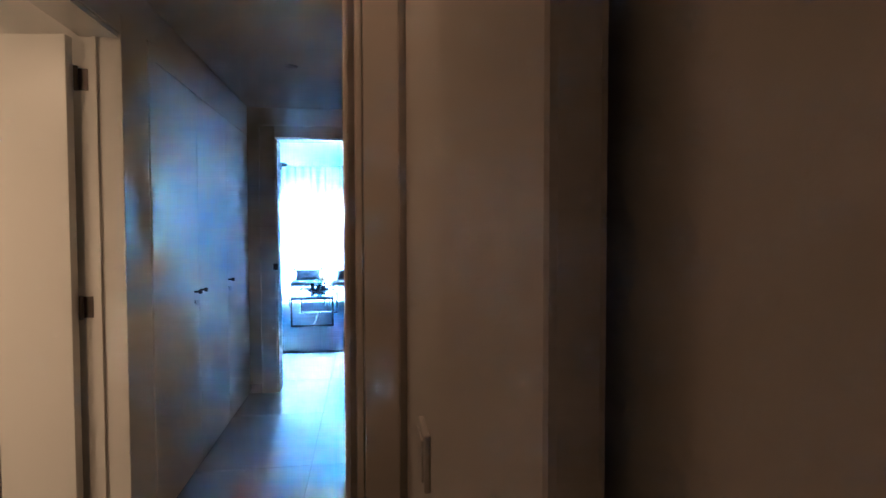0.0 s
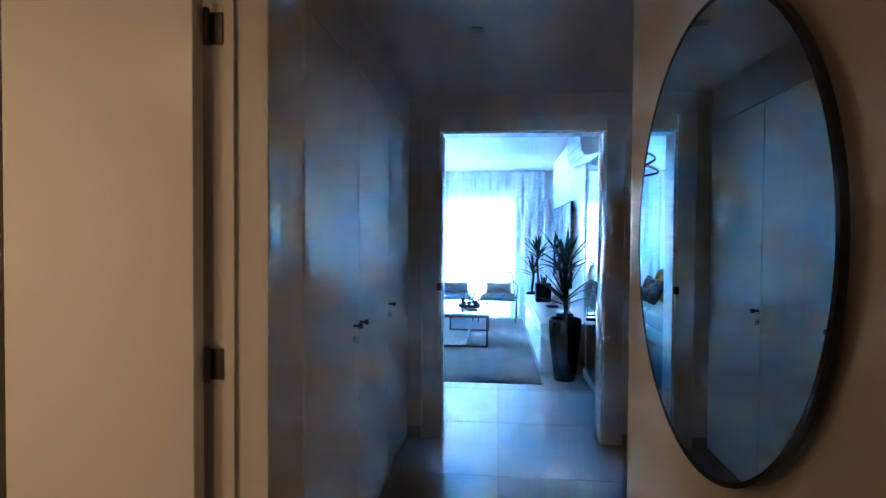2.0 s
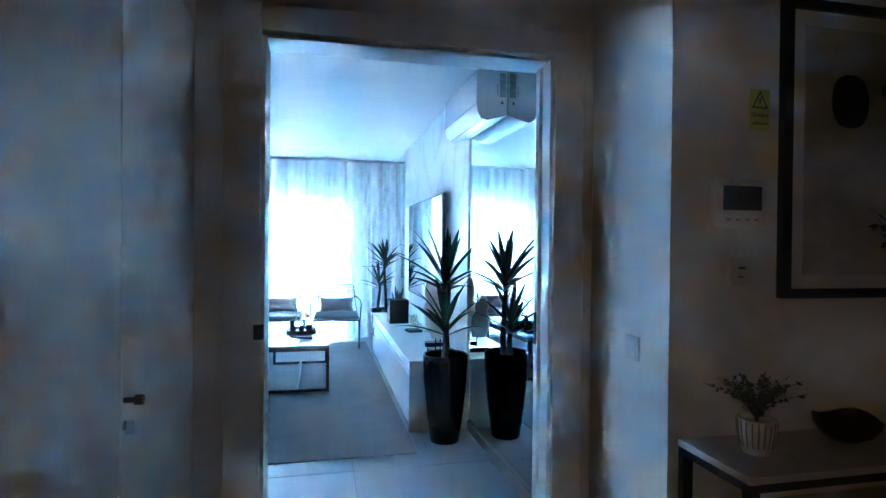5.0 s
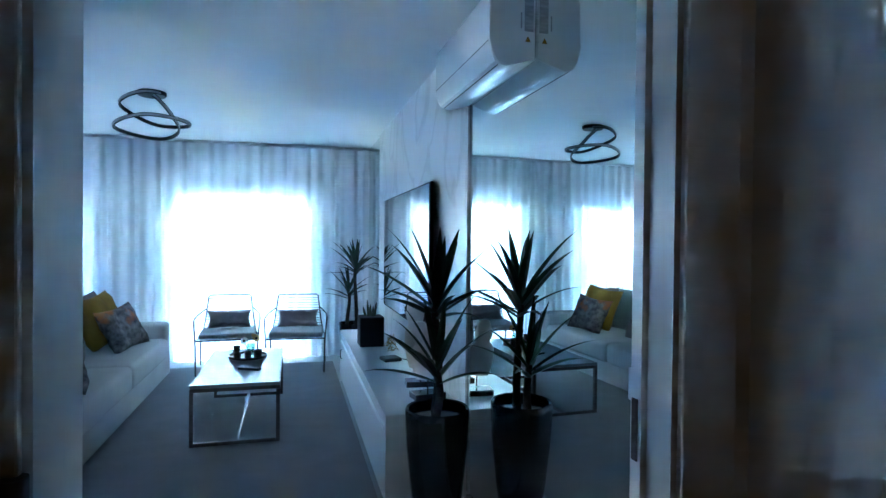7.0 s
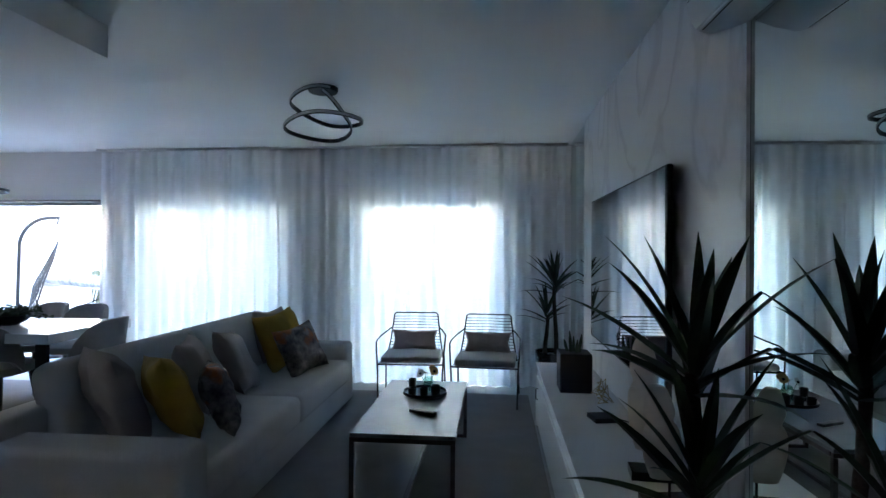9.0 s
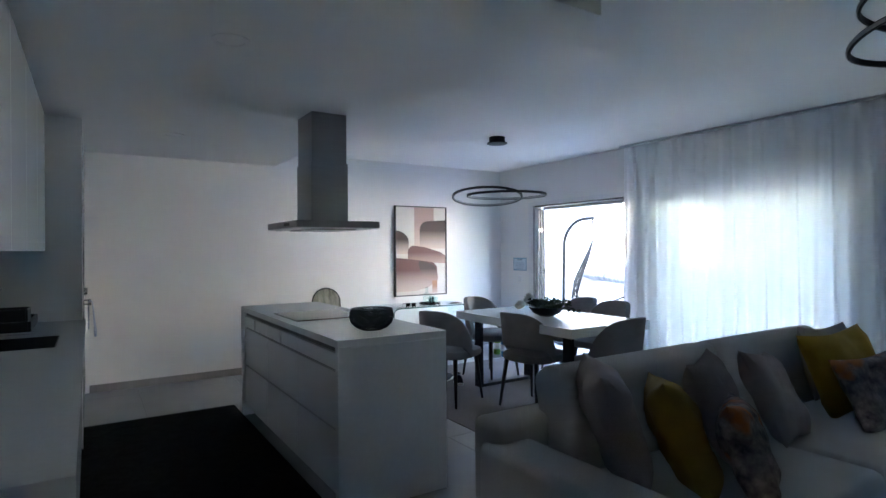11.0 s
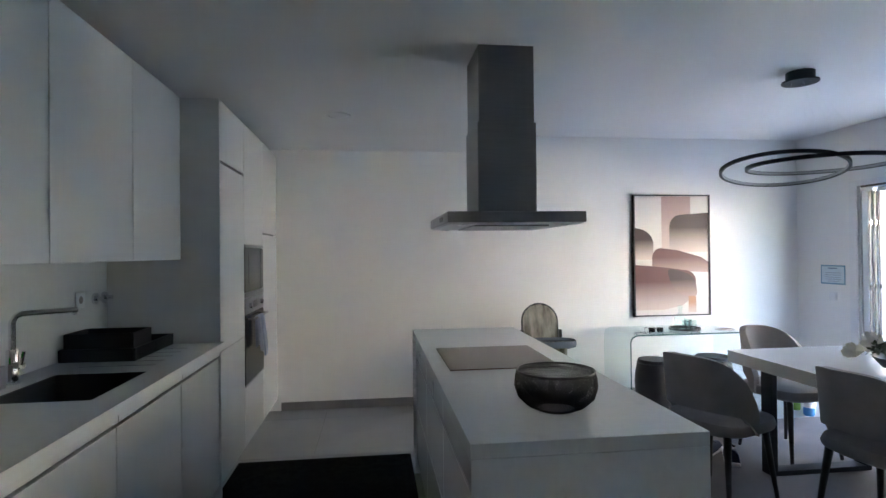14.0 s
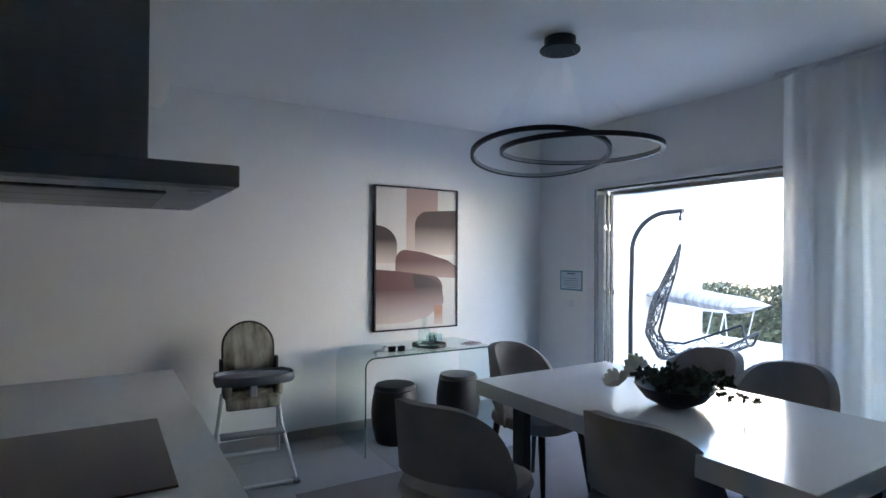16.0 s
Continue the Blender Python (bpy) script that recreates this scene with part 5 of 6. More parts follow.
for k, (x, y, z, t1, t2) in enumerate(((-0.05, -0.03, 0.13, 55, -30), (0.03, 0.01, 0.155, 40, 40), (-0.03, 0.04, 0.12, 30, 150), (0.045, -0.04, 0.15, 60, 20))):
    part("stem", tube(bmesh.new(), [(x * 0.2, y * 0.2, 0.01), (x * 0.6, y * 0.6, z * 0.6), (x, y, z)], 0.002, 5), SPRIG, fv)
    bm = bmesh.new()
    for j in range(18):
        a = 2 * math.pi * j / 18
        d_, s_ = Vector((math.cos(a), math.sin(a), 0.12)), Vector((-math.sin(a), math.cos(a), 0)) * 0.006
        bm.faces.new([bm.verts.new(q) for q in (d_ * 0.006, d_ * 0.022 + s_, d_ * 0.036, d_ * 0.022 - s_)])
    fl = part("bloom", bm, PETALS[k % 2], fv, at=pose(x, y, z, t1, 0, t2), smooth=False)
    part("bloom_centre", lathe(bmesh.new(), [(0.0, 0.008), (0.008, 0.006), (0.010, 0.0), (0.0, -0.002)], 12), INK, fl)
for x, y, h, r in ((-0.075, 3.87, 0.085, 0.027), (-0.06, 3.76, 0.05, 0.03), (0.095, 3.78, 0.065, 0.034), (0.02, 3.755, 0.055, 0.03)):
    c = thing("candle_holder", "small black candle holder on the tray", "candle holder", at=pose(x, y, 0.4275), group="candle holders on the tray")
    part("cup", lathe(bmesh.new(), [(0.0, 0), (r * 0.9, 0), (r, h), (r * 0.88, h), (r * 0.8, 0.012), (0.0, 0.012)], 24), PLASTB, c)
    part("candle", lathe(bmesh.new(), [(0.0, 0.012), (r * 0.74, 0.012), (r * 0.74, h * 0.7), (0.0, h * 0.7)], 20), PLASTW, c)
rm = thing("remote_control", "black remote control on the coffee table", "remote control", at=pose(0.06, 3.38, 0.421, 0, 0, 65))
part("body", box(-0.022, 0.022, -0.085, 0.085, 0, 0.017, bev=0.005, seg=3), PLASTB, rm)
for j in range(7):
    for x in (-0.011, 0, 0.011):
        part("key", box(x - 0.0035, x + 0.0035, -0.065 + 0.018 * j, -0.058 + 0.018 * j, 0.017, 0.0185), GREYC, rm)

# ---- kitchen things ----
fb = thing("wire_fruit_bowl", "black wire mesh fruit bowl on the island", "bowl", at=pose(-2.78, 2.225, 0.9055))
BOWL = [(0.06, 0.003), (0.09, 0.014), (0.118, 0.04), (0.128, 0.072), (0.126, 0.10), (0.120, 0.12)]


def bowl_r(u):
    u = u * (len(BOWL) - 1)
    i = min(int(u), len(BOWL) - 2)
    f = u - i
    return BOWL[i][0] * (1 - f) + BOWL[i + 1][0] * f, BOWL[i][1] * (1 - f) + BOWL[i + 1][1] * f


for sgn in (1, -1):
    bm = bmesh.new()
    for k in range(84):
        pts = []
        for j in range(11):
            r, z = bowl_r(j / 10)
            a = 2 * math.pi * k / 84 + sgn * 0.75 * j / 10
            pts.append((r * math.cos(a), r * math.sin(a), z))
        tube(bm, pts, 0.0012, 4)
    part("mesh", bm, BLACKM, fb)
for r, z, w in ((0.120, 0.12, 0.0035), (0.06, 0.003, 0.0035)):
    part("rim", tube(bmesh.new(), arc((0, 0, z), r, 0, 352.5, 47), w, 6, closed=True), BLACKM, fb)
# inner sloping tray of the bowl
bm = bmesh.new()
INNER = ((0.118, 0.117), (0.110, 0.085), (0.094, 0.055), (0.068, 0.034), (0.035, 0.024), (0.008, 0.022))
for sgn in (1, -1):
    for k in range(76):
        a = 2 * math.pi * k / 76
        tube(bm, [(r_ * math.cos(a + sgn * 0.16 * j), r_ * math.sin(a + sgn * 0.16 * j), z_) for j, (r_, z_) in enumerate(INNER)], 0.0012, 4)
part("inner_mesh", bm, BLACKM, fb)

fc = thing("kitchen_tap", "chrome kitchen tap with long straight spout", "tap", at=pose(-3.44, 0.265, 0.905))
bm = lathe(bmesh.new(), [(0.026, 0), (0.026, 0.008), (0.021, 0.012), (0.021, 0.13), (0.019, 0.134)], 24)
part("body", bm, CHROME, fc)
part("spout", tube(bmesh.new(), [(0, 0, 0.13), (0, 0, 0.24), (0.0, 0.012, 0.262), (0.0, 0.03, 0.270), (0.0, 0.13, 0.272), (0.0, 0.215, 0.272)], 0.012, 14), CHROME, fc, at=pose(0, 0, 0, 0, 0, 35))
part("nozzle", tube(bmesh.new(), [(0, 0.205, 0.262), (0, 0.205, 0.252)], 0.009, 12), CHROME, fc, at=pose(0, 0, 0, 0, 0, 35))
part("lever", tube(tube(bmesh.new(), [(0, 0.015, 0.075), (0, 0.055, 0.075)], 0.014, 12), [(0, 0.05, 0.078), (0, 0.065, 0.13)], 0.007, 8), CHROME, fc, at=pose(0, 0, 0, 0, 0, -25))
sh = thing("soap_holder", "marbled sink caddy holding sponges", "sink caddy", at=pose(-3.30, 0.245, 0.905))
bm = bmesh.new()
for a in ((-0.07, 0.07, -0.04, -0.034), (-0.07, 0.07, 0.034, 0.04), (-0.07, -0.064, -0.034, 0.034), (0.064, 0.07, -0.034, 0.034)):
    bx(bm, *a, 0, 0.085)
bx(bm, -0.064, 0.064, -0.034, 0.034, 0.0, 0.006)
part("tray", bm, SLABW, sh, smooth=False)
part("sponge", box(-0.03, 0.0, -0.03, 0.03, 0.008, 0.125, bev=0.006), mat("green_sponge", (0.03, 0.42, 0.05), 0.9, bump=0.5), sh, "bright green sponge")
part("brush", box(0.005, 0.035, -0.03, 0.03, 0.008, 0.12, bev=0.006), PLASTB, sh, "black scourer")
part("handle", tube(bmesh.new(), [(0.05, -0.02, 0.01), (0.05, -0.025, 0.24)], 0.006, 10), GREYC, sh, "grey brush handle")
dk = thing("dish_rack", "black plastic dish drainer with cutlery bin", "dish rack", at=pose(-4.0, 0.38, 0.905))
bm = bmesh.new()
for a in ((-0.34, 0.15, -0.17, -0.155, 0.0, 0.06), (-0.34, 0.15, 0.155, 0.17, 0.0, 0.06), (-0.34, -0.325, -0.155, 0.155, 0.0, 0.06), (0.135, 0.15, -0.155, 0.155, 0.0, 0.06), (-0.325, 0.135, -0.155, 0.155, 0.0, 0.012)):
    bx(bm, *a, bev=0.003)
part("tray", bm, PLASTB, dk)
bm = bmesh.new()
for a in ((-0.08, 0.134, -0.154, -0.144, 0.012, 0.13), (-0.08, 0.134, 0.144, 0.154, 0.012, 0.13), (-0.08, -0.07, -0.144, 0.144, 0.012, 0.13), (0.124, 0.134, -0.144, 0.144, 0.012, 0.13), (-0.07, 0.124, -0.144, 0.144, 0.012, 0.02)):
    bx(bm, *a, bev=0.003)
part("cutlery_bin", bm, PLASTB, dk)
for k in range(7):
    x = -0.30 + 0.036 * k
    part("wire_loop", tube(bmesh.new(), [(x, -0.14, 0.012), (x, -0.13, 0.09), (x, -0.09, 0.10), (x, -0.06, 0.09), (x, -0.05, 0.012)], 0.003, 6), BLACKM, dk)
wall_plate("wall_socket", pose(-4.06, 0.20, 1.18, 0, 0, 180), "white socket on the splashback", "socket", 1)
wall_plate("wall_socket", pose(-2.40, 0.20, 1.205, 0, 0, 180), "white socket on the splashback", "socket", 1)
for x in (-4.21, -4.31):
    v = thing("water_valve", "round chrome stop valve on the splashback", "valve", at=pose(x, 0.20, 1.175, 0, 0, 180), group="stop valves")
    part("rosette", tube(bmesh.new(), [(0, 0, 0), (0, -0.012, 0)], 0.03, 24), CHROME, v)
    part("handle", tube(bmesh.new(), [(0, -0.012, 0), (0, -0.045, 0)], 0.012, 12), CHROME, v)
cm = thing("coffee_machine", "black capsule coffee machine with round drip tray", "coffee machine", at=pose(-1.84, 0.40, 0.906))
part("base", lathe(bmesh.new(), [(0.0, 0), (0.13, 0), (0.13, 0.008), (0.12, 0.012), (0.0, 0.012)], 40), PLASTB, cm)
part("column", box(-0.0, 0.12, -0.06, 0.06, 0.012, 0.25, bev=0.02, seg=3), BLACKG, cm)
part("drip_tray", lathe(bmesh.new(), [(0.0, 0.055), (0.058, 0.055), (0.064, 0.062), (0.064, 0.078), (0.058, 0.078), (0.055, 0.066), (0.0, 0.066)], 32, at=(-0.06, 0.0, 0)), PLASTB, cm)
part("drip_arm", box(-0.06, 0.05, -0.012, 0.012, 0.058, 0.066), PLASTB, cm)
part("head", lathe(bmesh.new(), [(0.0, 0.19), (0.05, 0.19), (0.066, 0.21), (0.068, 0.28), (0.06, 0.30), (0.0, 0.305)], 32, at=(-0.03, 0, 0)), BLACKG, cm)
part("lid", box(-0.115, 0.03, -0.035, 0.035, 0.302, 0.315, bev=0.005), PLASTB, cm)
wc = thing("charging_cable", "thin grey cable looped on the worktop", "cable")
part("cable", tube(bmesh.new(), [(-2.25, 0.225, 0.909), (-2.40, 0.215, 0.909), (-2.50, 0.26, 0.909), (-2.58, 0.335, 0.909), (-2.67, 0.362, 0.909), (-2.745, 0.345, 0.909), (-2.78, 0.29, 0.909), (-2.76, 0.235, 0.909), (-2.70, 0.21, 0.909)], 0.0022, 6), GREYC, wc)
bm = bmesh.new()
TWM = mat("blue_striped_cotton", (0.62, 0.67, 0.74), 0.95, scale=30, second=(0.24, 0.32, 0.48), stretch=(1, 1, 0.1))


def towel_pt(u, v):
    """Cloth hung over the bar: v runs from the back hem over the bar to the front hem."""
    x = -5.20 + (0.17 + 0.05 * v) * (u - 0.5)
    fold = 0.011 * math.sin(14 * u + 2.0 * v) + 0.005 * math.sin(31 * u)
    if v < 0.35:
        return (x, 0.829 + 0.3 * fold, 0.74 + 0.217 * v / 0.35)
    if v < 0.45:
        a = math.pi * (v - 0.35) / 0.10
        return (x, 0.84 - 0.0125 * math.cos(a), 0.957 + 0.0125 * math.sin(a))
    k = (v - 0.45) / 0.55
    return (x, 0.8535 + (0.4 + k) * abs(fold) + 0.012 * k, 0.955 - (0.26 + 0.03 * math.sin(5 * u)) * k)


rows = grid(bm, towel_pt, 26, 34)
bmesh.ops.solidify(bm, geom=list(bm.faces), thickness=0.0015)
solid("tea_towel", bm, TWM, "crumpled blue and white tea towel hung over the oven handle", "towel", smooth=True)
ob_ = solid("wall_blank", box(KX, KX + 0.003, 1.62, 1.645, 1.14, 1.165, bev=0.001), PLASTW, "small white blanking cap on the kitchen wall", "cover plate")

# ---- dining things ----
PAPER = mat("art_paper", (0.70, 0.66, 0.61), 0.5, var=0.04, scale=3)


def wash(name, c0, c1, z0, z1):
    """A paint wash that fades from one colour to another over a height."""
    m = mat(name, c0, 0.5, var=0.1, scale=4)
    n, l = m.node_tree.nodes, m.node_tree.links
    tc = n.new("ShaderNodeTexCoord")
    sp_ = n.new("ShaderNodeSeparateXYZ")
    l.new(tc.outputs["Object"], sp_.inputs[0])
    mr_ = n.new("ShaderNodeMapRange")
    mr_.inputs[1].default_value, mr_.inputs[2].default_value = z0, z1
    l.new(sp_.outputs[2], mr_.inputs[0])
    mx = n.new("ShaderNodeMix")
    mx.data_type = "RGBA"
    mx.inputs[6].default_value, mx.inputs[7].default_value = rgb(c0), rgb(c1)
    l.new(mr_.outputs[0], mx.inputs[0])
    l.new(mx.outputs[2], n["Principled BSDF"].inputs["Base Color"])
    return m


PW, PH = 0.79, 1.18
pa = thing("framed_painting", "tall abstract print of mauve and brown shapes, thin black frame", "painting", at=pose(KX + 0.004, 4.15, 0.76, 90, 0, 90))
for a in ((0, 0.012, 0, PH), (PW - 0.012, PW, 0, PH), (0.012, PW - 0.012, 0, 0.012), (0.012, PW - 0.012, PH - 0.012, PH)):
    part("picture_frame", box(a[0], a[1], a[2], a[3], 0, 0.032), BLACKM, pa)
part("canvas", box(0.012, PW - 0.012, 0.012, PH - 0.012, 0.002, 0.02), PAPER, pa)
BEIGE, MAUVE, DARKB, PALE = (0.42, 0.29, 0.25), (0.10, 0.034, 0.033), (0.035, 0.016, 0.015), (0.60, 0.49, 0.43)


def stroke(pts, c0, c1, layer):
    """A rounded painted shape; the wash runs over its height."""
    ys = [p[1] for p in pts]
    w_ = wash("paint_wash", c0, c1, 0, 1)
    n = w_.node_tree.nodes
    for q in n:
        if q.bl_idname == "ShaderNodeSeparateXYZ":
            for lk in list(w_.node_tree.links):
                if lk.from_node == q:
                    dst = lk.to_socket
            w_.node_tree.links.new(q.outputs[1], dst)
            dst.node.inputs[1].default_value, dst.node.inputs[2].default_value = min(ys), min(ys) + 0.62 * (max(ys) - min(ys))
    bm = bmesh.new()
    bm.faces.new([bm.verts.new((x, y, 0.0202 + 0.0004 * layer)) for x, y in pts])
    part("painted_shape", bm, w_, pa, smooth=False)


def curve_pts(ctrl, n=10):
    out = []
    k = len(ctrl)
    for i in range(k):
        p0, p1, p2, p3 = (Vector(ctrl[(i + j - 1) % k]) for j in range(4))
        for s in range(n):
            t = s / n
            out.append(tuple(0.5 * ((2 * p1) + (p2 - p0) * t + (2 * p0 - 5 * p1 + 4 * p2 - p3) * t * t + (3 * p1 - p0 - 3 * p2 + p3) * t ** 3)))
    return out


stroke([(0.29, 0.62), (0.59, 0.62), (0.59, 1.165), (0.29, 1.165)], PALE, BEIGE, 0)
stroke([(0.014, 0.55)] + [(0.014, 0.86)] + [(0.014 + 0.19 * math.sin(a), 0.68 + 0.155 * math.cos(a) + 0.02) for a in [radians(5 + 8.5 * i) for i in range(11)]] + [(0.20, 0.55)], PALE, DARKB, 1)
stroke([(0.37, 0.62)] + [(0.37 + 0.12 * (1 - math.cos(a)), 0.86 + 0.125 * math.sin(a)) for a in [radians(9 * i) for i in range(11)]] + [(0.776, 1.005), (0.776, 0.62)], PALE, DARKB, 2)
stroke([(0.19, 0.45)] + [(0.19 + 0.09 * (1 - math.cos(a)), 0.57 + 0.09 * math.sin(a)) for a in [radians(9 * i) for i in range(11)]] + [(0.45, 0.64), (0.70, 0.57), (0.776, 0.52), (0.776, 0.42), (0.4, 0.44)], BEIGE, MAUVE, 3)
stroke([(0.014, 0.06), (0.014, 0.50), (0.2, 0.485), (0.45, 0.455)] + [(0.52 + 0.12 * math.sin(a), 0.34 + 0.105 * math.cos(a)) for a in [radians(9 * i) for i in range(11)]] + [(0.64, 0.20), (0.5, 0.10), (0.3, 0.06)], PALE, MAUVE, 4)
stroke(curve_pts([(0.36, 0.45), (0.50, 0.43), (0.60, 0.38), (0.645, 0.28), (0.64, 0.195), (0.54, 0.19), (0.43, 0.25), (0.37, 0.35)]), BEIGE, DARKB, 5)
stroke([(0.56, 0.03), (0.64, 0.03), (0.64, 0.19), (0.56, 0.19)], PALE, (0.42, 0.22, 0.13), 6)

nt = thing("wall_notice", "small blue-bordered printed notice on the wall", "notice", at=pose(-5.88, WY - 0.001, 1.066, 90, 0, 0))
part("border", box(0, 0.275, 0, 0.178, 0, 0.002), mat("notice_blue", (0.08, 0.25, 0.36), 0.5), nt)
part("sheet", box(0.012, 0.263, 0.012, 0.166, 0.002, 0.003), mat("notice_sheet", (0.55, 0.66, 0.72), 0.5), nt)
for k, (w_, y) in enumerate(((0.10, 0.145), (0.17, 0.105), (0.18, 0.085), (0.17, 0.065), (0.18, 0.045), (0.13, 0.026))):
    part("text_line", box(0.1375 - w_ / 2, 0.1375 + w_ / 2, y, y + (0.010 if k == 0 else 0.004), 0.003, 0.0036), mat("notice_text", (0.10, 0.16, 0.22), 0.6) if k == 0 else bpy.data.materials["notice_text"], nt)

# bent glass console
gt = thing("glass_console", "bent clear glass console table against the wall", "console table")
GX0, GX1, GY0, GY1, GZ = -6.12, -5.58, 3.83, 4.96, 0.675
prof = [(GY0, 0.0)] + [(GY0 + 0.07 - 0.07 * math.cos(a), GZ - 0.07 + 0.07 * math.sin(a)) for a in [radians(15 * i) for i in range(7)]]
prof += [(GY1 - 0.07 + 0.07 * math.sin(a), GZ - 0.07 + 0.07 * math.cos(a)) for a in [radians(15 * i) for i in range(7)]] + [(GY1, 0.0)]
bm = bmesh.new()


def inset(p, t):
    c = Vector(((GY0 + GY1) / 2, 0))
    y = p[0] + (t if p[0] < c.x else -t) * (1 if p[1] < GZ - 0.001 else 0)
    return (y, p[1] - t * max(0.0, min(1.0, (p[1] - (GZ - 0.07)) / 0.07)))


out_, in_ = [[[bm.verts.new((x, p[0], p[1])) for p in q] for x in (GX0, GX1)] for q in (prof, [inset(p, 0.012) for p in prof])]
for i in range(len(prof) - 1):
    bm.faces.new((out_[0][i], out_[0][i + 1], out_[1][i + 1], out_[1][i]))
    bm.faces.new((in_[0][i], in_[1][i], in_[1][i + 1], in_[0][i + 1]))
    for s in (0, 1):
        bm.faces.new((out_[s][i], in_[s][i], in_[s][i + 1], out_[s][i + 1]))
g = part("glass", bm, clear("console_glass", (0.93, 0.98, 0.97)), gt)
g.visible_shadow = False
part("edge", tube(bmesh.new(), [(GX1 + 0.001, p[0], p[1]) for p in [inset(q, 0.006) for q in prof]], 0.0055, 6), mat("green_glass_edge", (0.05, 0.13, 0.12), 0.1, spec=0.8), gt, "dark green glass edge")
for x, y in ((-5.80, 4.17), (-5.86, 4.77)):
    s = thing("garden_stool", "dark brown ceramic drum stool under the glass console", "stool", at=pose(x, y, 0), group="drum stools")
    part("body", lathe(bmesh.new(), [(0.0, 0), (0.135, 0), (0.142, 0.01), (0.17, 0.12), (0.177, 0.21), (0.17, 0.30), (0.148, 0.41), (0.142, 0.42), (0.0, 0.425)], 40), mat("dark_brown_ceramic", (0.014, 0.012, 0.011), 0.5, var=0.2, scale=12, bump=0.3, grain_scale=60), s)
    part("band", lathe(bmesh.new(), [(0.153, 0.385), (0.158, 0.39), (0.152, 0.395)], 40), BLACKM, s)
ty = thing("decanter_tray", "round black tray on the glass console", "tray", at=pose(-5.80, 4.46, GZ + 0.001))
part("tray", lathe(bmesh.new(), [(0.0, 0), (0.13, 0), (0.135, 0.004), (0.135, 0.022), (0.131, 0.022), (0.128, 0.006), (0.0, 0.006)], 40), BLACKG, ty)
dc = thing("decanter", "clear glass decanter with ball stopper", "decanter", at=pose(-5.82, 4.43, GZ + 0.008))
part("bottle", lathe(bmesh.new(), [(0.0, 0), (0.045, 0), (0.05, 0.01), (0.05, 0.10), (0.042, 0.125), (0.018, 0.14), (0.018, 0.165), (0.0, 0.166)], 24), GLASS, dc)
part("stopper", lathe(bmesh.new(), [(0.0, 0.166), (0.012, 0.168), (0.024, 0.19), (0.018, 0.21), (0.0, 0.216)], 20), GLASS, dc)
for x, y in ((-5.77, 4.52), (-5.86, 4.53), (-5.74, 4.44)):
    tb = thing("tumbler", "clear glass tumbler on the tray", "glass", at=pose(x, y, GZ + 0.008), group="tumblers on the tray")
    part("glass", lathe(bmesh.new(), [(0.0, 0), (0.032, 0), (0.036, 0.085), (0.034, 0.085), (0.030, 0.01), (0.0, 0.01)], 24), GLASS, tb)
sgl = thing("sunglasses", "pair of black sunglasses on the glass console", "sunglasses", at=pose(-5.70, 4.13, GZ + 0.001, 0, 0, 80))
for s in (-1, 1):
    part("lens", box(s * 0.035 - 0.028, s * 0.035 + 0.028, -0.004, 0.004, 0.0, 0.042, bev=0.003), SCREEN, sgl)
    part("temple", tube(bmesh.new(), [(s * 0.063, 0, 0.035), (s * 0.066, 0.09, 0.03), (s * 0.06, 0.13, 0.004)], 0.003, 6), PLASTB, sgl)
part("bridge", tube(bmesh.new(), [(-0.008, 0, 0.032), (0.008, 0, 0.032)], 0.003, 6), PLASTB, sgl)
pn = thing("paper_booklet", "thin dark booklet on the glass console", "booklet", at=pose(-5.75, 4.82, GZ + 0.001, 0, 0, 25))
part("cover", box(-0.05, 0.05, -0.075, 0.075, 0, 0.004), GREYC, pn)

# high chair
hcn = thing("high_chair", "folding baby high chair with patterned pad and grey tray", "high chair", at=pose(-5.80, 3.13, 0, 0, 0, -96))
TUBEW = mat("white_tube", (0.62, 0.63, 0.64), 0.35, metal=0.2)
GREYP = mat("grey_plastic", (0.20, 0.21, 0.23), 0.4)
PADM = mat("patterned_vinyl", (0.52, 0.50, 0.42), 0.2, scale=11, stretch=(1.6, 1, 0.45), bump=0.3, grain_scale=30, second=(0.10, 0.10, 0.075), coat=0.5)
for s in (-1, 1):
    part("front_leg", tube(bmesh.new(), [(s * 0.17, -0.02, 0.46), (s * 0.19, 0.03, 0.28), (s * 0.22, 0.20, 0.10), (s * 0.23, 0.33, 0.012)], 0.012, 10), TUBEW, hcn)
    part("rear_leg", tube(bmesh.new(), [(s * 0.17, 0.0, 0.50), (s * 0.19, -0.10, 0.25), (s * 0.22, -0.26, 0.012)], 0.012, 10), TUBEW, hcn)
    part("foot_cap", box(s * 0.23 - 0.02, s * 0.23 + 0.02, 0.31, 0.37, 0, 0.026, bev=0.006), GREYP, hcn)
    part("arm_rest", box(s * 0.20 - 0.018, s * 0.20 + 0.018, -0.06, 0.12, 0.56, 0.63, bev=0.01), GREYP, hcn)
for y, z in ((0.34, 0.012), (-0.26, 0.012)):
    part("cross_bar", tube(bmesh.new(), [(-0.225, y, z), (0.225, y, z)], 0.012, 10), TUBEW, hcn)
part("foot_rest", box(-0.19, 0.19, 0.09, 0.19, 0.255, 0.275, bev=0.008), GREYP, hcn)
part("seat_pad", box(-0.16, 0.16, -0.10, 0.18, 0.455, 0.51, bev=0.022, seg=3), PADM, hcn)
part("leg_pad", box(-0.16, 0.16, 0.15, 0.19, 0.425, 0.50, bev=0.018, seg=3), PADM, hcn)
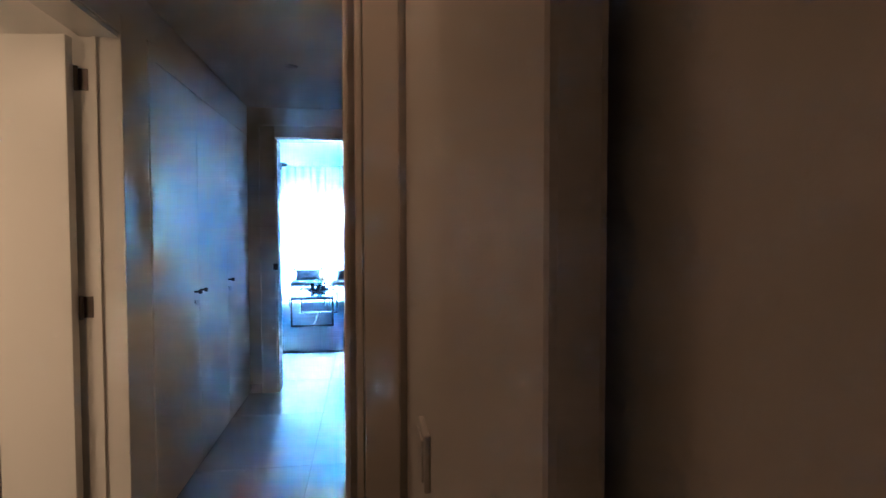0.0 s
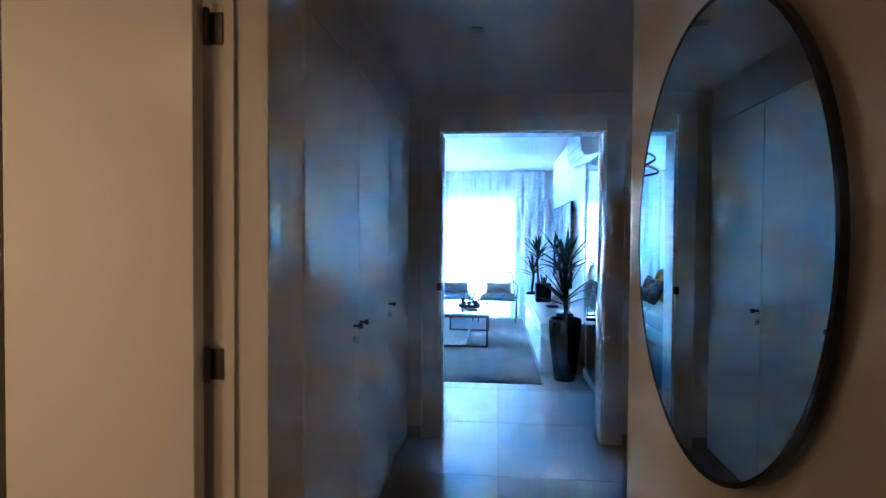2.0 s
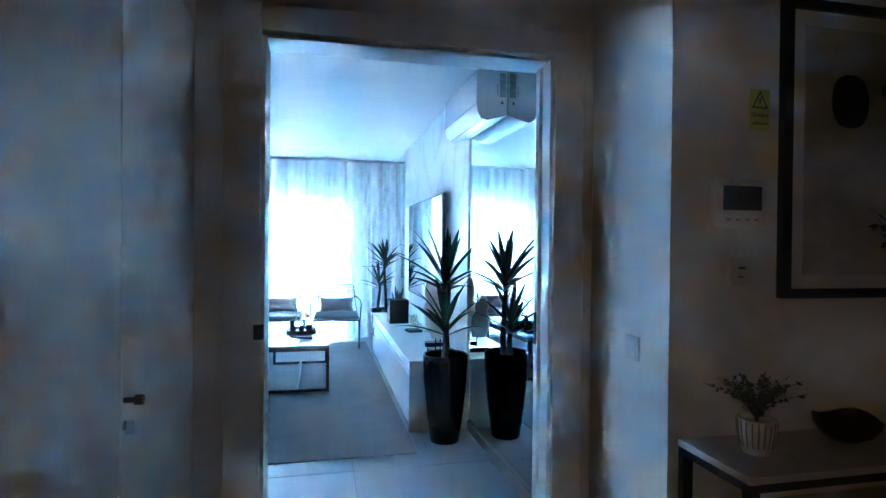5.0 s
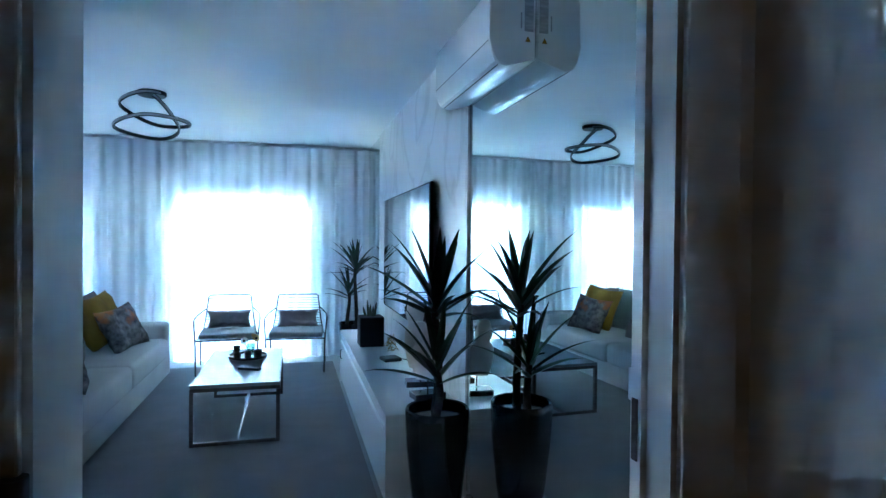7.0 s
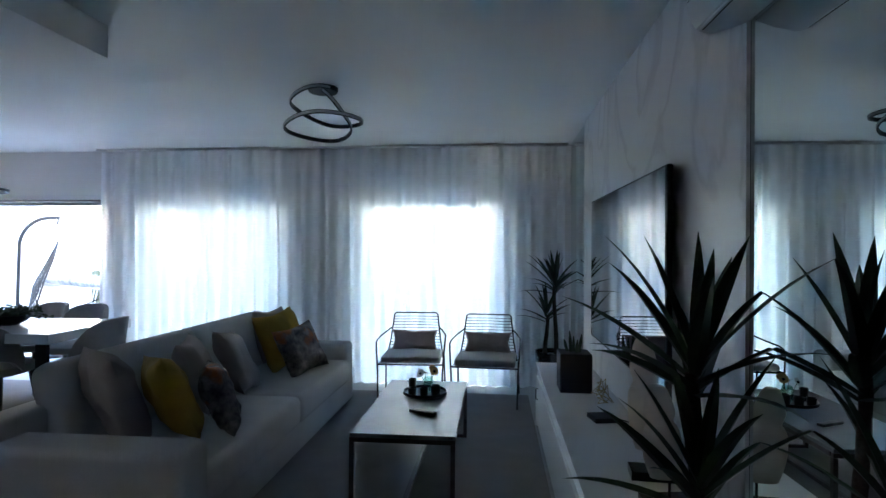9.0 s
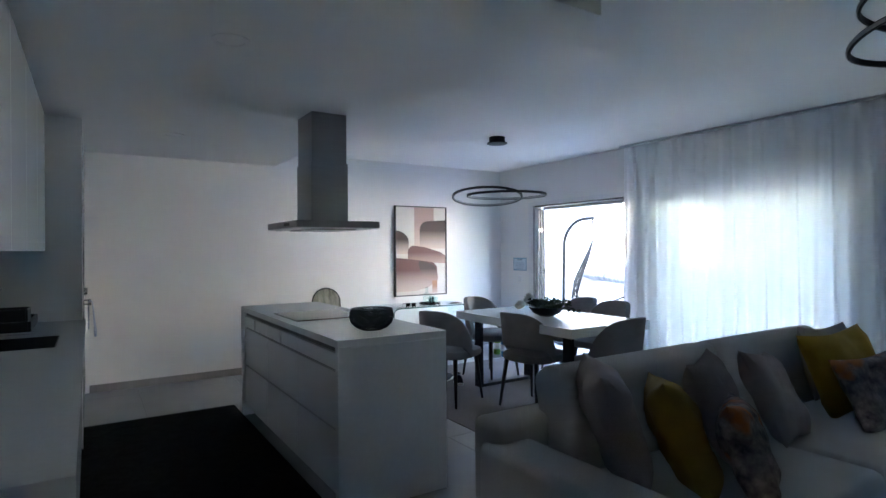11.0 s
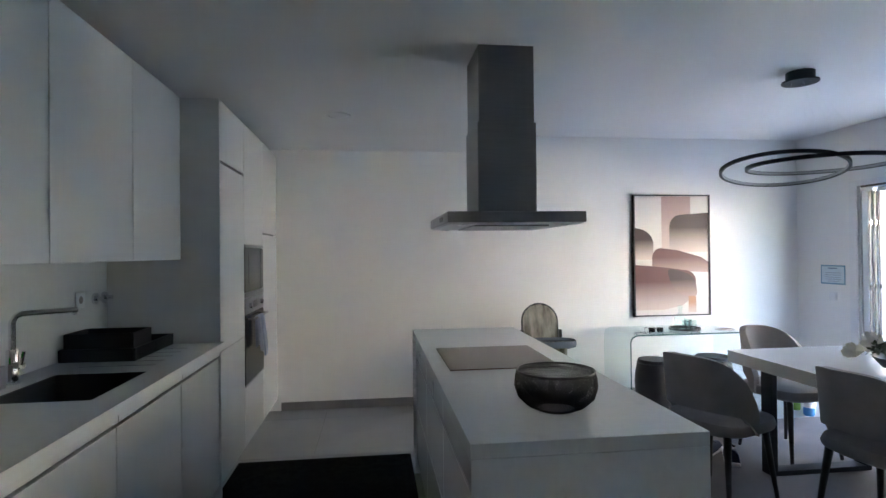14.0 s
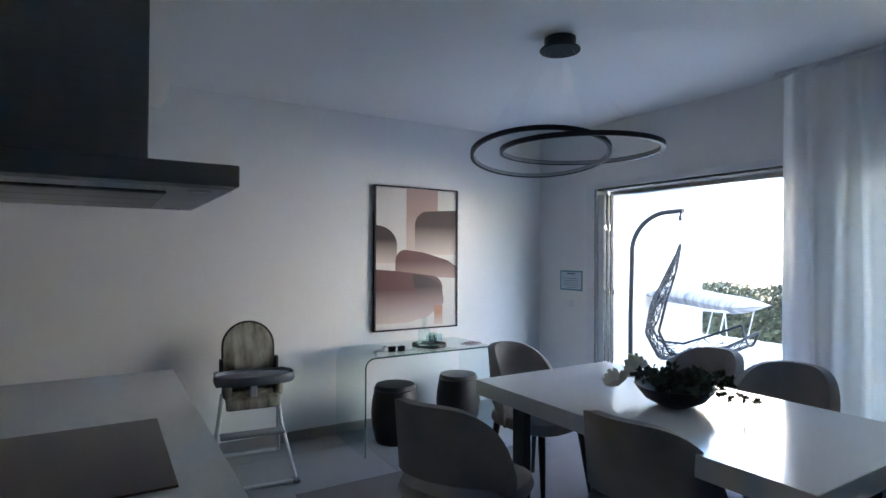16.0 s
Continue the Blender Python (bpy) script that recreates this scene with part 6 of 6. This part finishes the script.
for s_ in (-1, 1):
    part("side_bolster", box(s_ * 0.15 - 0.028, s_ * 0.15 + 0.028, -0.06, 0.17, 0.49, 0.60, bev=0.024, seg=3), PADM, hcn)
    part("bracket", box(s_ * 0.172 - 0.012, s_ * 0.172 + 0.012, -0.11, -0.06, 0.58, 0.70, bev=0.006), PLASTB, hcn, "black plastic side bracket")
bm = bmesh.new()
outline = [(-0.155, 0.0)] + [(0.155 * math.cos(a), 0.27 + 0.155 * math.sin(a)) for a in [radians(180 - 12 * i) for i in range(16)]] + [(0.155, 0.0)]
f0, f1 = [[bm.verts.new((x, y, z)) for x, z in outline] for y in (-0.02, 0.02)]
for i in range(len(outline)):
    j = (i + 1) % len(outline)
    bm.faces.new((f0[i], f0[j], f1[j], f1[i]))
bm.faces.new(f0)
bm.faces.new(f1[::-1])
bmesh.ops.bevel(bm, geom=list(bm.edges), offset=0.010, segments=2, affect="EDGES")
bk = part("back_pad", bm, PADM, hcn, at=pose(0, -0.10, 0.50, 10, 0, 0))
part("piping", tube(bmesh.new(), [(x * 1.04, 0, z * 1.015) for x, z in outline], 0.007, 8), PLASTB, bk, "black edge piping")
bm = bmesh.new()
rings = []
for r_, z in ((0.80, 0.600), (0.97, 0.603), (1.0, 0.62), (1.0, 0.642), (0.975, 0.655), (0.945, 0.653), (0.93, 0.636), (0.5, 0.634)):
    ring = []
    for j in range(48):
        t = 2 * math.pi * j / 48
        k = (abs(math.cos(t)) ** 3 + abs(math.sin(t)) ** 3) ** (-1 / 3)
        ring.append(bm.verts.new((0.235 * r_ * k * math.cos(t), 0.205 + 0.135 * r_ * k * math.sin(t), z)))
    rings.append(ring)
for p, q in zip(rings, rings[1:]):
    for j in range(48):
        bm.faces.new((p[j], p[(j + 1) % 48], q[(j + 1) % 48], q[j]))
bm.faces.new(rings[0][::-1])
bm.faces.new(rings[-1])
part("tray", bm, mat("blue_grey_plastic", (0.17, 0.19, 0.22), 0.2), hcn, "blue-grey plastic tray with raised rim")
part("harness", box(-0.02, 0.02, 0.15, 0.185, 0.50, 0.61, bev=0.005), TUBEW, hcn)

# centrepiece
cp = thing("centrepiece_bowl", "black bowl of greenery and white roses on the dining table", "flower arrangement", at=pose(-3.60, 4.38, 0.7505, 0, 0, 20))
part("bowl", lathe(bmesh.new(), [(0.0, 0), (0.06, 0), (0.12, 0.03), (0.165, 0.085), (0.158, 0.085), (0.11, 0.035), (0.0, 0.012)], 40), PLASTB, cp)
bm = bmesh.new()
ct_ = stems(bm, (0, 0, 0.05), 30, 0.10, 0.21, 77, 0.002)
tube(bm, [(0.1, 0, 0.08), (0.20, 0.03, 0.09), (0.30, 0.05, 0.045)], 0.0025, 5)
part("stems", bm, SPRIG, cp)
bm = bmesh.new()
for k, p in enumerate(ct_):
    for q in (p[2], p[3], p[4]):
        leafy(bm, q, 0.028, 10, 0.024, k * 3 + 1, 0.3)
for k in range(5):
    leafy(bm, (0.12 + 0.042 * k, 0.01 * k, 0.085 - 0.009 * k), 0.018, 7, 0.024, 400 + k, 0.2)
part("foliage", bm, SPRIG, cp, smooth=False)
ROSE = mat("white_rose", (0.72, 0.71, 0.62), 0.7, var=0.06)
for x, y, z, s in ((-0.155, -0.03, 0.14, 0.062), (-0.225, -0.07, 0.075, 0.060), (-0.20, 0.07, 0.09, 0.05)):
    bm = bmesh.new()
    heart = bm.verts.new((0, 0, -s * 0.3))
    for j in range(16):
        a, r = 2.4 * j, s * (0.25 + 0.75 * j / 16)
        d_ = Vector((math.cos(a), math.sin(a), 0))
        t_ = Vector((-math.sin(a), math.cos(a), 0)) * s * (0.35 + 0.35 * j / 16)
        h = s * (1.1 - 0.7 * j / 16)
        v = [d_ * r * 0.8 + t_ * 0.8, d_ * r * 1.05 + t_ * 0.35 + Vector((0, 0, h)), d_ * r * 1.1 - t_ * 0.35 + Vector((0, 0, h)), d_ * r * 0.8 - t_ * 0.8]
        bm.faces.new([heart] + [bm.verts.new(q) for q in v])
    part("rose", bm, ROSE, cp, "white artificial rose", at=pose(x, y, z, random.uniform(-30, 10), random.uniform(-40, -10), 0), smooth=False)

shoe = thing("trainer_shoe", "dark blue trainer lying under the dining chair", "shoe", at=pose(-4.50, 4.0, 0.009, 0, 0, 60), group="shoes")
bm = bmesh.new()
rows = []
for i in range(9):
    u = i / 8
    w = 0.030 + 0.016 * math.sin(math.pi * (0.25 + 0.65 * u))
    h = 0.085 - 0.05 * u if u > 0.35 else 0.085
    rows.append([bm.verts.new((w * math.cos(a), -0.13 + 0.27 * u, 0.02 + max(0, math.sin(a)) * h)) for a in [math.pi * j / 8 for j in range(9)]])
for p, q in zip(rows, rows[1:]):
    for j in range(8):
        bm.faces.new((p[j], p[j + 1], q[j + 1], q[j]))
bm.faces.new(rows[0])
bm.faces.new(rows[-1][::-1])
part("upper", bm, mat("navy_mesh", (0.03, 0.04, 0.08), 0.8, grain=0.3, grain_scale=200), shoe)
part("sole", box(-0.046, 0.046, -0.14, 0.145, 0.0, 0.024, bev=0.010, seg=2), PLASTW, shoe, "white rubber sole")
for k in range(4):
    part("lace", tube(bmesh.new(), [(-0.025, -0.02 + 0.025 * k, 0.095 - 0.010 * k), (0.0, -0.02 + 0.025 * k, 0.106 - 0.012 * k), (0.025, -0.02 + 0.025 * k, 0.095 - 0.010 * k)], 0.003, 6), PLASTB, shoe)
copy_thing(shoe, pose(-4.62, 3.92, 0.009, 0, 0, 35))
for k, (x, y, c) in enumerate(((-5.50, 5.30, (0.25, 0.45, 0.08)), (-5.40, 5.36, (0.60, 0.65, 0.70)), (-5.32, 5.28, (0.10, 0.32, 0.62)))):
    bt_ = thing("water_bottle", "plastic drink bottle on the floor by the patio door", "bottle", at=pose(x, y, 0.0), group="bottles on the floor")
    part("bottle", lathe(bmesh.new(), [(0.0, 0), (0.038, 0), (0.042, 0.01), (0.042, 0.18), (0.030, 0.23), (0.014, 0.26), (0.014, 0.275), (0.0, 0.276)], 20), mat("bottle_plastic", c, 0.15, spec=0.6), bt_)
    part("cap", lathe(bmesh.new(), [(0.0, 0.276), (0.016, 0.276), (0.016, 0.295), (0.0, 0.297)], 16), PLASTW, bt_)
    part("label_sleeve", lathe(bmesh.new(), [(0.0425, 0.07), (0.043, 0.07), (0.043, 0.15), (0.0425, 0.15)], 20), PLASTW, bt_)

# ---- outdoors ----
PATIO = mat("pale_patio_paving", (0.55, 0.53, 0.50), 0.8, var=0.08, scale=3, bump=0.1)
RENDER = mat("white_render", (0.82, 0.81, 0.79), 0.85, var=0.03, scale=2, bump=0.2, grain_scale=180)
HEDGEM = mat("hedge_leaf", (0.15, 0.165, 0.10), 0.6, var=0.35, scale=9)
struct("ground", box(-400, 400, 6.21, 800, -0.3, -0.03), mat("lawn_ground", (0.14, 0.17, 0.07), 0.95, var=0.2, scale=0.5, bump=0.5), "garden ground running to the horizon", "ground")
struct("pavement_patio", box(-9.0, 2.5, 6.21, 10.2, -0.2, -0.012), PATIO, "pale paved patio outside the glazed doors", "pavement")
struct("wall_patio_side", box(-6.75, -6.45, 6.02, 8.96, -0.2, 2.6), mat("cream_render", (0.78, 0.73, 0.66), 0.85, var=0.04, scale=2, bump=0.2, grain_scale=180), "white rendered patio side wall", "wall")
struct("wall_patio_planter", box(-10.5, 2.5, 9.49, 9.62, -0.2, 0.28), bpy.data.materials["cream_render"], "low white rendered planter wall", "wall")
# invented upper wall and roof slab, unseen, cast the shade over the patio
struct("wall_upper_storey", box(-9.0, 3.5, 5.93, 6.21, 2.62, 5.0), RENDER, "unseen white rendered block added over the garden front to shade the patio", "wall")
struct("roof_upper_storey", box(-9.2, 3.7, -7.0, 6.45, 5.0, 5.2), RENDER, "unseen flat slab added on top to shade the patio", "roof")
# wall stretched across the garden as a reflector of warm sunlight into the kitchen
struct("wall_neighbour", box(-14, 9.5, 13.3, 13.6, -0.2, 4.2), mat("pale_render", (0.80, 0.75, 0.68), 0.85, var=0.04, scale=1.5, bump=0.2, grain_scale=180), "tall pale rendered neighbouring wall in full sun, widened to bounce warm light indoors", "wall")
rnd = random.Random(8)
verts, faces = [], []
for i in range(52000):
    c = Vector((rnd.uniform(-9.5, 2.6), 9.86 + rnd.uniform(-0.36, 0.34), 0.0))
    c.z = 0.24 + (0.76 + 0.10 * noise.noise(Vector((c.x * 2, 0, 0)))) * rnd.random() ** 0.75
    if noise.noise(c * 3.0) < -0.42:
        continue
    q = Vector((rnd.gauss(0, 1), rnd.gauss(0, 1), rnd.gauss(0, 1))).normalized()
    a = q.orthogonal().normalized() * rnd.uniform(0.02, 0.04)
    b = q.cross(a) * 0.55
    k = len(verts)
    verts += [c - a, c + b, c + a, c - b]
    faces.append((k, k + 1, k + 2, k + 3))
me = bpy.data.meshes.new("hedge")
core = [(x, y, z) for z in (0.05, 0.78) for y in (9.72, 10.08) for x in (-9.45, 2.5)]
k = len(verts)
verts += [Vector(v) for v in core]
faces += [tuple(k + i for i in q) for q in ((4, 5, 7, 6), (0, 1, 5, 4), (2, 6, 7, 3), (0, 4, 6, 2), (1, 3, 7, 5))]
me.from_pydata(verts, [], faces)
me.materials.append(HEDGEM)
tagged(new("hedge", me), "clipped green hedge behind the planter wall", "hedge", kind="stuff")


def garden_tree(x, y, h, seed):
    t = thing("tree", "leafy garden tree beyond the hedge", "tree", at=pose(x, y, -0.03), group="garden trees")
    r = random.Random(seed)
    bm = tube(bmesh.new(), [(0, 0, 0), (0.05, 0.02, h * 0.25), (0.0, 0.05, h * 0.5), (0.08, 0, h * 0.8)], [0.14, 0.11, 0.08, 0.03], 10)
    tips = []
    for k in range(9):
        a = k * 2.4
        z = h * (0.35 + 0.05 * k)
        e = Vector((math.cos(a) * h * 0.28, math.sin(a) * h * 0.28, z + h * 0.2))
        tube(bm, [(0, 0.03, z), e * 0.5 + Vector((0, 0, z * 0.52)), e], [0.05, 0.03, 0.012], 7)
        tips.append(e)
    part("trunk", bm, TRUNK, t)
    vs_, fs_ = [], []
    for e in tips + [Vector((0, 0, h * 0.95)), Vector((0.2, 0.1, h * 0.8))]:
        for _ in range(420):
            v = Vector((r.gauss(0, 1), r.gauss(0, 1), r.gauss(0, 0.8)))
            c = e + v * h * 0.075
            a = Vector((r.gauss(0, 1), r.gauss(0, 1), r.gauss(0, 1))).normalized() * 0.09
            b = a.orthogonal() * 0.5
            k = len(vs_)
            vs_ += [c - a, c + b, c + a, c - b]
            fs_.append((k, k + 1, k + 2, k + 3))
    cm_ = bpy.data.meshes.new("crown")
    cm_.from_pydata(vs_, [], fs_)
    cm_.materials.append(HEDGEM)
    new("crown", cm_).parent = t


# the tree at (-4.6, 10.9) is added to dim the daylight behind window_2
for x, y, h, s in ((-5.0, 12.2, 3.8, 11), (-4.6, 10.9, 3.3, 12), (-4.2, 16, 4.2, 1), (-1.6, 16.5, 3.6, 2), (1.3, 15.8, 4.0, 3), (-7.0, 18, 5.0, 4), (4.2, 17, 4.6, 5)):
    garden_tree(x, y, h, s)

# hanging chair
sw = thing("hanging_chair", "black rattan egg-shaped hanging chair on a curved pole", "hanging chair")
SX, SY = -5.41, 7.01
pole = [Vector((-5.95, SY - 0.05, 0.0)), Vector((-5.95, SY - 0.05, 0.8)), Vector((-5.94, SY - 0.04, 1.35))]
pole += [Vector((-5.94 + 0.40 * (1 - math.cos(a)), SY - 0.04 + 0.04 * math.sin(a), 1.45 + 0.36 * math.sin(a))) for a in [radians(10 * i) for i in range(10)]]
pole += [Vector((SX + 0.03, SY, 1.812))]
part("pole", tube(bmesh.new(), pole, 0.024, 12), BLACKM, sw)
part("base_ring", tube(bmesh.new(), [(p.x, p.y, 0.012) for p in arc((SX - 0.05, SY, 0), 0.52, 0, 352.5, 47)], 0.022, 8, closed=True), BLACKM, sw)
for k in range(6):
    z = 1.785 - 0.05 * k
    part("chain_link", tube(bmesh.new(), arc((SX, SY, z), 0.020, 0, 330, 11, "y" if k % 2 else "x"), 0.005, 6, closed=True), CHROME, sw)
part("spring", tube(bmesh.new(), [(SX, SY, 1.80), (SX, SY, 1.72)], 0.014, 10), BLACKM, sw)
FWD, SIDE = Vector((0.72, 0.69, 0)), Vector((0.69, -0.72, 0))


def shell_pt(u, v):
    """u across the shell (-1 to 1), v from the apex (0) down the back to the front lip (1)."""
    keys = ((0.0, 0.0, 1.49, 0.02), (0.15, -0.12, 1.22, 0.18), (0.32, -0.27, 0.90, 0.30), (0.5, -0.31, 0.62, 0.36), (0.66, -0.20, 0.40, 0.38), (0.8, 0.06, 0.36, 0.38), (0.92, 0.38, 0.46, 0.34), (1.0, 0.60, 0.55, 0.26))
    for p, q in zip(keys, keys[1:]):
        if v <= q[0]:
            break
    t = (v - p[0]) / (q[0] - p[0])
    f, z, w = (p[k] + (q[k] - p[k]) * t for k in (1, 2, 3))
    curl = abs(u) ** 2
    return Vector((SX, SY, z)) + FWD * (f + 0.15 * curl * min(1, 3 * v) * (1 - v)) + SIDE * (w * u) + Vector((0, 0, 0.16 * curl * v))


r = random.Random(3)
bm = bmesh.new()
for k in range(340):
    u0, v0 = r.uniform(-1, 1), r.uniform(0.0, 0.95)
    du, dv = r.uniform(-1.0, 1.0), r.uniform(-0.18, 0.18)
    pts = []
    for j in range(7):
        t = j / 6
        pts.append(shell_pt(max(-1, min(1, u0 + du * t)), max(0, min(1, v0 + dv * t))) + Vector((r.gauss(0, 0.003), 0, r.gauss(0, 0.003))))
    if min((a - b).length for a, b in zip(pts, pts[1:])) > 0.004:
        tube(bm, pts, 0.004, 5)
part("rattan_weave", bm, PLASTB, sw)
for s in (-1, 1):
    part("side_rail", tube(bmesh.new(), [shell_pt(s, v / 20) for v in range(21)], 0.012, 8), BLACKM, sw)
part("front_rail", tube(bmesh.new(), [shell_pt(u / 10, 1) for u in range(-10, 11)], 0.012, 8), BLACKM, sw)

lg = thing("garden_lounger", "white metal garden frame with rolled striped cushions on top", "lounger", at=pose(-5.89, 8.12, -0.012))
WHITEM = mat("white_powder_coat", (0.75, 0.75, 0.75), 0.4)
part("top_frame", tube(bmesh.new(), [(-0.42, -0.28, 0.81), (0.43, -0.28, 0.81), (0.43, 0.28, 0.81), (-0.42, 0.28, 0.81)], 0.014, 8, closed=True), WHITEM, lg)
for x0, x1 in ((-0.42, -0.33), (-0.05, -0.25), (0.08, 0.15), (0.42, 0.24)):
    for y in (-0.28, 0.28):
        part("leg", tube(bmesh.new(), [(x0, y, 0.81), (x1, y, 0.0)], 0.008, 8), WHITEM, lg)
STRIPE = mat("striped_canvas", (0.46, 0.45, 0.44), 0.95, scale=9, second=(0.18, 0.19, 0.22), stretch=(3, 0.3, 0.3))
bm = bmesh.new()
grid(bm, lambda u, v: ((u - 0.5) * 1.22, (0.27 + 0.03 * math.sin(9 * u)) * math.cos(2 * math.pi * v), 0.925 - 0.05 * u + 0.02 * math.sin(6 * u) + 0.10 * (1 - abs(2 * u - 1) ** 6) * math.sin(2 * math.pi * v)), 28, 20)
bmesh.ops.remove_doubles(bm, verts=bm.verts, dist=0.001)
part("cushion", bm, STRIPE, lg, "rolled grey and white striped cushion")

# ---- floor tiles ----
TS, G = 0.9, 0.0035
fl_ = bpy.data.objects["floor"]
tile_meshes = {}


def tile(x0, x1, y0, y1):
    key = (round(x1 - x0, 3), round(y1 - y0, 3))
    if key not in tile_meshes:
        tile_meshes[key] = mesh_of(box(0, key[0], 0, key[1], -0.012, 0.0, bev=0.0015, seg=1), "floor_tile", TILE)
    ob = new("floor_tile", tile_meshes[key])
    ob.parent = fl_
    ob.location = (x0, y0, 0)


for i in range(-8, 4):
    for j in range(-8, 8):
        x0, y0 = 0.40 + TS * i, 0.335 + TS * j
        X0, X1, Y0, Y1 = max(x0 + G / 2, -6.17), min(x0 + TS - G / 2, 3.1), max(y0 + G / 2, -6.0), min(y0 + TS - G / 2, 6.19)
        if X1 - X0 < 0.02 or Y1 - Y0 < 0.02:
            continue
        if Y1 < 0 and X1 < -2.5:
            continue
        if Y0 > 0.2 and X0 > 1.26:
            continue
        tile(X0, X1, Y0, Y1)
